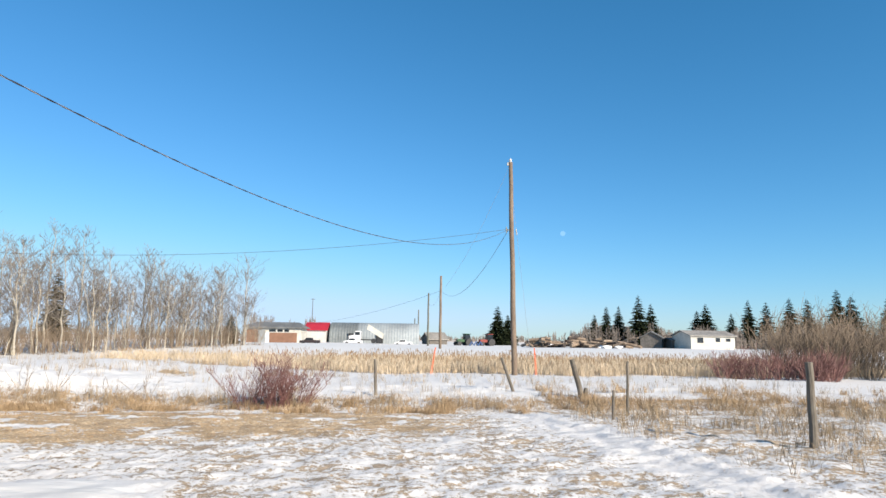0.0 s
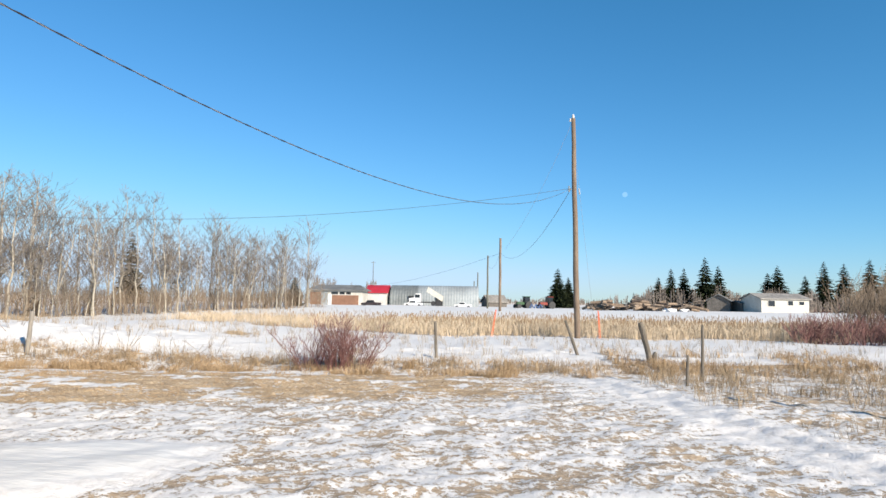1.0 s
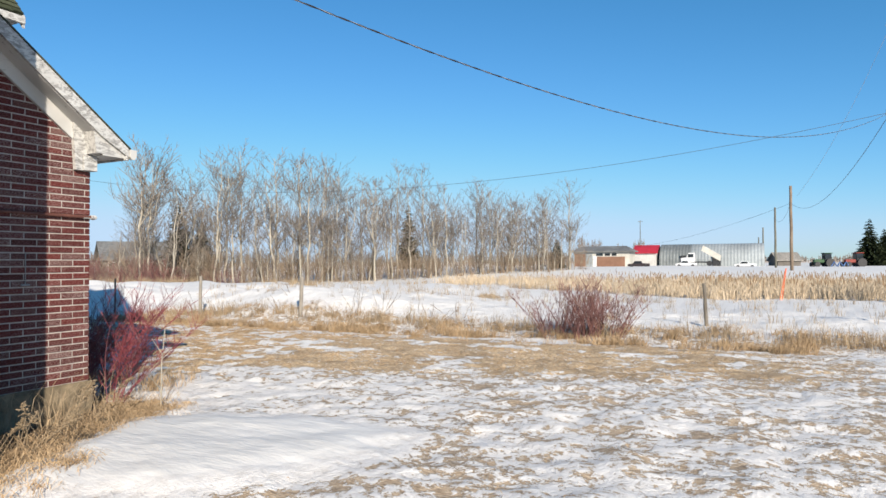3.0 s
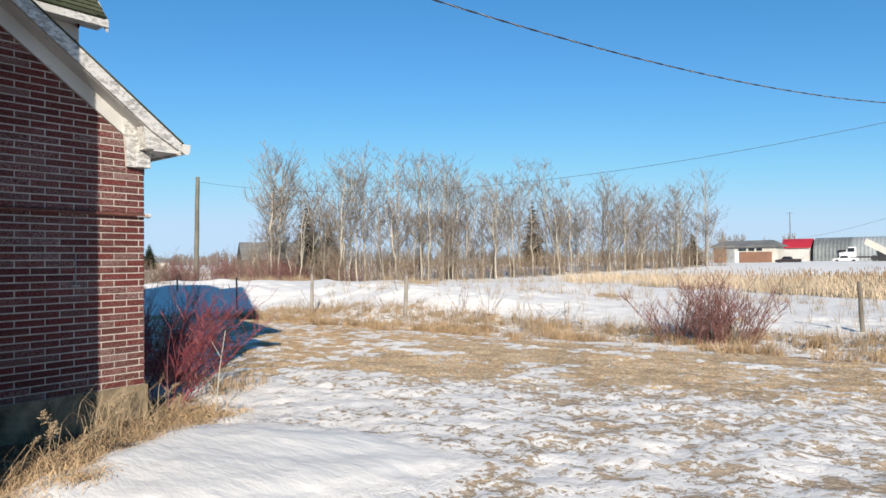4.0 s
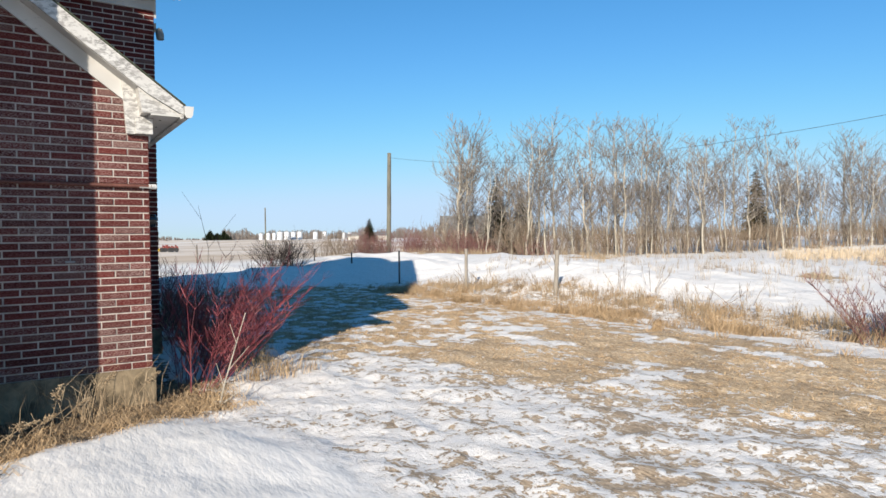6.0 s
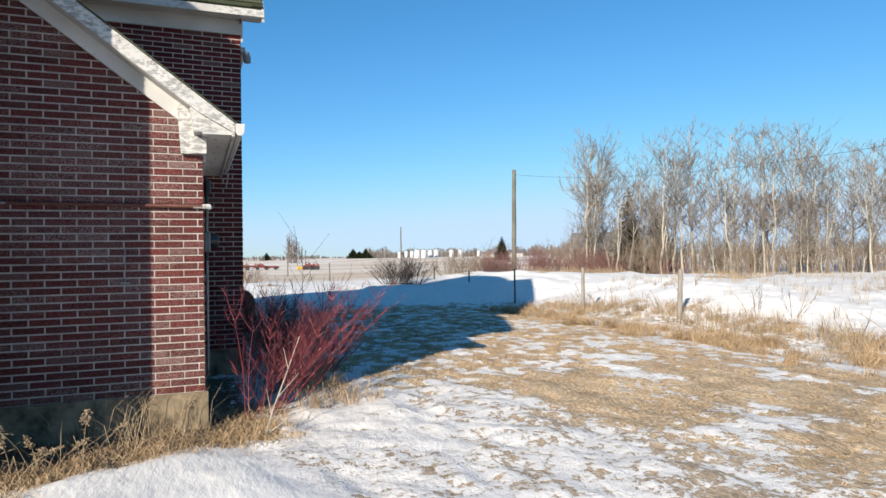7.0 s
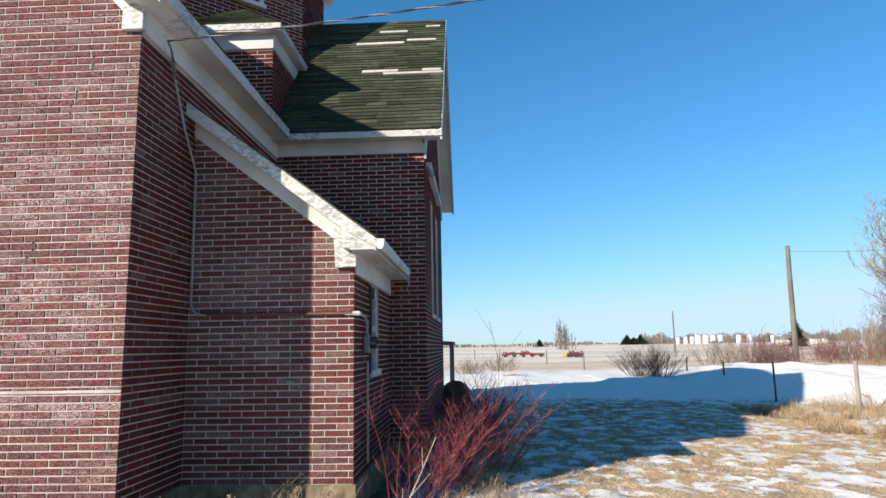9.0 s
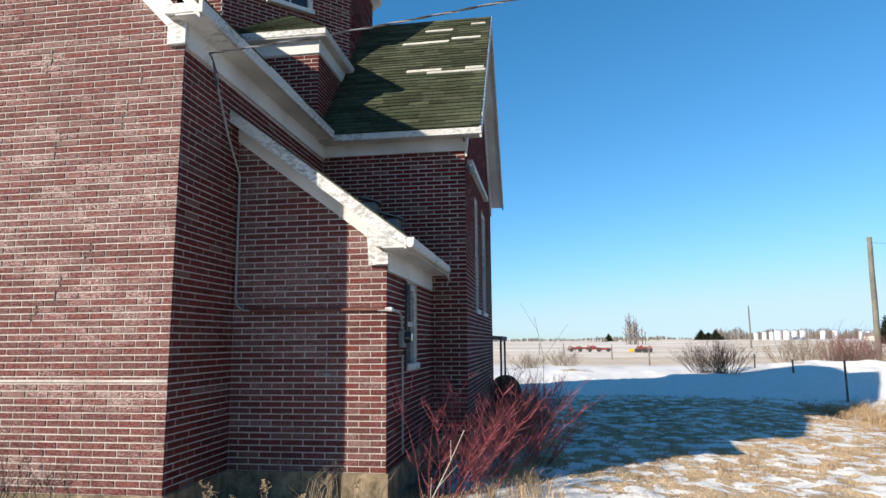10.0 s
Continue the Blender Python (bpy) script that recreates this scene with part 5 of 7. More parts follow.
def aspen(seed, h, twigs=1.0, lean=0.0):
    """Bare aspen: pale slender trunk, ascending limbs, fine twigs."""
    rng = random.Random(seed)
    trunk, crown = Sticks(), Sticks()
    n = 9
    lx, ly = rng.uniform(-1, 1) * 0.06 + lean, rng.uniform(-1, 1) * 0.06
    pts = [Vector((0, 0, -0.3))]
    for k in range(1, n + 1):
        f = k / n
        pts.append(Vector((lx * h * f + rng.uniform(-0.07, 0.07) * (1 + f), ly * h * f + rng.uniform(-0.07, 0.07) * (1 + f), h * f)))
    r0 = 0.0080 * h + 0.012
    for k in range(n):
        trunk.stick(pts[k], pts[k + 1], r0 * (1 - 0.93 * k / n) + 0.006, r0 * (1 - 0.93 * (k + 1) / n) + 0.005, 6)
    leaders = [pts]
    if rng.random() < 0.6:
        k0 = rng.randrange(2, 5)
        side = rand_dir(rng, 0, 0)
        fork = [pts[k0]]
        for k in range(k0 + 1, n):
            g = (k - k0) / (n - k0)
            fork.append(pts[k] + side * h * 0.13 * g ** 0.7 + Vector((rng.uniform(-0.05, 0.05), rng.uniform(-0.05, 0.05), 0)))
        for k in range(len(fork) - 1):
            rr = r0 * (0.75 - 0.08 * k0) * (1 - 0.9 * k / len(fork)) + 0.008
            trunk.stick(fork[k], fork[k + 1], rr, rr * 0.85, 5)
        leaders.append(fork)
    for i in range(int(32 * twigs)):
        line = leaders[i % len(leaders)]
        m = len(line) - 1
        f = rng.uniform(0.12 if m < n else 0.22, 0.97)
        k = min(int(f * m), m - 1)
        p = line[k].lerp(line[k + 1], f * m - k)
        fz = p.z / h
        d = rand_dir(rng, 5, 42)
        ln = h * rng.uniform(0.13, 0.36) * (1.15 - 0.72 * fz)
        r = 0.016 * (1.2 - fz) + 0.009
        # three pieces, each steeper than the last
        line2 = [p]
        for j in range(3):
            d = (d + Vector((rng.uniform(-0.15, 0.15), rng.uniform(-0.15, 0.15), 0.30))).normalized()
            line2.append(line2[-1] + d * ln * 0.4)
            (trunk if j == 0 else crown).stick(line2[j], line2[j + 1], r * (1 - 0.25 * j), r * (0.75 - 0.22 * j))
        for j in range(6):
            g = rng.uniform(0.25, 2.95)
            s = line2[int(g)].lerp(line2[int(g) + 1], g - int(g))
            d2 = (d * 0.75 + rand_dir(rng, -5, 60)).normalized()
            l2 = ln * rng.uniform(0.22, 0.5)
            e = s + d2 * l2
            crown.stick(s, e, 0.0115, 0.008)
            for w in range(2):
                d3 = (d2 + 0.7 * rand_dir(rng, 0, 80)).normalized()
                o = s.lerp(e, rng.uniform(0.3, 0.9))
                crown.stick(o, o + d3 * l2 * rng.uniform(0.4, 0.8), 0.0095, 0.006)
    return trunk, crown


def aspen_thing(seed, h, twigs, lean, at):
    th = thing("aspen_tree", "bare pale-barked aspen tree with fine twigs", "tree", at, "aspen thicket")
    t, c = aspen(seed, h, twigs, lean)
    sticks_part("trunk", t, M_ASPEN, th, "pale grey trunk and limbs", True)
    sticks_part("crown", c, M_TWIG, th, "fine leafless brown twigs")
    return th


rng = random.Random(5)
ROW = [(-38.0, 29.0), (-36.0, 34.5), (-33.5, 40.5), (-31.5, 49.0), (-28.5, 59.0), (-24.5, 67.0), (-20.3, 73.0)]


def on_row(f):
    f *= len(ROW) - 1
    k = min(int(f), len(ROW) - 2)
    g = f - k
    return ROW[k][0] * (1 - g) + ROW[k + 1][0] * g, ROW[k][1] * (1 - g) + ROW[k + 1][1] * g


SPECS = [(1, 8.5, 1.25, 0.05), (2, 8.6, 1.2, -0.08), (3, 9.8, 1.35, 0.0), (4, 7.4, 1.0, 0.10), (5, 8.9, 1.15, -0.04), (6, 6.4, 0.9, 0.14)]
protos = []
for k, spec in enumerate(SPECS):
    x, y = on_row(0.06 + 0.15 * k)
    protos.append(aspen_thing(*spec, (x, y, gz(x, y))))
for k in range(76):
    f = (k + rng.random()) / 76
    x, y = on_row(f)
    x, y = x + rng.uniform(-4.0, 1.4), y + rng.uniform(-0.5, 4.5)
    src = protos[rng.randrange(6)]
    tall = rng.uniform(0.62, 1.10)
    ob = copy_thing(src, pose(x, y, gz(x, y), 0, 0, rng.uniform(0, 360)) @ Matrix.Diagonal((tall * 1.08, tall * 1.08, tall, 1)))


# saplings among the aspens
for k in range(48):
    x, y = on_row(rng.random())
    x, y = x + rng.uniform(-3.5, 1.8), y + rng.uniform(-0.5, 4.5)
    tall = rng.uniform(0.32, 0.58)
    copy_thing(protos[rng.randrange(6)], pose(x, y, gz(x, y), 0, 0, rng.uniform(0, 360)) @ Matrix.Diagonal((tall * 1.15, tall * 1.15, tall, 1)))


def brush(name, places, n_stems, h, spread, r, material, label, category, seed, kind="", forks=3):
    """Many-stemmed bare shrubs; one thing per call, stems and twigs as its parts."""
    rng = random.Random(seed)
    st, tw = Sticks(), Sticks()
    x0, y0 = places[0][0], places[0][1]
    for x, y in places:
        z = gz(x, y)
        for i in range(n_stems):
            a = rng.uniform(0, 2 * math.pi)
            rr = spread * math.sqrt(rng.random())
            p = Vector((x - x0 + 0.35 * rr * math.cos(a), y - y0 + 0.35 * rr * math.sin(a), z - 0.05))
            hh = h * rng.uniform(0.55, 1.05) * (1.05 - 0.35 * rr / spread)
            q = Vector((p.x + 0.40 * rr * math.cos(a) + rng.uniform(-0.08, 0.08), p.y + 0.40 * rr * math.sin(a) + rng.uniform(-0.08, 0.08), z + hh * 0.55))
            e = Vector((q.x + 0.35 * rr * math.cos(a) + rng.uniform(-0.15, 0.15) * h, q.y + 0.35 * rr * math.sin(a) + rng.uniform(-0.15, 0.15) * h, z + hh))
            st.stick(p, q, r, r * 0.75)
            st.stick(q, e, r * 0.75, r * 0.35)
            for j in range(forks):
                g = rng.uniform(0.2, 0.95)
                s = p.lerp(q, g * 2) if g < 0.5 else q.lerp(e, g * 2 - 1)
                d = ((e - q).normalized() + 0.75 * rand_dir(rng, -5, 60)).normalized()
                ln = hh * rng.uniform(0.2, 0.42)
                m = s + d * ln
                tw.stick(s, m, r * 0.55, r * 0.3)
                o = s.lerp(m, rng.uniform(0.3, 0.8))
                tw.stick(o, o + (d + 0.8 * rand_dir(rng, 0, 70)).normalized() * ln * 0.55, r * 0.4, r * 0.25)
    if kind == "stuff":
        base = len(st.v)
        st.v += tw.v
        st.f += [tuple(i + base for i in f) for f in tw.f]
        ob = sticks_part(name, st, material)
        ob.location = (x0, y0, 0)
        return tagged(ob, label, category, kind="stuff")
    th = thing(name, label, category, (x0, y0, 0))
    tagged(sticks_part("branch_mass", st, material, th), kind="stuff")
    tagged(sticks_part("twig_mass", tw, material, th), kind="stuff")
    return th


# undergrowth of the thicket
rng = random.Random(8)
spots = []
for k in range(240):
    x, y = on_row(rng.random())
    spots.append((x + rng.uniform(-5.5, 2.0), y + rng.uniform(-1, 4)))
brush("thicket_undergrowth", spots, 9, 2.7, 1.0, 0.017, M_SHRUB, "grey-brown leafless brush under the trees", "brush", 9, "stuff", 4)
spots = [(on_row(rng.random() * 0.28)[0] + rng.uniform(-3, 2.5), on_row(rng.random() * 0.2)[1] + rng.uniform(-2, 3)) for _ in range(32)]
brush("red_brush", spots, 8, 1.5, 0.8, 0.010, M_WILLOW, "reddish leafless brush at the thicket edge", "brush", 10, "stuff", 4)
rng = random.Random(77)
spots = [(x, y) for x, y in (spot(rng.uniform(57, 68.5), rng.uniform(40, 48), NORTH) for _ in range(75))]
brush("red_brush", spots, 9, 2.1, 0.8, 0.010, M_WILLOW, "reddish-brown brush round the leaning pole", "brush", 13, "stuff", 4)

# single shrubs
def dogwood(places, n_stems, h, spread, r, material, label, seed, flare=0.55, forks=7, wall_side=False):
    """A clump of arching red stems; each stem carries its own paired side shoots."""
    rng = random.Random(seed)
    x0, y0 = places[0]
    th = thing("dogwood_bush", label, "bush", (x0, y0, 0))
    for x, y in places:
        for i in range(n_stems):
            st = Sticks()
            a, rr = rng.uniform(0, 2 * math.pi), math.sqrt(rng.random())
            if wall_side and math.sin(a) < 0.1:
                a = -a if rng.random() < 0.8 else rng.uniform(2.6, 3.4)
            px, py = x + 0.28 * spread * rr * math.cos(a), y + 0.28 * spread * rr * math.sin(a)
            p = Vector((px - x0, py - y0, gz(px, py) - 0.04))
            d = Vector((flare * rr * math.cos(a), flare * rr * math.sin(a), 1.0)).normalized()
            hh = h * rng.uniform(0.5, 1.08)
            line = [p]
            for j in range(5):
                d = (d + Vector((rng.uniform(-0.17, 0.17) + 0.05 * math.cos(a), rng.uniform(-0.17, 0.17) + 0.05 * math.sin(a), 0.02))).normalized()
                line.append(line[-1] + d * hh * 0.22)
                st.stick(line[j], line[j + 1], r * (1 - 0.15 * j), r * (0.85 - 0.15 * j), 4)
            for j in range(forks):
                g = rng.uniform(1.0, 4.9)
                s = line[int(g)].lerp(line[int(g) + 1], g - int(g))
                b = rng.uniform(0, 2 * math.pi)
                for w in (0, math.pi):
                    if rng.random() < 0.2:
                        continue
                    q = Vector((math.cos(b + w), math.sin(b + w), 0.55))
                    d2 = (d * 0.55 + q * 0.75).normalized()
                    l2 = hh * rng.uniform(0.10, 0.30)
                    m = s + d2 * l2 * 0.5
                    e = m + (d2 + Vector((0, 0, 0.5))).normalized() * l2 * 0.55
                    st.stick(s, m, r * 0.55, r * 0.45)
                    st.stick(m, e, r * 0.45, r * 0.25)
                    for v in range(2):
                        o = m.lerp(e, rng.uniform(0, 0.8))
                        st.stick(o, o + (d2 + 0.9 * rand_dir(rng, 0, 70)).normalized() * l2 * rng.uniform(0.25, 0.5), r * 0.38, r * 0.22)
            sticks_part("stem", st, material, th)
    return th


dogwood([(-4.05, 16.05), (-3.45, 16.15), (-4.6, 16.1), (-3.9, 16.5)], 34, 1.2, 1.3, 0.0085, M_WILLOW, "red-stemmed bare dogwood bush in straw grass", 21, 0.5, 6)
dogwood([(-6.95, 6.12), (-7.3, 6.3), (-7.7, 6.25), (-7.9, 6.6), (-8.4, 6.45), (-8.6, 6.85), (-9.1, 6.75), (-9.3, 7.2)], 12, 1.35, 1.2, 0.0058, M_DOGWOOD, "bright red dogwood bush against the brick wall", 22, 0.85, 9, True)
# thin leafless shoots along the fence
for k, (x, y, hh) in enumerate(((-11.3, 17.6, 0.9), (-10.6, 17.9, 0.8), (-17.6, 17.3, 0.8), (-8.6, 17.3, 0.75), (-7.9, 17.6, 0.7), (-14.4, 18.4, 0.7), (-13.9, 17.2, 0.5), (-16.2, 16.9, 0.7))):
    brush("bare_sprout", [(x, y)], 5, hh, 0.7, 0.008, M_SHRUB, "few thin leafless shoots standing in snow", "shrub", 300 + k, forks=3)
brush("dry_bush", [(-5.0, 2.75), (-5.05, 2.35)], 26, 0.85, 0.75, 0.004, M_SHRUB_DARK, "small dark dry bush at the foot of the brick wall", "bush", 26, forks=5)
brush("dark_bush", [(-10.6, 6.9), (-12.0, 7.0), (-13.4, 6.95), (-14.4, 7.2)], 56, 1.05, 0.8, 0.005, M_SHRUB_DARK, "dark leafless bush in the shade of the wall", "bush", 23, forks=4)
x, y = spot(76.2, 29.0, NORTH)
brush("round_bush", [(x, y), (x + 0.3, y + 0.4), (x - 0.2, y - 0.4)], 70, 1.35, 1.25, 0.007, M_SHRUB_DARK, "dense dark leafless bush on the snow bank", "bush", 24, forks=5)
for az, dist, hh, sd in ((71.2, 40, 1.7, 31), (69.4, 42, 1.9, 32), (67.4, 43, 1.6, 33), (88.6, 44, 1.1, 34), (91.6, 40, 1.0, 35)):
    x, y = spot(az, dist, NORTH)
    brush("bare_bush", [(x, y), (x + 0.8, y + 0.6)], 40, hh, 1.1, 0.010, M_SHRUB, "tan leafless bush in snow", "bush", sd, forks=4)
rng = random.Random(40)
spots = [spot(rng.uniform(-33.5, -25.3), rng.uniform(32.5, 35.5)) for _ in range(46)]
brush("red_willow_clump", spots, 11, 1.35, 0.9, 0.013, M_WILLOW, "dense dark red willow clump at the marsh edge", "bush", 41, "stuff", 4)
spots = [spot(rng.uniform(-40, -28.8), rng.uniform(37, 46)) for _ in range(60)]
brush("grey_thicket", spots, 13, 3.6, 1.5, 0.017, M_SHRUB, "tangled grey-brown leafless thicket", "brush", 42, "stuff", 5)
# lone young birch sprouts by the house
tw = thing("sapling", "thin leafless sapling with a few twigs", "sapling")
st = Sticks()
for p, q, r in (((-11.8, 7.45, 0.1), (-11.75, 7.5, 1.6), 0.011), ((-11.75, 7.5, 1.6), (-11.8, 7.35, 2.35), 0.008), ((-11.75, 7.5, 1.6), (-11.6, 7.95, 2.2), 0.006), ((-11.78, 7.4, 2.1), (-11.9, 7.1, 2.6), 0.005), ((-11.76, 7.48, 1.2), (-11.7, 7.2, 1.75), 0.005)):
    st.stick(Vector(p), Vector(q), r * 0.6, r * 0.35, 4)
sticks_part("stem", st, M_SHRUB, tw)


def spruce(seed, h, wide):
    rng = random.Random(seed)
    tr, cr = Sticks(), Sticks()
    tr.stick((0, 0, -0.3), (0, 0, h), 0.016 * h, 0.01, 6)
    z = 0.06 * h
    while z < h * 0.985:
        f = z / h
        reach = 1.32 * wide * (1 - f) ** 0.75 * rng.uniform(0.72, 1.12) + 0.08
        m = max(5, int(11 * (1 - f) + 4))
        off = rng.uniform(0, 6.28)
        for k in range(m):
            a = off + 2 * math.pi * k / m + rng.uniform(-0.2, 0.2)
            ln = reach * rng.uniform(0.6, 1.15)
            ca, sa = math.cos(a), math.sin(a)
            zt = z + rng.uniform(-0.02, 0.02) * h
            tip = (ca * ln, sa * ln, zt - 0.22 * ln + 0.10 * ln * rng.random())
            # needle clumps along the bough
            for j in range(6):
                g = 0.12 + 0.88 * j / 5
                cx, cy, cz = ca * ln * g, sa * ln * g, zt + (tip[2] - zt) * g
                s = 0.36 * reach * (1.15 - 0.6 * g) + 0.06
                n = len(cr.v)
                for t in range(3):
                    b = rng.uniform(0, 6.28)
                    up = rng.uniform(-0.75, 0.35) * s
                    cr.v += [(cx - 0.35 * s * math.sin(b), cy + 0.35 * s * math.cos(b), cz + rng.uniform(-0.2, 0.2) * s), (cx + 0.35 * s * math.sin(b), cy - 0.35 * s * math.cos(b), cz - 0.1 * s),
                             (cx + ca * s + rng.uniform(-0.3, 0.3) * s, cy + sa * s + rng.uniform(-0.3, 0.3) * s, cz + up)]
                    cr.f.append((n + 3 * t, n + 3 * t + 1, n + 3 * t + 2))
        z += h * 0.029 * rng.uniform(0.8, 1.2)
    return tr, cr


def spruce_thing(seed, h, wide, x, y, material, label):
    th = thing("spruce_tree", label, "tree", (x, y, gz(x, y)), "spruce trees")
    t, c = spruce(seed, h, wide)
    sticks_part("trunk", t, M_SHRUB_DARK, th)
    sticks_part("crown", c, material, th)
    return th


for k, (az, dist, el, wide) in enumerate(((50.6, 51.5, 5.25, 1.1), (30.45, 90, 5.5, 1.45), (17.2, 84, 2.0, 0.9), (48.6, 60, 3.4, 1.25),
                                          (-6.7, 150, 3.1, 2.2), (-7.6, 152, 2.3, 1.9), (-15.06, 150, 2.4, 1.5), (-16.05, 150, 3.15, 1.7), (-17.07, 152, 3.15, 1.8),
                                          (-18.7, 148, 4.0, 2.5), (-19.7, 150, 3.3, 2.0), (-24.0, 168, 3.25, 3.0), (-23.3, 170, 2.7, 2.4), (-27.15, 160, 3.55, 2.1), (-28.45, 160, 3.4, 2.2),
                                          (-30.1, 158, 3.7, 2.6), (-31.3, 162, 3.6, 2.2), (-33.3, 155, 4.3, 2.7), (-34.2, 156, 3.8, 2.5), (-25.9, 175, 2.5, 1.8), (-36.5, 158, 3.6, 2.4),
                                          (62.8, 150, 1.7, 1.5), (77.05, 480, 0.85, 4.2), (75.95, 480, 0.82, 4.0), (76.5, 485, 0.6, 4.5), (84.4, 520, 0.6, 3.0))):
    x, y = spot(az, dist, MID if k < 4 or 60 < az < 63 else NORTH if az > 70 else EYE)
    brown = k in (1,)
    spruce_thing(100 + k, max(1.79 + dist * math.tan(radians(el)) - gz(x, y), 2.5), wide, x, y, M_SPRUCE_BROWN if brown else M_SPRUCE,
                 "brown-green ageing spruce tree in the thicket" if brown else "dark green spruce tree")


# grass: dry blades in tufts
def tufts(name, places, blades, h, lean, material, label, category, seed, width=0.006, wind=(0.0, 0.0)):
    rng = random.Random(seed)
    st = Sticks()
    for x, y, s in places:
        z = gz(x, y) - 0.02
        for i in range(blades):
            a = rng.uniform(0, 2 * math.pi)
            px, py = x + rng.gauss(0, 0.07) * s, y + rng.gauss(0, 0.07) * s
            hh = h * s * rng.uniform(0.5, 1.1)
            dx, dy = (math.cos(a) * lean + wind[0]) * hh, (math.sin(a) * lean + wind[1]) * hh
            b = rng.uniform(0, math.pi)
            side = (math.cos(b), math.sin(b))
            mx, my, mz = px + 0.3 * dx, py + 0.3 * dy, z + 0.62 * hh
            st.blade((px, py, z), (mx, my, mz), width, width * 0.8, side)
            st.blade((mx, my, mz), (px + dx, py + dy, z + hh * (1 - 0.35 * (dx * dx + dy * dy) / (hh * hh + 1e-6))), width * 0.8, width * 0.15, side)
    ob = sticks_part(name, st, material)
    return tagged(ob, label, category, kind="stuff")


rng = random.Random(60)
# tussocks along the ditch
pl = []
for k in range(900):
    x = rng.uniform(-20, 3)
    y = 15.4 + rng.gauss(0, 0.62) + 0.02 * x
    if noise.noise((x * 0.75, y * 1.1, 3.0)) > 0.16 and lookup(COVER, x, y) < 0.56:
        pl.append((x, y + 0.25 * noise.noise((x * 0.8, 0, 9.0)), rng.uniform(0.45, 1.35)))
tufts("ditch_grass", pl, 22, 0.30, 1.25, M_STRAW, "straw-coloured dry grass tussocks along the ditch", "grass", 61, 0.009, (0.35, 0.0))
pl = []
for k in range(95):
    x = rng.uniform(-19.5, 1.0)
    y = 15.5 + rng.gauss(0, 0.55) + 0.03 * x
    if lookup(COVER, x, y) > 0.60:
        continue
    for j in range(rng.randrange(3, 8)):
        pl.append((x + rng.gauss(0, 0.16), y + rng.gauss(0, 0.12), rng.uniform(0.7, 1.35)))
tufts("ditch_tussocks", pl, 30, 0.25, 0.7, M_STRAW, "thick leaning tussocks of pale dry grass", "grass", 261, 0.009, (0.6, 0.0))
pl = [(rng.uniform(-19, 3), rng.gauss(16.6, 0.35), rng.uniform(0.6, 1.2)) for _ in range(260)]
tufts("fence_weeds", pl, 12, 0.5, 0.35, M_WEED, "brown dead weeds along the fence", "weeds", 62, 0.008)
# turf of the mown strip
pl = []
for k in range(40000):
    if len(pl) >= 7000:
        break
    x, y = rng.uniform(-20, 2.5), rng.uniform(6.8, 15.2)
    c = lookup(COVER, x, y)
    if c < 0.50 and rng.random() < 1.2 - 1.6 * c:
        pl.append((x, y, rng.uniform(0.6, 1.3)))
tufts("mown_turf", pl[:5600], 10, 0.06, 1.3, M_STRAW, "short flattened straw-coloured turf", "grass", 63, 0.007, (0.5, 0.1))
# wind-combed grass between the snow flecks west of the house
pl = []
for k in range(60000):
    if len(pl) >= 2600:
        break
    x, y = rng.uniform(-20, -8.6), rng.uniform(6.9, 15.0)
    if lookup(COVER, x, y) < 0.44:
        pl.append((x, y, rng.uniform(0.6, 1.3)))
tufts("combed_grass", pl, 11, 0.075, 1.2, M_STRAW, "short wind-combed dry grass with snow flecks between", "grass", 163, 0.007, (0.2, 0.5))
# sparse tufts in the icy yard
pl = []
for k in range(900):
    x, y = rng.uniform(-5.5, 5.0), rng.uniform(1.0, 12.5)
    if noise.noise((x * 0.9, y * 0.9, 7.0)) > 0.12 and lookup(DRIFT, x, y) < 0.15:
        pl.append((x, y, rng.uniform(0.5, 1.2)))
tufts("yard_grass", pl, 7, 0.05, 1.4, M_STRAW, "flattened tufts poking through icy snow", "grass", 64, 0.006)
# straw and weeds at the wall foot
pl = []
for k in range(330):
    t = rng.random()
    if t < 0.45:
        y = rng.uniform(NY - 0.3, LY + 0.6)
        x = -5.3 - 0.45 * (y - 3.9) + rng.gauss(-0.12, 0.2)
    elif t < 0.75:
        x, y = rng.uniform(-5.35, -4.75), rng.uniform(1.0, 4.6)
    else:
        x, y = rng.uniform(-7.6, -6.0), rng.uniform(LY + 0.15, 6.6)
    pl.append((x, y, rng.uniform(0.6, 1.2)))
tufts("wall_foot_straw", pl[::2], 34, 0.125, 1.9, M_STRAW, "matted straw grass at the foundation", "grass", 65, 0.006, (0.4, 0.0))
pl = [(-5.4 - 0.45 * (y - 3.9) + rng.gauss(0, 0.22), y, rng.uniform(0.5, 1.35)) for y in (rng.uniform(2.6, 6.5) for _ in range(90))]
tufts("leaning_stalks", pl, 8, 0.30, 1.6, M_STRAW, "long bent dry stalks by the wall foot", "grass", 165, 0.0045, (0.35, -0.25))
LYING = pl[::1]
pl = [(rng.uniform(LX + 0.1, LX + 0.55), rng.uniform(4.6, 5.7), rng.uniform(0.7, 1.3)) for _ in range(26)] + [(rng.uniform(-5.3, -5.0), rng.uniform(2.0, 3.6), rng.uniform(0.6, 1.0)) for _ in range(12)]
tufts("lying_stalks", [(x + rng.gauss(0.1, 0.15), y + rng.gauss(0, 0.15), s) for x, y, s in LYING], 8, 0.14, 3.2, M_STRAW, "long pale stalks lying flat over the snow edge", "grass", 166, 0.005, (1.0, -0.6))
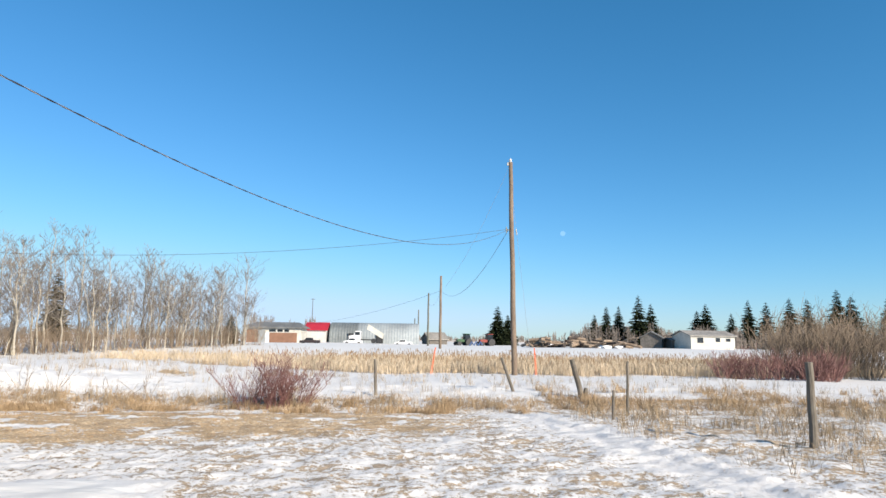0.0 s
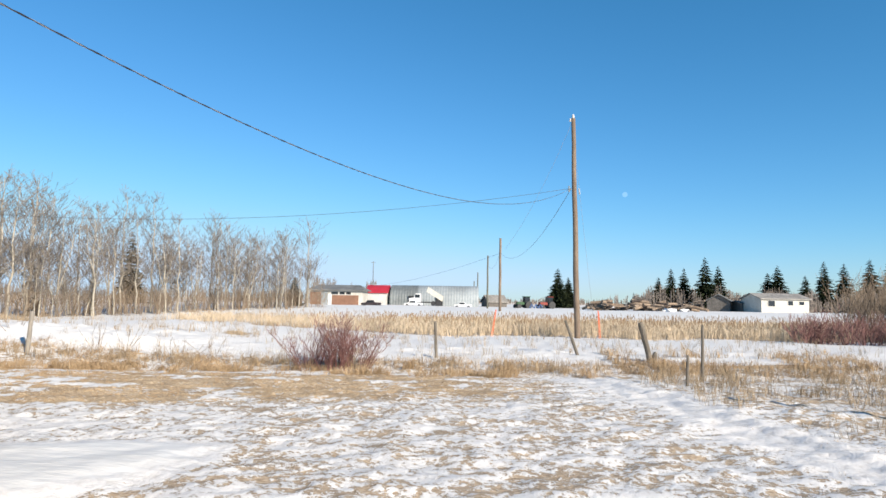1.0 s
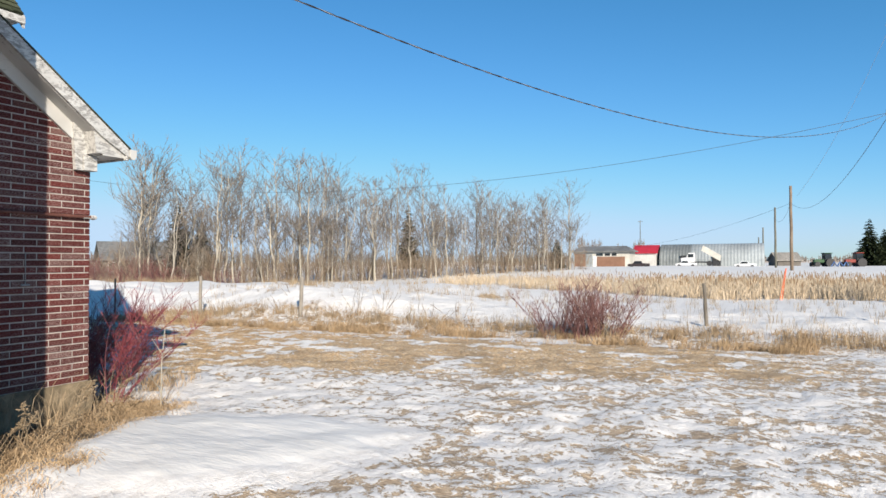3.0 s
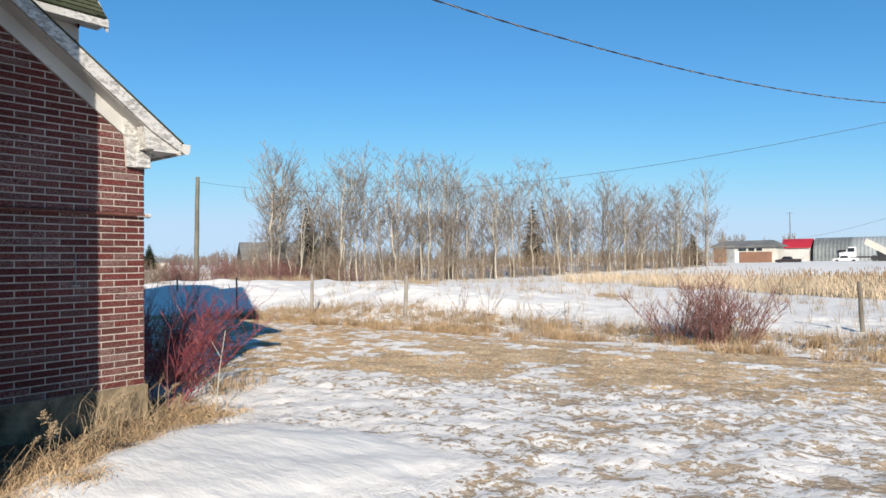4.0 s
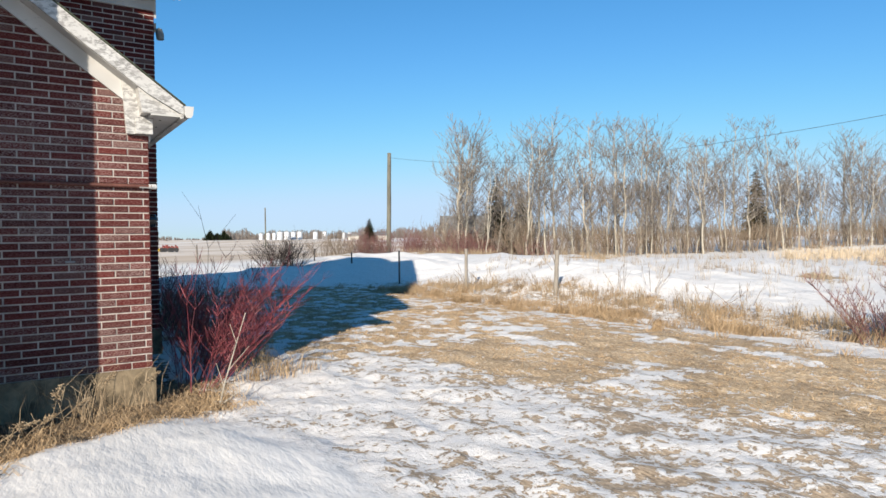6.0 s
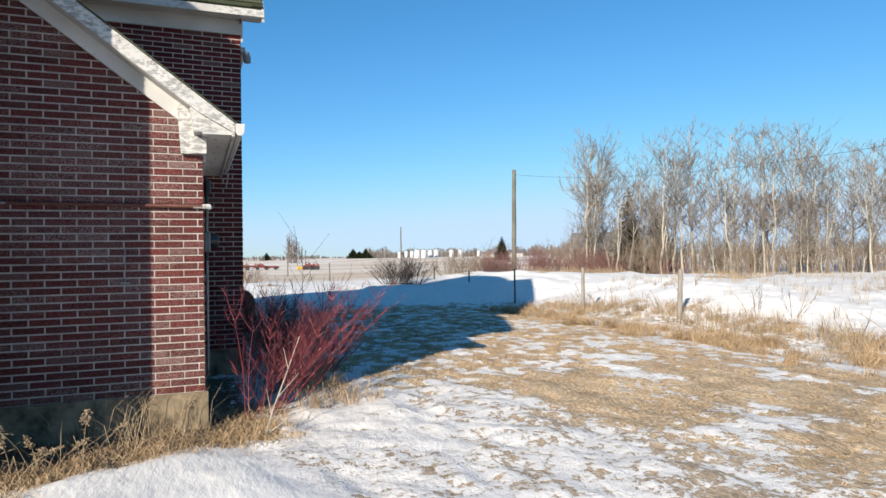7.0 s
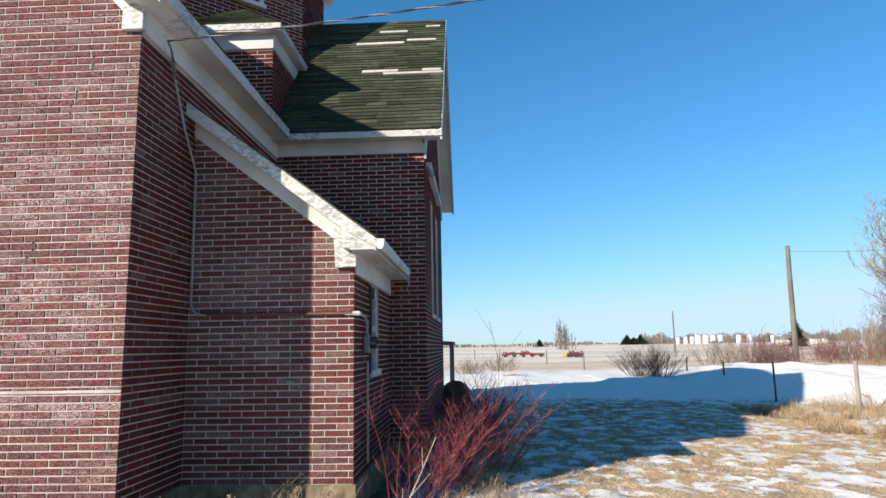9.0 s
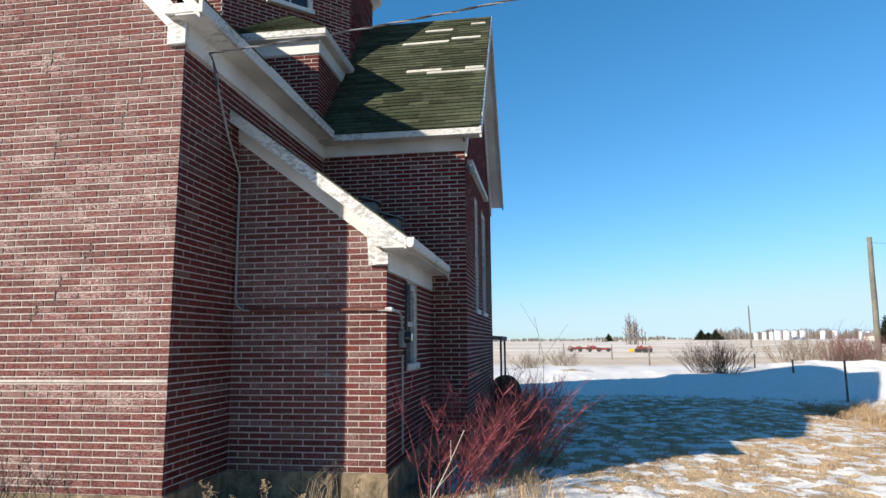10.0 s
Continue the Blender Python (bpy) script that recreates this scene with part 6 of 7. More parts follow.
tufts("wall_foot_weeds", pl, 5, 0.58, 0.5, M_WEED, "tall brown seed-headed weeds by the wall", "weeds", 66, 0.0045)
pl = [(rng.uniform(-9.5, -6.9), rng.gauss(7.1, 0.25), rng.uniform(0.5, 1.0)) for _ in range(60)] + [(rng.uniform(-15, -9.5), rng.uniform(6.8, 7.6), rng.uniform(0.6, 1.1)) for _ in range(60)]
tufts("bush_foot_grass", pl, 16, 0.34, 0.6, M_STRAW, "dry grass round the red bush", "grass", 67, 0.006)
def seed_weed(x, y, h, lean, turn, seed):
    """A tall dead stalk with a drooping plume of seed heads."""
    rng = random.Random(seed)
    th = thing("seed_head_weed", "tall dry weed stalk with fluffy brown seed head", "weed", (x, y, gz(x, y)), "weeds by the porch")
    stem, plume = Sticks(), Sticks()
    ux, uy = math.cos(turn), math.sin(turn)
    line = [Vector((ux * lean * h * f ** 1.7, uy * lean * h * f ** 1.7, h * f * (1 - 0.18 * lean * f) - 0.04 * (1 - f))) for f in (0, 0.25, 0.5, 0.75, 1.0)]
    for k in range(4):
        stem.stick(line[k], line[k + 1], 0.0042 - 0.0006 * k, 0.0036 - 0.0006 * k, 4)
    for k in range(5):
        s = line[1].lerp(line[3], rng.random())
        stem.stick(s, s + rand_dir(rng, -30, 25) * 0.10 * h, 0.0028, 0.001)
    for k in range(34):
        f = rng.uniform(0.0, 1.0)
        s = line[3].lerp(line[4], f)
        d = (rand_dir(rng, -35, 55) + Vector((ux * 0.4, uy * 0.4, 0))).normalized()
        e = s + d * h * rng.uniform(0.05, 0.15) * (1.15 - f)
        plume.stick(s, e, 0.0018, 0.0012)
        for j in range(4):
            o = s.lerp(e, rng.uniform(0.4, 1.0))
            plume.stick(o, o + rand_dir(rng, -60, 60) * rng.uniform(0.008, 0.02), 0.0045, 0.0018)
    sticks_part("stalk", stem, M_WEED, th)
    sticks_part("seed_head", plume, M_WEED, th, "fluffy pale brown seed head")


rng = random.Random(404)
for k in range(11):
    y = rng.uniform(4.15, 5.75)
    seed_weed(-5.45 - 0.45 * (y - 3.9) - rng.uniform(-0.15, 0.45), y, rng.uniform(0.32, 0.58), rng.uniform(0.5, 1.1), rng.uniform(-1.4, 1.8), 500 + k)
# one pale dead stalk leaning before the red bush
st = Sticks()
dead = thing("dead_stalk", "pale bare dead stalk leaning in front of the bush", "stalk", (-6.15, 6.25, gz(-6.15, 6.25)))
line = [Vector(p) for p in ((0, 0, -0.05), (-0.12, 0.10, 0.22), (-0.28, 0.24, 0.50), (-0.42, 0.40, 0.86))]
for k in range(3):
    st.stick(line[k], line[k + 1], 0.010 - 0.002 * k, 0.008 - 0.002 * k, 5)
for f, d in ((0.3, (0.05, 0.22, 0.16)), (0.9, (-0.20, -0.02, 0.2)), (1.4, (0.02, 0.20, 0.22)), (2.2, (-0.16, -0.02, 0.18))):
    s = line[int(f)].lerp(line[int(f) + 1], f - int(f))
    st.stick(s, s + Vector(d), 0.0055, 0.0025, 4)
sticks_part("stem", st, M_ASPEN, dead)
rng = random.Random(68)
# weeds in the snow by the eastern fence
pl = []
for k in range(2600):
    x, y = rng.uniform(2.4, 20), rng.uniform(5.5, 17.5)
    if x - rut(y) > 0.35 and noise.noise((x * 0.5, y * 0.5, 11.0)) > -0.1 and rng.random() < 0.3 + 0.12 * (x - rut(y)) + 0.06 * (y - 8):
        pl.append((x, y, rng.uniform(0.5, 1.2)))
tufts("east_weeds", pl, 10, 0.38, 0.5, M_WEED, "thin brown weeds standing in snow", "weeds", 68, 0.007)
pl = []
for k in range(1500):
    x, y = rng.uniform(3.5, 24), rng.gauss(18.6, 1.3)
    if noise.noise((x * 0.35, y * 0.6, 21.0)) > -0.05:
        pl.append((x, y, rng.uniform(0.5, 1.25)))
tufts("east_grass", pl, 16, 0.36, 0.7, M_STRAW, "straw-coloured grass in front of the willows", "grass", 69, 0.009)
pl = []
for k in range(9000):
    x, y = rng.uniform(-19.5, 9), rng.uniform(16.4, 21.5)
    if lookup(COVER, x, y) < 0.62 and len(pl) < 700:
        pl.append((x, y, rng.uniform(0.4, 1.2)))
tufts("snow_edge_grass", pl, 16, 0.28, 1.1, M_STRAW, "leaning dry grass at the edge of the snow", "grass", 170, 0.008, (0.35, 0.1))
pl = [(rng.uniform(-20, 14), rng.uniform(18.2, 29.5), rng.uniform(0.5, 1.1)) for _ in range(560)]
for k in range(6000):
    x, y = rng.uniform(-37, 0), rng.uniform(20, 42)
    if lookup(COVER, x, y) < 0.72 and x > -38 + 0.3 * (y - 20) - 3 and len(pl) < 1700:
        pl.append((x, y, rng.uniform(0.5, 1.2)))
tufts("snowfield_weeds", pl, 7, 0.42, 0.35, M_WEED, "sparse dead weeds poking from the snow field", "weeds", 70, 0.009)

# cattail marsh
rng = random.Random(80)
leaf, head = Sticks(), Sticks()
count = 0
while count < 15000:
    x, y = rng.uniform(-22, 27), rng.uniform(30.5, 52)
    low = 31.0 + 0.55 * max(0, -x - 1) + 0.15 * max(0, x - 14) + 0.8 * math.sin(x * 0.7)
    if y < low or y > 52 + 0.1 * x:
        continue
    if x < -8 and rng.random() > 0.33:
        continue
    z = gz(x, y) - 0.05
    count += 1
    h = rng.uniform(0.5, 0.95)
    for i in range(4):
        a, b = rng.uniform(0, 6.28), rng.uniform(0, 3.14)
        ln = rng.uniform(0.1, 0.5)
        side = (math.cos(b), math.sin(b))
        px, py = x + rng.gauss(0, 0.1), y + rng.gauss(0, 0.1)
        hh = h * rng.uniform(0.65, 1.0)
        mx, my, mz = px + 0.25 * ln * math.cos(a), py + 0.25 * ln * math.sin(a), z + hh * 0.65
        leaf.blade((px, py, z), (mx, my, mz), 0.022, 0.02, side)
        leaf.blade((mx, my, mz), (px + ln * math.cos(a), py + ln * math.sin(a), z + hh * (1 - 0.3 * ln)), 0.02, 0.004, side)
    if rng.random() < 0.13:
        head.stick((x, y, z + h * 0.95), (x + rng.uniform(-0.03, 0.03), y, z + h * 0.95 + 0.2), 0.017, 0.015, 4)
marsh = thing("cattail_marsh", "dense stand of straw-coloured dry cattails", "cattails", kind="stuff")
tagged(sticks_part("leaves", leaf, M_CATTAIL, marsh), kind="stuff")
tagged(sticks_part("heads", head, M_HEAD, marsh, "brown cattail heads"), kind="stuff")


# far woods: low bare bands
def far_wood(name, az0, az1, dist, el, n, seed, label, material=None, deep=0.15):
    rng = random.Random(seed)
    st = Sticks()
    for k in range(n):
        az = rng.uniform(az0, az1)
        d = dist * rng.uniform(1 - deep, 1 + deep)
        x, y = spot(az, d, NORTH if az > 55 else EYE)
        z = gz(x, y) - 0.1
        top = 1.79 + d * math.tan(radians(el * (0.7 + 0.45 * noise.noise((az * 0.9, seed, 0.5))))) - z
        h = max(top, 0.6) * rng.uniform(0.55, 1.0)
        w = d * 0.0005
        p = Vector((x, y, z))
        q = Vector((x + rng.uniform(-0.08, 0.08) * h, y, z + h))
        st.stick(p, q, w * 1.3, w * 0.4)
        for i in range(9):
            g = rng.uniform(0.15, 0.9)
            s = p.lerp(q, g)
            e = s + rand_dir(rng, 15, 75) * h * rng.uniform(0.2, 0.42) * (1.2 - g)
            st.stick(s, e, w * 0.9, w * 0.35)
    ob = sticks_part(name, st, material or M_FARWOOD)
    return tagged(ob, label, "woods", kind="stuff")


far_wood("far_woods", -40, -13, 165, 1.95, 1500, 1, "grey-brown leafless woods behind the white house")
far_wood("far_woods", -14.5, -9, 170, 1.1, 60, 2, "leafless saplings behind the log pile")
far_wood("far_woods", -9, 3, 420, 0.75, 240, 3, "distant leafless tree line")
far_wood("far_woods", 9.3, 14.8, 190, 2.9, 130, 4, "bare crowns behind the brown shed")
far_wood("far_woods", 14, 60, 170, 1.5, 520, 5, "distant leafless woods behind the thicket")
far_wood("far_woods", 58, 76, 560, 1.15, 800, 6, "leafless hilltop woods behind the grain bins")
far_wood("far_woods", 72, 100, 900, 0.42, 600, 7, "distant dark tree line on the horizon")
far_wood("far_woods", 81.3, 83.0, 240, 2.7, 24, 8, "bare tree in the stubble field")
far_wood("far_woods", 86, 80, 500, 0.45, 60, 9, "distant shrubs at the field's end")
far_wood("far_woods", 56.5, 60.0, 62, 2.6, 18, 11, "leafless trees behind the leaning pole")


# ---- distant buildings and machines ----
def ground_at(az, dist):
    x, y = spot(az, dist, NORTH if az > 65 else MID if az > 50 else EYE)
    return x, y, gz(x, y)


def gabled(name, label, az, dist, wide, deep, wall_h, roof_h, wall_m, roof_m, turn=0.0, windows=(), hip=0.0, over=0.35, door=()):
    """A simple house: walls, gable or hip roof with thickness, framed windows on its front (-y)."""
    x, y, z = ground_at(az, dist)
    th = thing(name, label, "building", (x, y, z - 0.1), turn=turn)
    w, d = wide / 2, deep
    bm = bmesh.new()
    if hip:
        box(bm, -w, w, 0, d, 0, wall_h)
    else:
        prism(bm, [(-w, 0, 0), (-w, d, 0), (-w, d, wall_h), (-w, d / 2, wall_h + roof_h), (-w, 0, wall_h)], (wide, 0, 0))
    part("wall", bm, wall_m, th)
    bm = bmesh.new()
    e, o = wall_h - over * roof_h / (d / 2) * 0.6, over
    for s in (0, 1):
        y0, y1 = (-o, d / 2) if s == 0 else (d + o, d / 2)
        prism(bm, [(-w - o, y0, e + 0.03), (w + o, y0, e + 0.03), (w + o - hip, y1, wall_h + roof_h + 0.03), (-w - o + hip, y1, wall_h + roof_h + 0.03)], (0, 0, 0.14))
    if hip:
        for s in (-1, 1):
            prism(bm, [(s * (w + o), -o, e + 0.03), (s * (w + o), d + o, e + 0.03), (s * (w + o - hip), d / 2, wall_h + roof_h + 0.03)], (0, 0, 0.14))
    part("roof", bm, roof_m, th)
    for u0, u1, z0, z1, m in windows:
        bm = bmesh.new()
        box(bm, u0 - 0.08, u1 + 0.08, -0.05, 0.02, z0 - 0.08, z0)
        box(bm, u0 - 0.08, u1 + 0.08, -0.05, 0.02, z1, z1 + 0.08)
        box(bm, u0 - 0.08, u0, -0.05, 0.02, z0, z1)
        box(bm, u1, u1 + 0.08, -0.05, 0.02, z0, z1)
        win = part("window", bm, M_WHITE, th)
        bm = bmesh.new()
        box(bm, u0, u1, -0.03, -0.012, z0, z1)
        part("pane", bm, m, win)
    for u0, u1, z0, z1, m in door:
        bm = bmesh.new()
        box(bm, u0, u1, -0.07, -0.01, z0, z1, 0.01)
        part("panel", bm, m, th)
    return th


# white bungalow and grey shack
gabled("white_bungalow", "weathered cream-white bungalow with a worn grey roof", -24.5, 131, 9.4, 6.0, 2.45, 0.95, M_CREAM, M_TINROOF, 12,
       [(-3.4, -2.1, 1.2, 2.2, M_GLASS_DARK), (0.5, 1.5, 1.4, 2.2, M_GLASS_DARK), (2.7, 3.7, 1.5, 2.1, M_GLASS_DARK)])
gabled("grey_shack", "weathered grey board shack with a dark roof", -20.6, 134, 3.6, 4.0, 2.0, 1.2, M_BARN, M_GREYROOF, 65)
gabled("grey_shack", "low weathered grey board shed", -21.8, 133, 2.6, 3.0, 1.6, 0.4, M_BARN, M_GREYROOF, 10)
# brown shed, red-roofed house
gabled("brown_shed", "low brown and white panelled building with a grey roof", 12.75, 127, 10.2, 8.0, 2.9, 0.95, M_CREAM, M_GREYROOF, 2,
       [(-0.9, 0.4, 2.1, 2.6, M_GLASS_DARK), (0.7, 1.7, 2.1, 2.6, M_GLASS_DARK), (2.0, 2.9, 2.1, 2.6, M_GLASS_DARK)], hip=1.6, over=0.6,
       door=[(-5.0, -2.9, 0.1, 2.5, M_BROWNPANEL), (-2.85, -1.6, 0.1, 2.6, M_STEEL), (-0.75, 4.4, 0.1, 1.95, M_BROWNPANEL), (-1.5, -0.85, 0.1, 2.1, M_VEHWHITE)])
gabled("red_roofed_house", "white house with a bright red metal roof", 9.2, 142, 4.4, 6.0, 2.7, 1.55, M_WHITE, M_REDROOF, 0)
gabled("white_garage", "small white gabled garage", 10.3, 133, 2.6, 4.0, 2.3, 1.2, M_WHITE, M_WHITE, 80)
gabled("small_barn", "small weathered gabled barn", -1.5, 150, 4.4, 5.0, 1.2, 1.5, M_BARN, M_TINROOF, 20)
gabled("grey_house", "weathered grey-brown house behind the aspens", 53.0, 76, 7.0, 7.0, 2.1, 1.9, M_BARN, M_GREYROOF, 60, [(-3.0, -2.0, 0.9, 1.8, M_GLASS_DARK), (0.5, 1.4, 0.9, 1.8, M_GLASS_DARK)])
gabled("far_white_house", "distant low white house", 61.9, 230, 5.0, 5.0, 1.7, 1.1, M_CREAM, M_GREYROOF, 60)
gabled("far_white_house", "distant low white house", 64.4, 260, 4.6, 5.0, 1.6, 0.9, M_CREAM, M_TINROOF, 60)

# arched steel shed with ribs and dark door openings
qx, qy, qz = ground_at(4.15, 141)
quon = thing("arched_steel_shed", "long grey ribbed steel arch shed", "shed", (qx, qy, qz - 0.1), turn=1)
for u0, u1, m, nm in ((-9.7, -3.6, M_STEEL_DULL, "arch"), (-3.6, 9.6, M_STEEL, "arch")):
    st = Sticks()
    cells = int((u1 - u0) / 0.3)
    rows = []
    for k in range(cells + 1):
        uu = u0 + (u1 - u0) * k / cells
        bulge = 0.045 if k % 2 else 0.0
        row = []
        for j in range(15):
            a = math.pi * j / 14
            row.append(len(st.v))
            st.v.append((uu, 4.5 - (4.5 + bulge) * math.cos(a), max(0.0, (4.55 + bulge) * math.sin(a) ** 0.75)))
        rows.append(row)
    for a, b in zip(rows, rows[1:]):
        for j in range(14):
            st.f.append((a[j], b[j], b[j + 1], a[j + 1]))
    sticks_part(nm, st, m, quon)
for u in (-9.7, 9.6):
    bm = bmesh.new()
    prism(bm, [(u, 4.5 - 4.5 * math.cos(math.pi * j / 14), 4.5 * max(math.sin(math.pi * j / 14), 0) ** 0.75) for j in range(15)], (0.1, 0, 0))
    part("end_wall", bm, M_STEEL, quon)
for u0, u1, h in ((-5.6, -4.4, 2.2), (0.4, 1.9, 2.0)):
    bm = bmesh.new()
    box(bm, u0, u1, -0.15, 0.9, 0.1, h, 0.02)
    part("doorway", bm, M_DARK, quon, "dark open doorway")


def wheel(bm, x, y, z, r, w):
    tube(bm, [(x, y - w / 2, z), (x, y + w / 2, z)], r, 14)


# dump truck with its box raised
tx, ty, tz = ground_at(4.9, 134)
truck = thing("dump_truck", "white dump truck with its box raised", "truck", (tx, ty, tz))
bm = bmesh.new()
prism(bm, [(-3.4, 0, 0.7), (-3.5, 0, 1.5), (-2.5, 0, 1.65), (-2.1, 0, 2.5), (-1.0, 0, 2.5), (-1.0, 0, 0.7)], (0, 2.2, 0))
part("cab", bm, M_VEHWHITE, truck)
bm = bmesh.new()
box(bm, -2.2, -1.2, -0.02, 0.0, 1.65, 2.3)
part("cab_window", bm, M_GLASS_DARK, truck)
bm = bmesh.new()
prism(bm, [(0.2, 0, 2.9), (0.5, 0, 3.9), (3.6, 0, 2.0), (3.4, 0, 0.95)], (0, 2.3, 0))
part("dump_box", bm, M_CREAM, truck)
bm = bmesh.new()
box(bm, -3.2, 3.3, 0.6, 1.7, 0.6, 0.85)
part("chassis", bm, M_DARK, truck)
for wx in (-2.6, 1.6, 2.7):
    bm = bmesh.new()
    wheel(bm, wx, 0.2, 0.5, 0.5, 0.4)
    part("wheel", bm, M_BLACK, truck)


def pickup(az, dist, material, label, turn):
    x, y, z = ground_at(az, dist)
    th = thing("pickup_truck", label, "truck", (x, y, z - 0.28), turn=turn)
    th.scale = (0.72, 0.72, 0.72)
    bm = bmesh.new()
    prism(bm, [(-2.6, 0, 0.45), (-2.6, 0, 1.0), (-1.4, 0, 1.1), (-0.9, 0, 1.75), (0.6, 0, 1.75), (0.9, 0, 1.15), (2.6, 0, 1.15), (2.6, 0, 0.45)], (0, 1.8, 0))
    bmesh.ops.bevel(bm, geom=bm.edges[:], offset=0.05, segments=1, affect="EDGES")
    part("body", bm, material, th)
    bm = bmesh.new()
    prism(bm, [(-1.2, -0.02, 1.15), (-0.8, -0.02, 1.65), (0.5, -0.02, 1.65), (0.7, -0.02, 1.15)], (0, 0.02, 0))
    part("side_window", bm, M_GLASS_DARK, th)
    for wx in (-1.7, 1.7):
        bm = bmesh.new()
        wheel(bm, wx, 0.1, 0.4, 0.4, 0.3)
        part("wheel", bm, M_BLACK, th)


pickup(9.7, 122, M_VEHDARK, "dark red pickup truck parked by the shed", 5)
pickup(6.0, 132, M_VEHWHITE, "white pickup truck beside the steel shed", 0)
pickup(1.6, 136, M_VEHWHITE, "white car half hidden by snow", 0)


def tractor(az, dist, material, label):
    x, y, z = ground_at(az, dist)
    th = thing("tractor", label, "tractor", (x, y, z - 0.1), turn=25)
    th.scale = (0.82, 0.82, 0.82)
    bm = bmesh.new()
    box(bm, -1.6, 0.5, 0.3, 1.1, 0.9, 1.6, 0.08)
    part("bonnet", bm, material, th)
    bm = bmesh.new()
    box(bm, 0.4, 1.8, 0.1, 1.4, 1.3, 2.8, 0.1)
    part("cab", bm, M_GLASS_DARK, th)
    bm = bmesh.new()
    box(bm, 0.3, 1.95, 0.0, 1.5, 2.8, 2.95, 0.05)
    part("cab_roof", bm, material, th)
    for wx, r in ((-1.3, 0.55), (1.3, 0.9)):
        for wy in (-0.2, 1.7):
            bm = bmesh.new()
            wheel(bm, wx, wy, r, r, 0.4)
            part("wheel", bm, M_BLACK, th)


tractor(-3.75, 128, M_GREENPAINT, "green tractor with a glass cab")
tractor(-5.75, 128, M_REDPAINT, "rust-red tractor with a glass cab")
ix, iy, iz = ground_at(-4.7, 120)
imp = thing("farm_implement", "small blue farm implement in the snow", "implement", (ix, iy, iz))
for k in range(3):
    bm = bmesh.new()
    tube(bm, [(-0.9 + 0.8 * k, 0, 0.1), (-0.5 + 0.8 * k, 0.3, 0.8), (-0.2 + 0.8 * k, 0.2, 0.2)], 0.12, 8)
    part("tine", bm, M_BLUE, imp)
mx, my = spot(9.56, 150)
mast = thing("antenna_mast", "thin distant antenna mast", "mast", (mx, my, gz(mx, my)))
bm = bmesh.new()
tube(bm, [(0, 0, 0), (0, 0, 9.9)], [0.12, 0.08], 6)
part("mast", bm, M_STEEL_DULL, mast)
bm = bmesh.new()
box(bm, -0.5, 0.5, -0.05, 0.05, 9.6, 9.7)
part("aerial", bm, M_STEEL_DULL, mast)

# log pile along the far snow
rng = random.Random(90)
logs = thing("log_pile", "scattered heap of cut logs and debris on snow", "log pile")
for k in range(110):
    az = rng.uniform(-18.3, -9.4)
    dist = rng.uniform(112, 122)
    x, y = spot(az, dist)
    z = gz(x, y) + rng.uniform(0.1, 1.25) * (0.5 + 0.9 * abs(math.sin(az * 1.3)))
    ln, a, e = rng.uniform(1.0, 3.4), rng.uniform(0, 3.14), radians(rng.uniform(-16, 16))
    dx, dy, dz = ln / 2 * math.cos(a), ln / 2 * math.sin(a), ln / 2 * math.sin(e)
    bm = bmesh.new()
    tube(bm, [(x - dx, y - dy, z - dz), (x + dx, y + dy, z + dz)], rng.uniform(0.12, 0.3), 7)
    part("log", bm, M_LOG if rng.random() < 0.7 else M_SHRUB_DARK, logs)
for k in range(16):
    az = rng.uniform(-18, -10)
    x, y = spot(az, rng.uniform(111, 121))
    bm = bmesh.new()
    bmesh.ops.create_icosphere(bm, subdivisions=1, radius=1.0)
    for v in bm.verts:
        v.co = Vector((v.co.x * 1.2, v.co.y, v.co.z * 0.55)) * rng.uniform(0.5, 0.9) + Vector((x, y, gz(x, y) + 0.2))
    part("rubble", bm, M_BARN if k % 2 else M_SNOW, logs)

# grain bins and red machines on the fields
for k, (az, w, h, dist) in enumerate(((73.0, 2.0, 4.0, 430), (72.4, 2.0, 4.2, 430), (71.9, 2.0, 4.2, 430), (71.45, 2.9, 4.9, 420), (70.85, 2.9, 4.9, 420), (70.3, 2.6, 4.8, 430), (69.75, 2.6, 5.0, 440), (68.4, 2.6, 5.0, 470), (67.6, 2.6, 5.2, 480), (66.0, 1.5, 4.0, 430), (65.5, 1.5, 4.0, 430))):
    w *= 0.64
    x, y, z = ground_at(az, dist)
    th = thing("grain_bin", "pale galvanised grain bin with a conical roof", "bin", (x, y, z), "grain bins")
    bm = bmesh.new()
    tube(bm, [(0, 0, 0)] + [(0, 0, 0.1 + h * j / 8) for j in range(9)], [w] + [w if j % 2 else w * 1.02 for j in range(9)], 18)
    part("body", bm, M_BIN, th)
    bm = bmesh.new()
    tube(bm, [(0, 0, h + 0.1), (0, 0, h + w * 0.5), (0, 0, h + w * 0.5 + 0.3)], [w * 1.05, 0.3, 0.3], 18)
    part("roof", bm, M_STEEL, th)


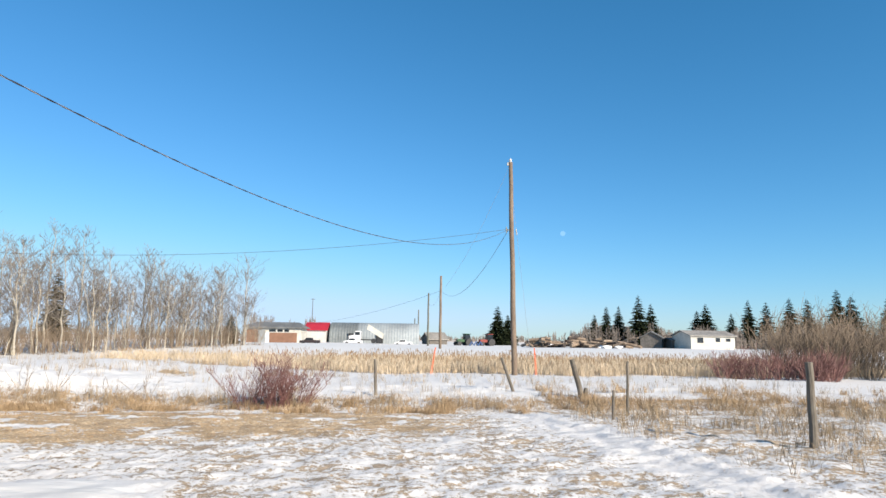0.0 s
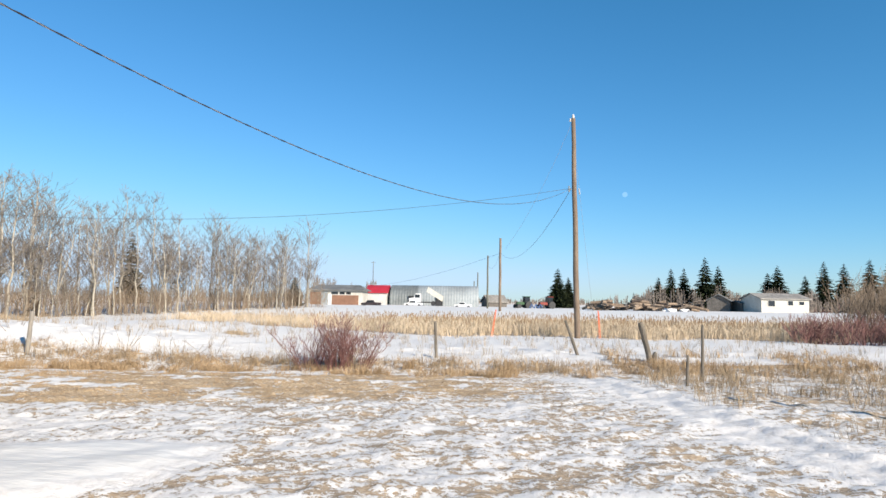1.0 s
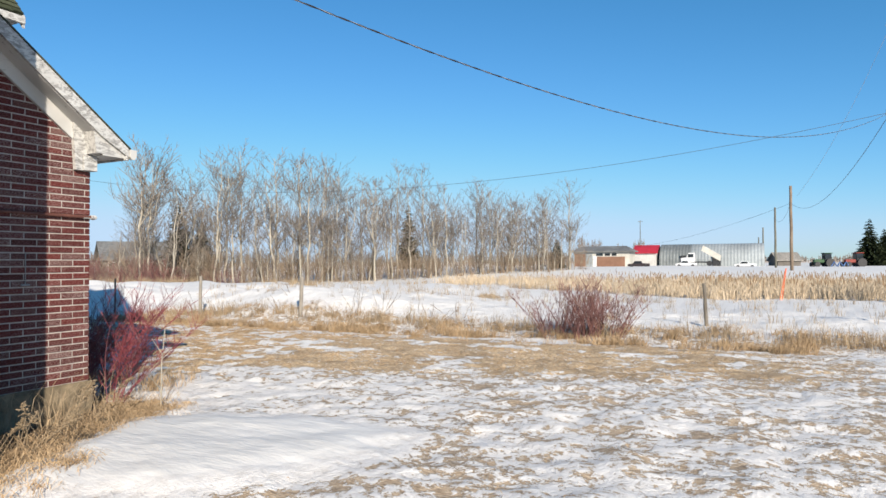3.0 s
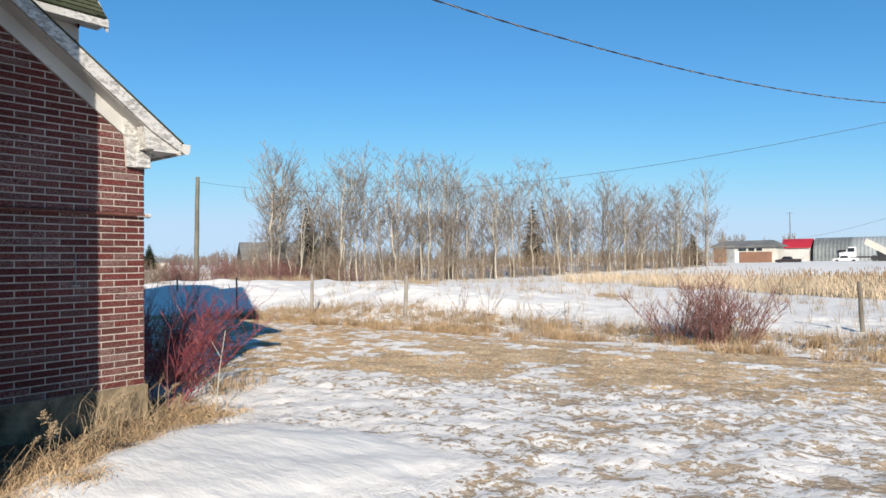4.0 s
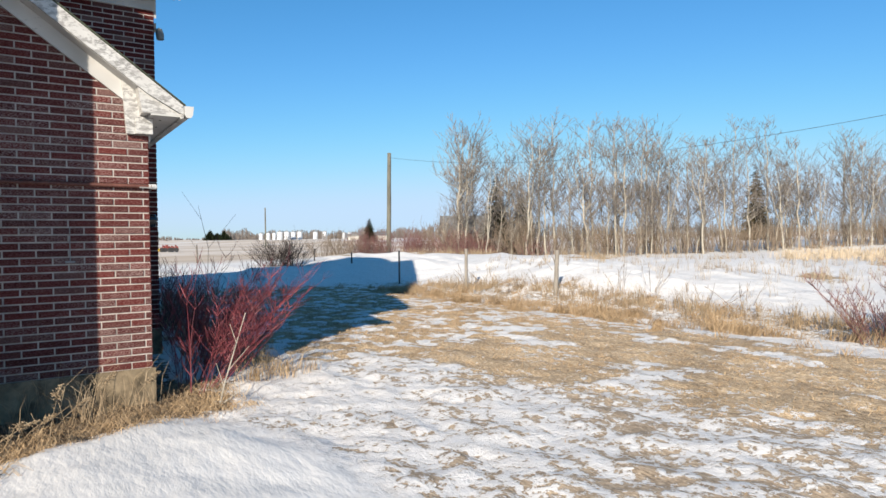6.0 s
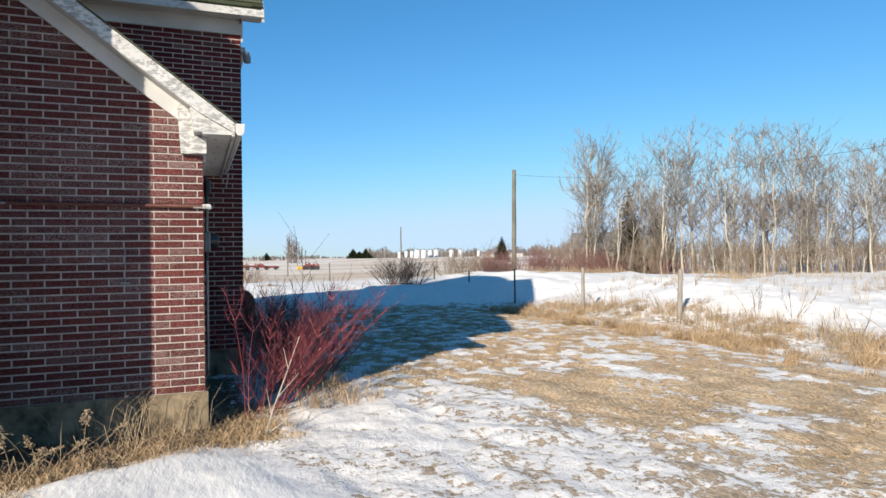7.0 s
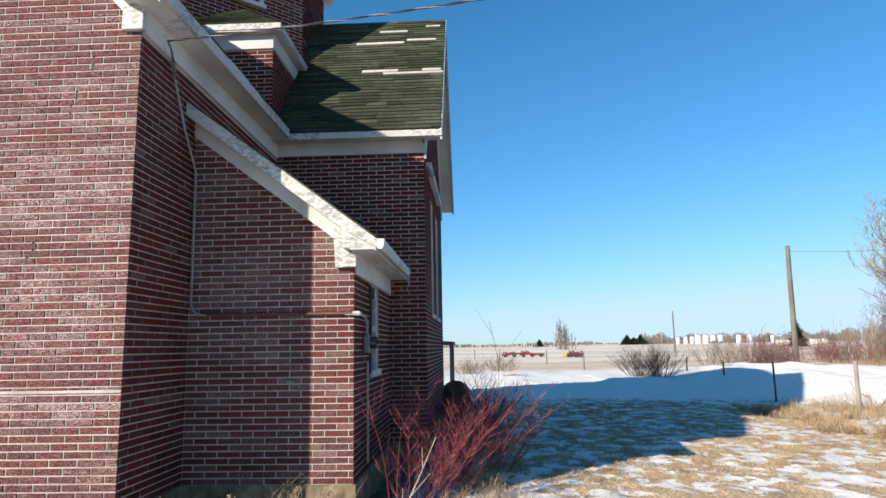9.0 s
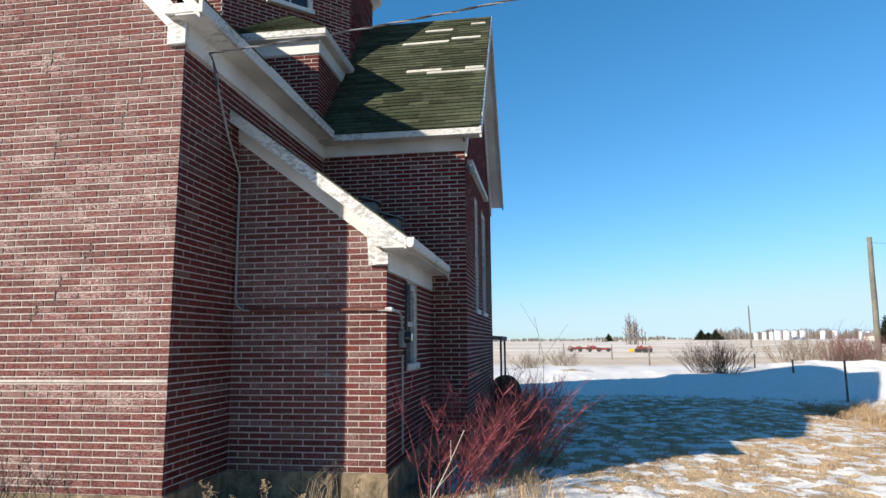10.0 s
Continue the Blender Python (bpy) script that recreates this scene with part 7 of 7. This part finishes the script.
def machine(az0, az1, dist, label, material, seed, hi):
    rng = random.Random(seed)
    x, y, z = ground_at((az0 + az1) / 2, dist)
    th = thing("field_machine", label, "machine", (x, y, z), "field machines", turn=(az0 + az1) / 2)
    ln = dist * radians(abs(az1 - az0)) / 2
    bm = bmesh.new()
    tube(bm, [(-ln, 0, 0.45), (-ln * 0.3, 0, 0.6), (ln, 0, 0.4)], 0.14, 8)
    part("beam", bm, material, th)
    for k in range(9):
        u = -ln + 2 * ln * (k + rng.random()) / 9
        bm = bmesh.new()
        half, top = ln * rng.uniform(0.08, 0.2), hi * rng.uniform(0.35, 0.95)
        tube(bm, [(u - half, -0.6, 0.25), (u - half * 0.5, -0.5, top), (u + half * 0.6, -0.4, top * rng.uniform(0.7, 1.0)), (u + half, -0.6, 0.3)], 0.10, 6)
        part("folded_frame", bm, material, th)
        bm = bmesh.new()
        tube(bm, [(u - half, 0.3, 0.35), (u + half, 0.5, top * 0.8)], 0.08, 6)
        part("brace", bm, M_RUST if k % 3 == 0 else material, th)
        if k % 2 == 0:
            bm = bmesh.new()
            wheel(bm, u, -0.6, 0.3, 0.3, 0.2)
            part("wheel", bm, M_BLACK, th)
    return th


machine(84.2, 87.6, 100, "long rust-red folded field machine in snow", M_REDPAINT, 1, 1.05)
yel = machine(81.0, 82.3, 92, "rust-red implement with yellow parts", M_REDPAINT, 2, 1.2)
bm = bmesh.new()
box(bm, -1.9, -0.7, -0.5, 0.4, 0.1, 0.5, 0.08)
part("hopper", bm, M_YELLOW, yel, "yellow hopper")

# pale day moon
bm = bmesh.new()
bmesh.ops.create_circle(bm, cap_ends=True, radius=15.0, segments=28)
mm, mnt, mn, ml, mb = mat_new("day_moon")
tr_, em_, ad_ = mn.new("ShaderNodeBsdfTransparent"), mn.new("ShaderNodeEmission"), mn.new("ShaderNodeAddShader")
em_.inputs[0].default_value, em_.inputs[1].default_value = (1.0, 1.0, 1.0, 1), 0.09
ml.new(tr_.outputs[0], ad_.inputs[0])
ml.new(em_.outputs[0], ad_.inputs[1])
ml.new(ad_.outputs[0], mn["Material Output"].inputs[0])
moon = part("moon", bm, mm)
x, y = spot(-12.4, 3900)
moon.matrix_basis = look((x, y, 1.8 + 3900 * math.tan(radians(9.38))), (0, 0, 1.8))
tagged(moon, "pale daytime moon in the blue sky", "moon", kind="structure")


# ---- brickwork: separate bricks near the path, joined ones elsewhere ----
def brick_mesh(length, axis_x):
    """One brick: face towards +x (length along y) or +y (length along x)."""
    bm = bmesh.new()
    hl, hh, dp, ch = length / 2, (COURSE - 0.0135) / 2, 0.007, 0.0025
    out = [(-hl + ch, -hh + ch), (hl - ch, -hh + ch), (hl - ch, hh - ch), (-hl + ch, hh - ch)]
    back = [(-hl, -hh), (hl, -hh), (hl, hh), (-hl, hh)]

    def at3(u, v, w):
        return (w, u, v) if axis_x else (u, w, v)
    a = [bm.verts.new(at3(u, v, dp)) for u, v in out]
    m = [bm.verts.new(at3(u, v, dp - ch)) for u, v in back]
    b = [bm.verts.new(at3(u, v, -0.004)) for u, v in back]
    bm.faces.new(a)
    for p, q in ((a, m), (m, b)):
        for i in range(4):
            j = (i + 1) % 4
            bm.faces.new((p[i], q[i], q[j], p[j]))
    return mesh_of("brick", bm, M_BRICK_OB)


def layout(u_of, z0, z1, holes=(), phase=0.0):
    """Bricks in running bond: (middle, length, height of centre) for spans given by u_of(z)."""
    k = 0
    z = z0
    while z + COURSE <= z1 + 1e-6:
        zc = z + COURSE / 2
        u0, u1 = u_of(zc)
        spans = [(u0, u1)] if u1 > u0 else []
        for h0, h1, hz0, hz1 in holes:
            if hz0 < zc < hz1:
                spans = [s for a, b in spans for s in ((a, min(b, h0)), (max(a, h1), b)) if s[1] - s[0] > 0.03]
        start = math.floor((u0 - 1) / LEN) * LEN + (LEN / 2 if k % 2 else 0) + phase
        for a, b in spans:
            u = start + math.floor((a - start) / LEN) * LEN
            while u < b:
                lo_, hi_ = max(u + 0.007, a), min(u + LEN - 0.007, b)
                if hi_ - lo_ > 0.025:
                    yield (lo_ + hi_) / 2, round(hi_ - lo_, 3), zc
                u += LEN
        z += COURSE
        k += 1


SHARED = {}


def lay(wall_ob, plane, axis_x, bricks, near=None, limit=300, sign=1):
    st = Sticks()
    rng = random.Random(wall_ob.name)
    count = 0
    for u, ln, z in bricks:
        jut = rng.uniform(-0.0015, 0.002)
        if near and count < limit and near(u, z):
            key = (round(ln, 2), axis_x)
            if key not in SHARED:
                SHARED[key] = brick_mesh(key[0], axis_x)
            ob = new("brick", SHARED[key])
            ob.parent = wall_ob
            ob.location = (plane + jut, u, z) if axis_x else (u, plane + jut, z)
            count += 1
            continue
        hl, hh, dp = ln / 2, (COURSE - 0.0135) / 2, (0.007 + jut) * sign
        base = len(st.v)
        for dd, inset in ((dp, 0.002), (-0.004 * sign, 0.0)):
            for su, sv in ((-1, -1), (1, -1), (1, 1), (-1, 1)):
                uu, zz = u + su * (hl - inset), z + sv * (hh - inset)
                st.v.append((plane + dd, uu, zz) if axis_x else (uu, plane + dd, zz))
        order = (0, 1, 2, 3)
        flip = axis_x == (sign > 0)
        front = order if flip else order[::-1]
        st.f.append(tuple(base + i for i in front))
        for i in range(4):
            j = (i + 1) % 4
            q = (base + i, base + 4 + i, base + 4 + j, base + j)
            st.f.append(q if flip else q[::-1])
    ob = sticks_part("bricks", st, M_BRICK, wall_ob)
    tagged(ob, kind="stuff")


def const(a, b):
    return lambda z: (a, b)


def lean_span(z):
    return NY + 0.012, min(LY + 0.007, 3.99 + (4.60 - 0.22 - z) / LEAN_SLOPE)


def front_span(z):
    if z < 5.2:
        return NS, NY + 0.007
    half = (NAVE_RIDGE_Z - 0.25 - z) / NAVE_SLOPE
    return RIDGE_Y - half, RIDGE_Y + half


def gable_span(z):
    if z < 5.1:
        return TB, TX + 0.007
    half = (T_RIDGE_Z - 0.3 - z) / T_SLOPE
    return T_RIDGE_X - half, T_RIDGE_X + half


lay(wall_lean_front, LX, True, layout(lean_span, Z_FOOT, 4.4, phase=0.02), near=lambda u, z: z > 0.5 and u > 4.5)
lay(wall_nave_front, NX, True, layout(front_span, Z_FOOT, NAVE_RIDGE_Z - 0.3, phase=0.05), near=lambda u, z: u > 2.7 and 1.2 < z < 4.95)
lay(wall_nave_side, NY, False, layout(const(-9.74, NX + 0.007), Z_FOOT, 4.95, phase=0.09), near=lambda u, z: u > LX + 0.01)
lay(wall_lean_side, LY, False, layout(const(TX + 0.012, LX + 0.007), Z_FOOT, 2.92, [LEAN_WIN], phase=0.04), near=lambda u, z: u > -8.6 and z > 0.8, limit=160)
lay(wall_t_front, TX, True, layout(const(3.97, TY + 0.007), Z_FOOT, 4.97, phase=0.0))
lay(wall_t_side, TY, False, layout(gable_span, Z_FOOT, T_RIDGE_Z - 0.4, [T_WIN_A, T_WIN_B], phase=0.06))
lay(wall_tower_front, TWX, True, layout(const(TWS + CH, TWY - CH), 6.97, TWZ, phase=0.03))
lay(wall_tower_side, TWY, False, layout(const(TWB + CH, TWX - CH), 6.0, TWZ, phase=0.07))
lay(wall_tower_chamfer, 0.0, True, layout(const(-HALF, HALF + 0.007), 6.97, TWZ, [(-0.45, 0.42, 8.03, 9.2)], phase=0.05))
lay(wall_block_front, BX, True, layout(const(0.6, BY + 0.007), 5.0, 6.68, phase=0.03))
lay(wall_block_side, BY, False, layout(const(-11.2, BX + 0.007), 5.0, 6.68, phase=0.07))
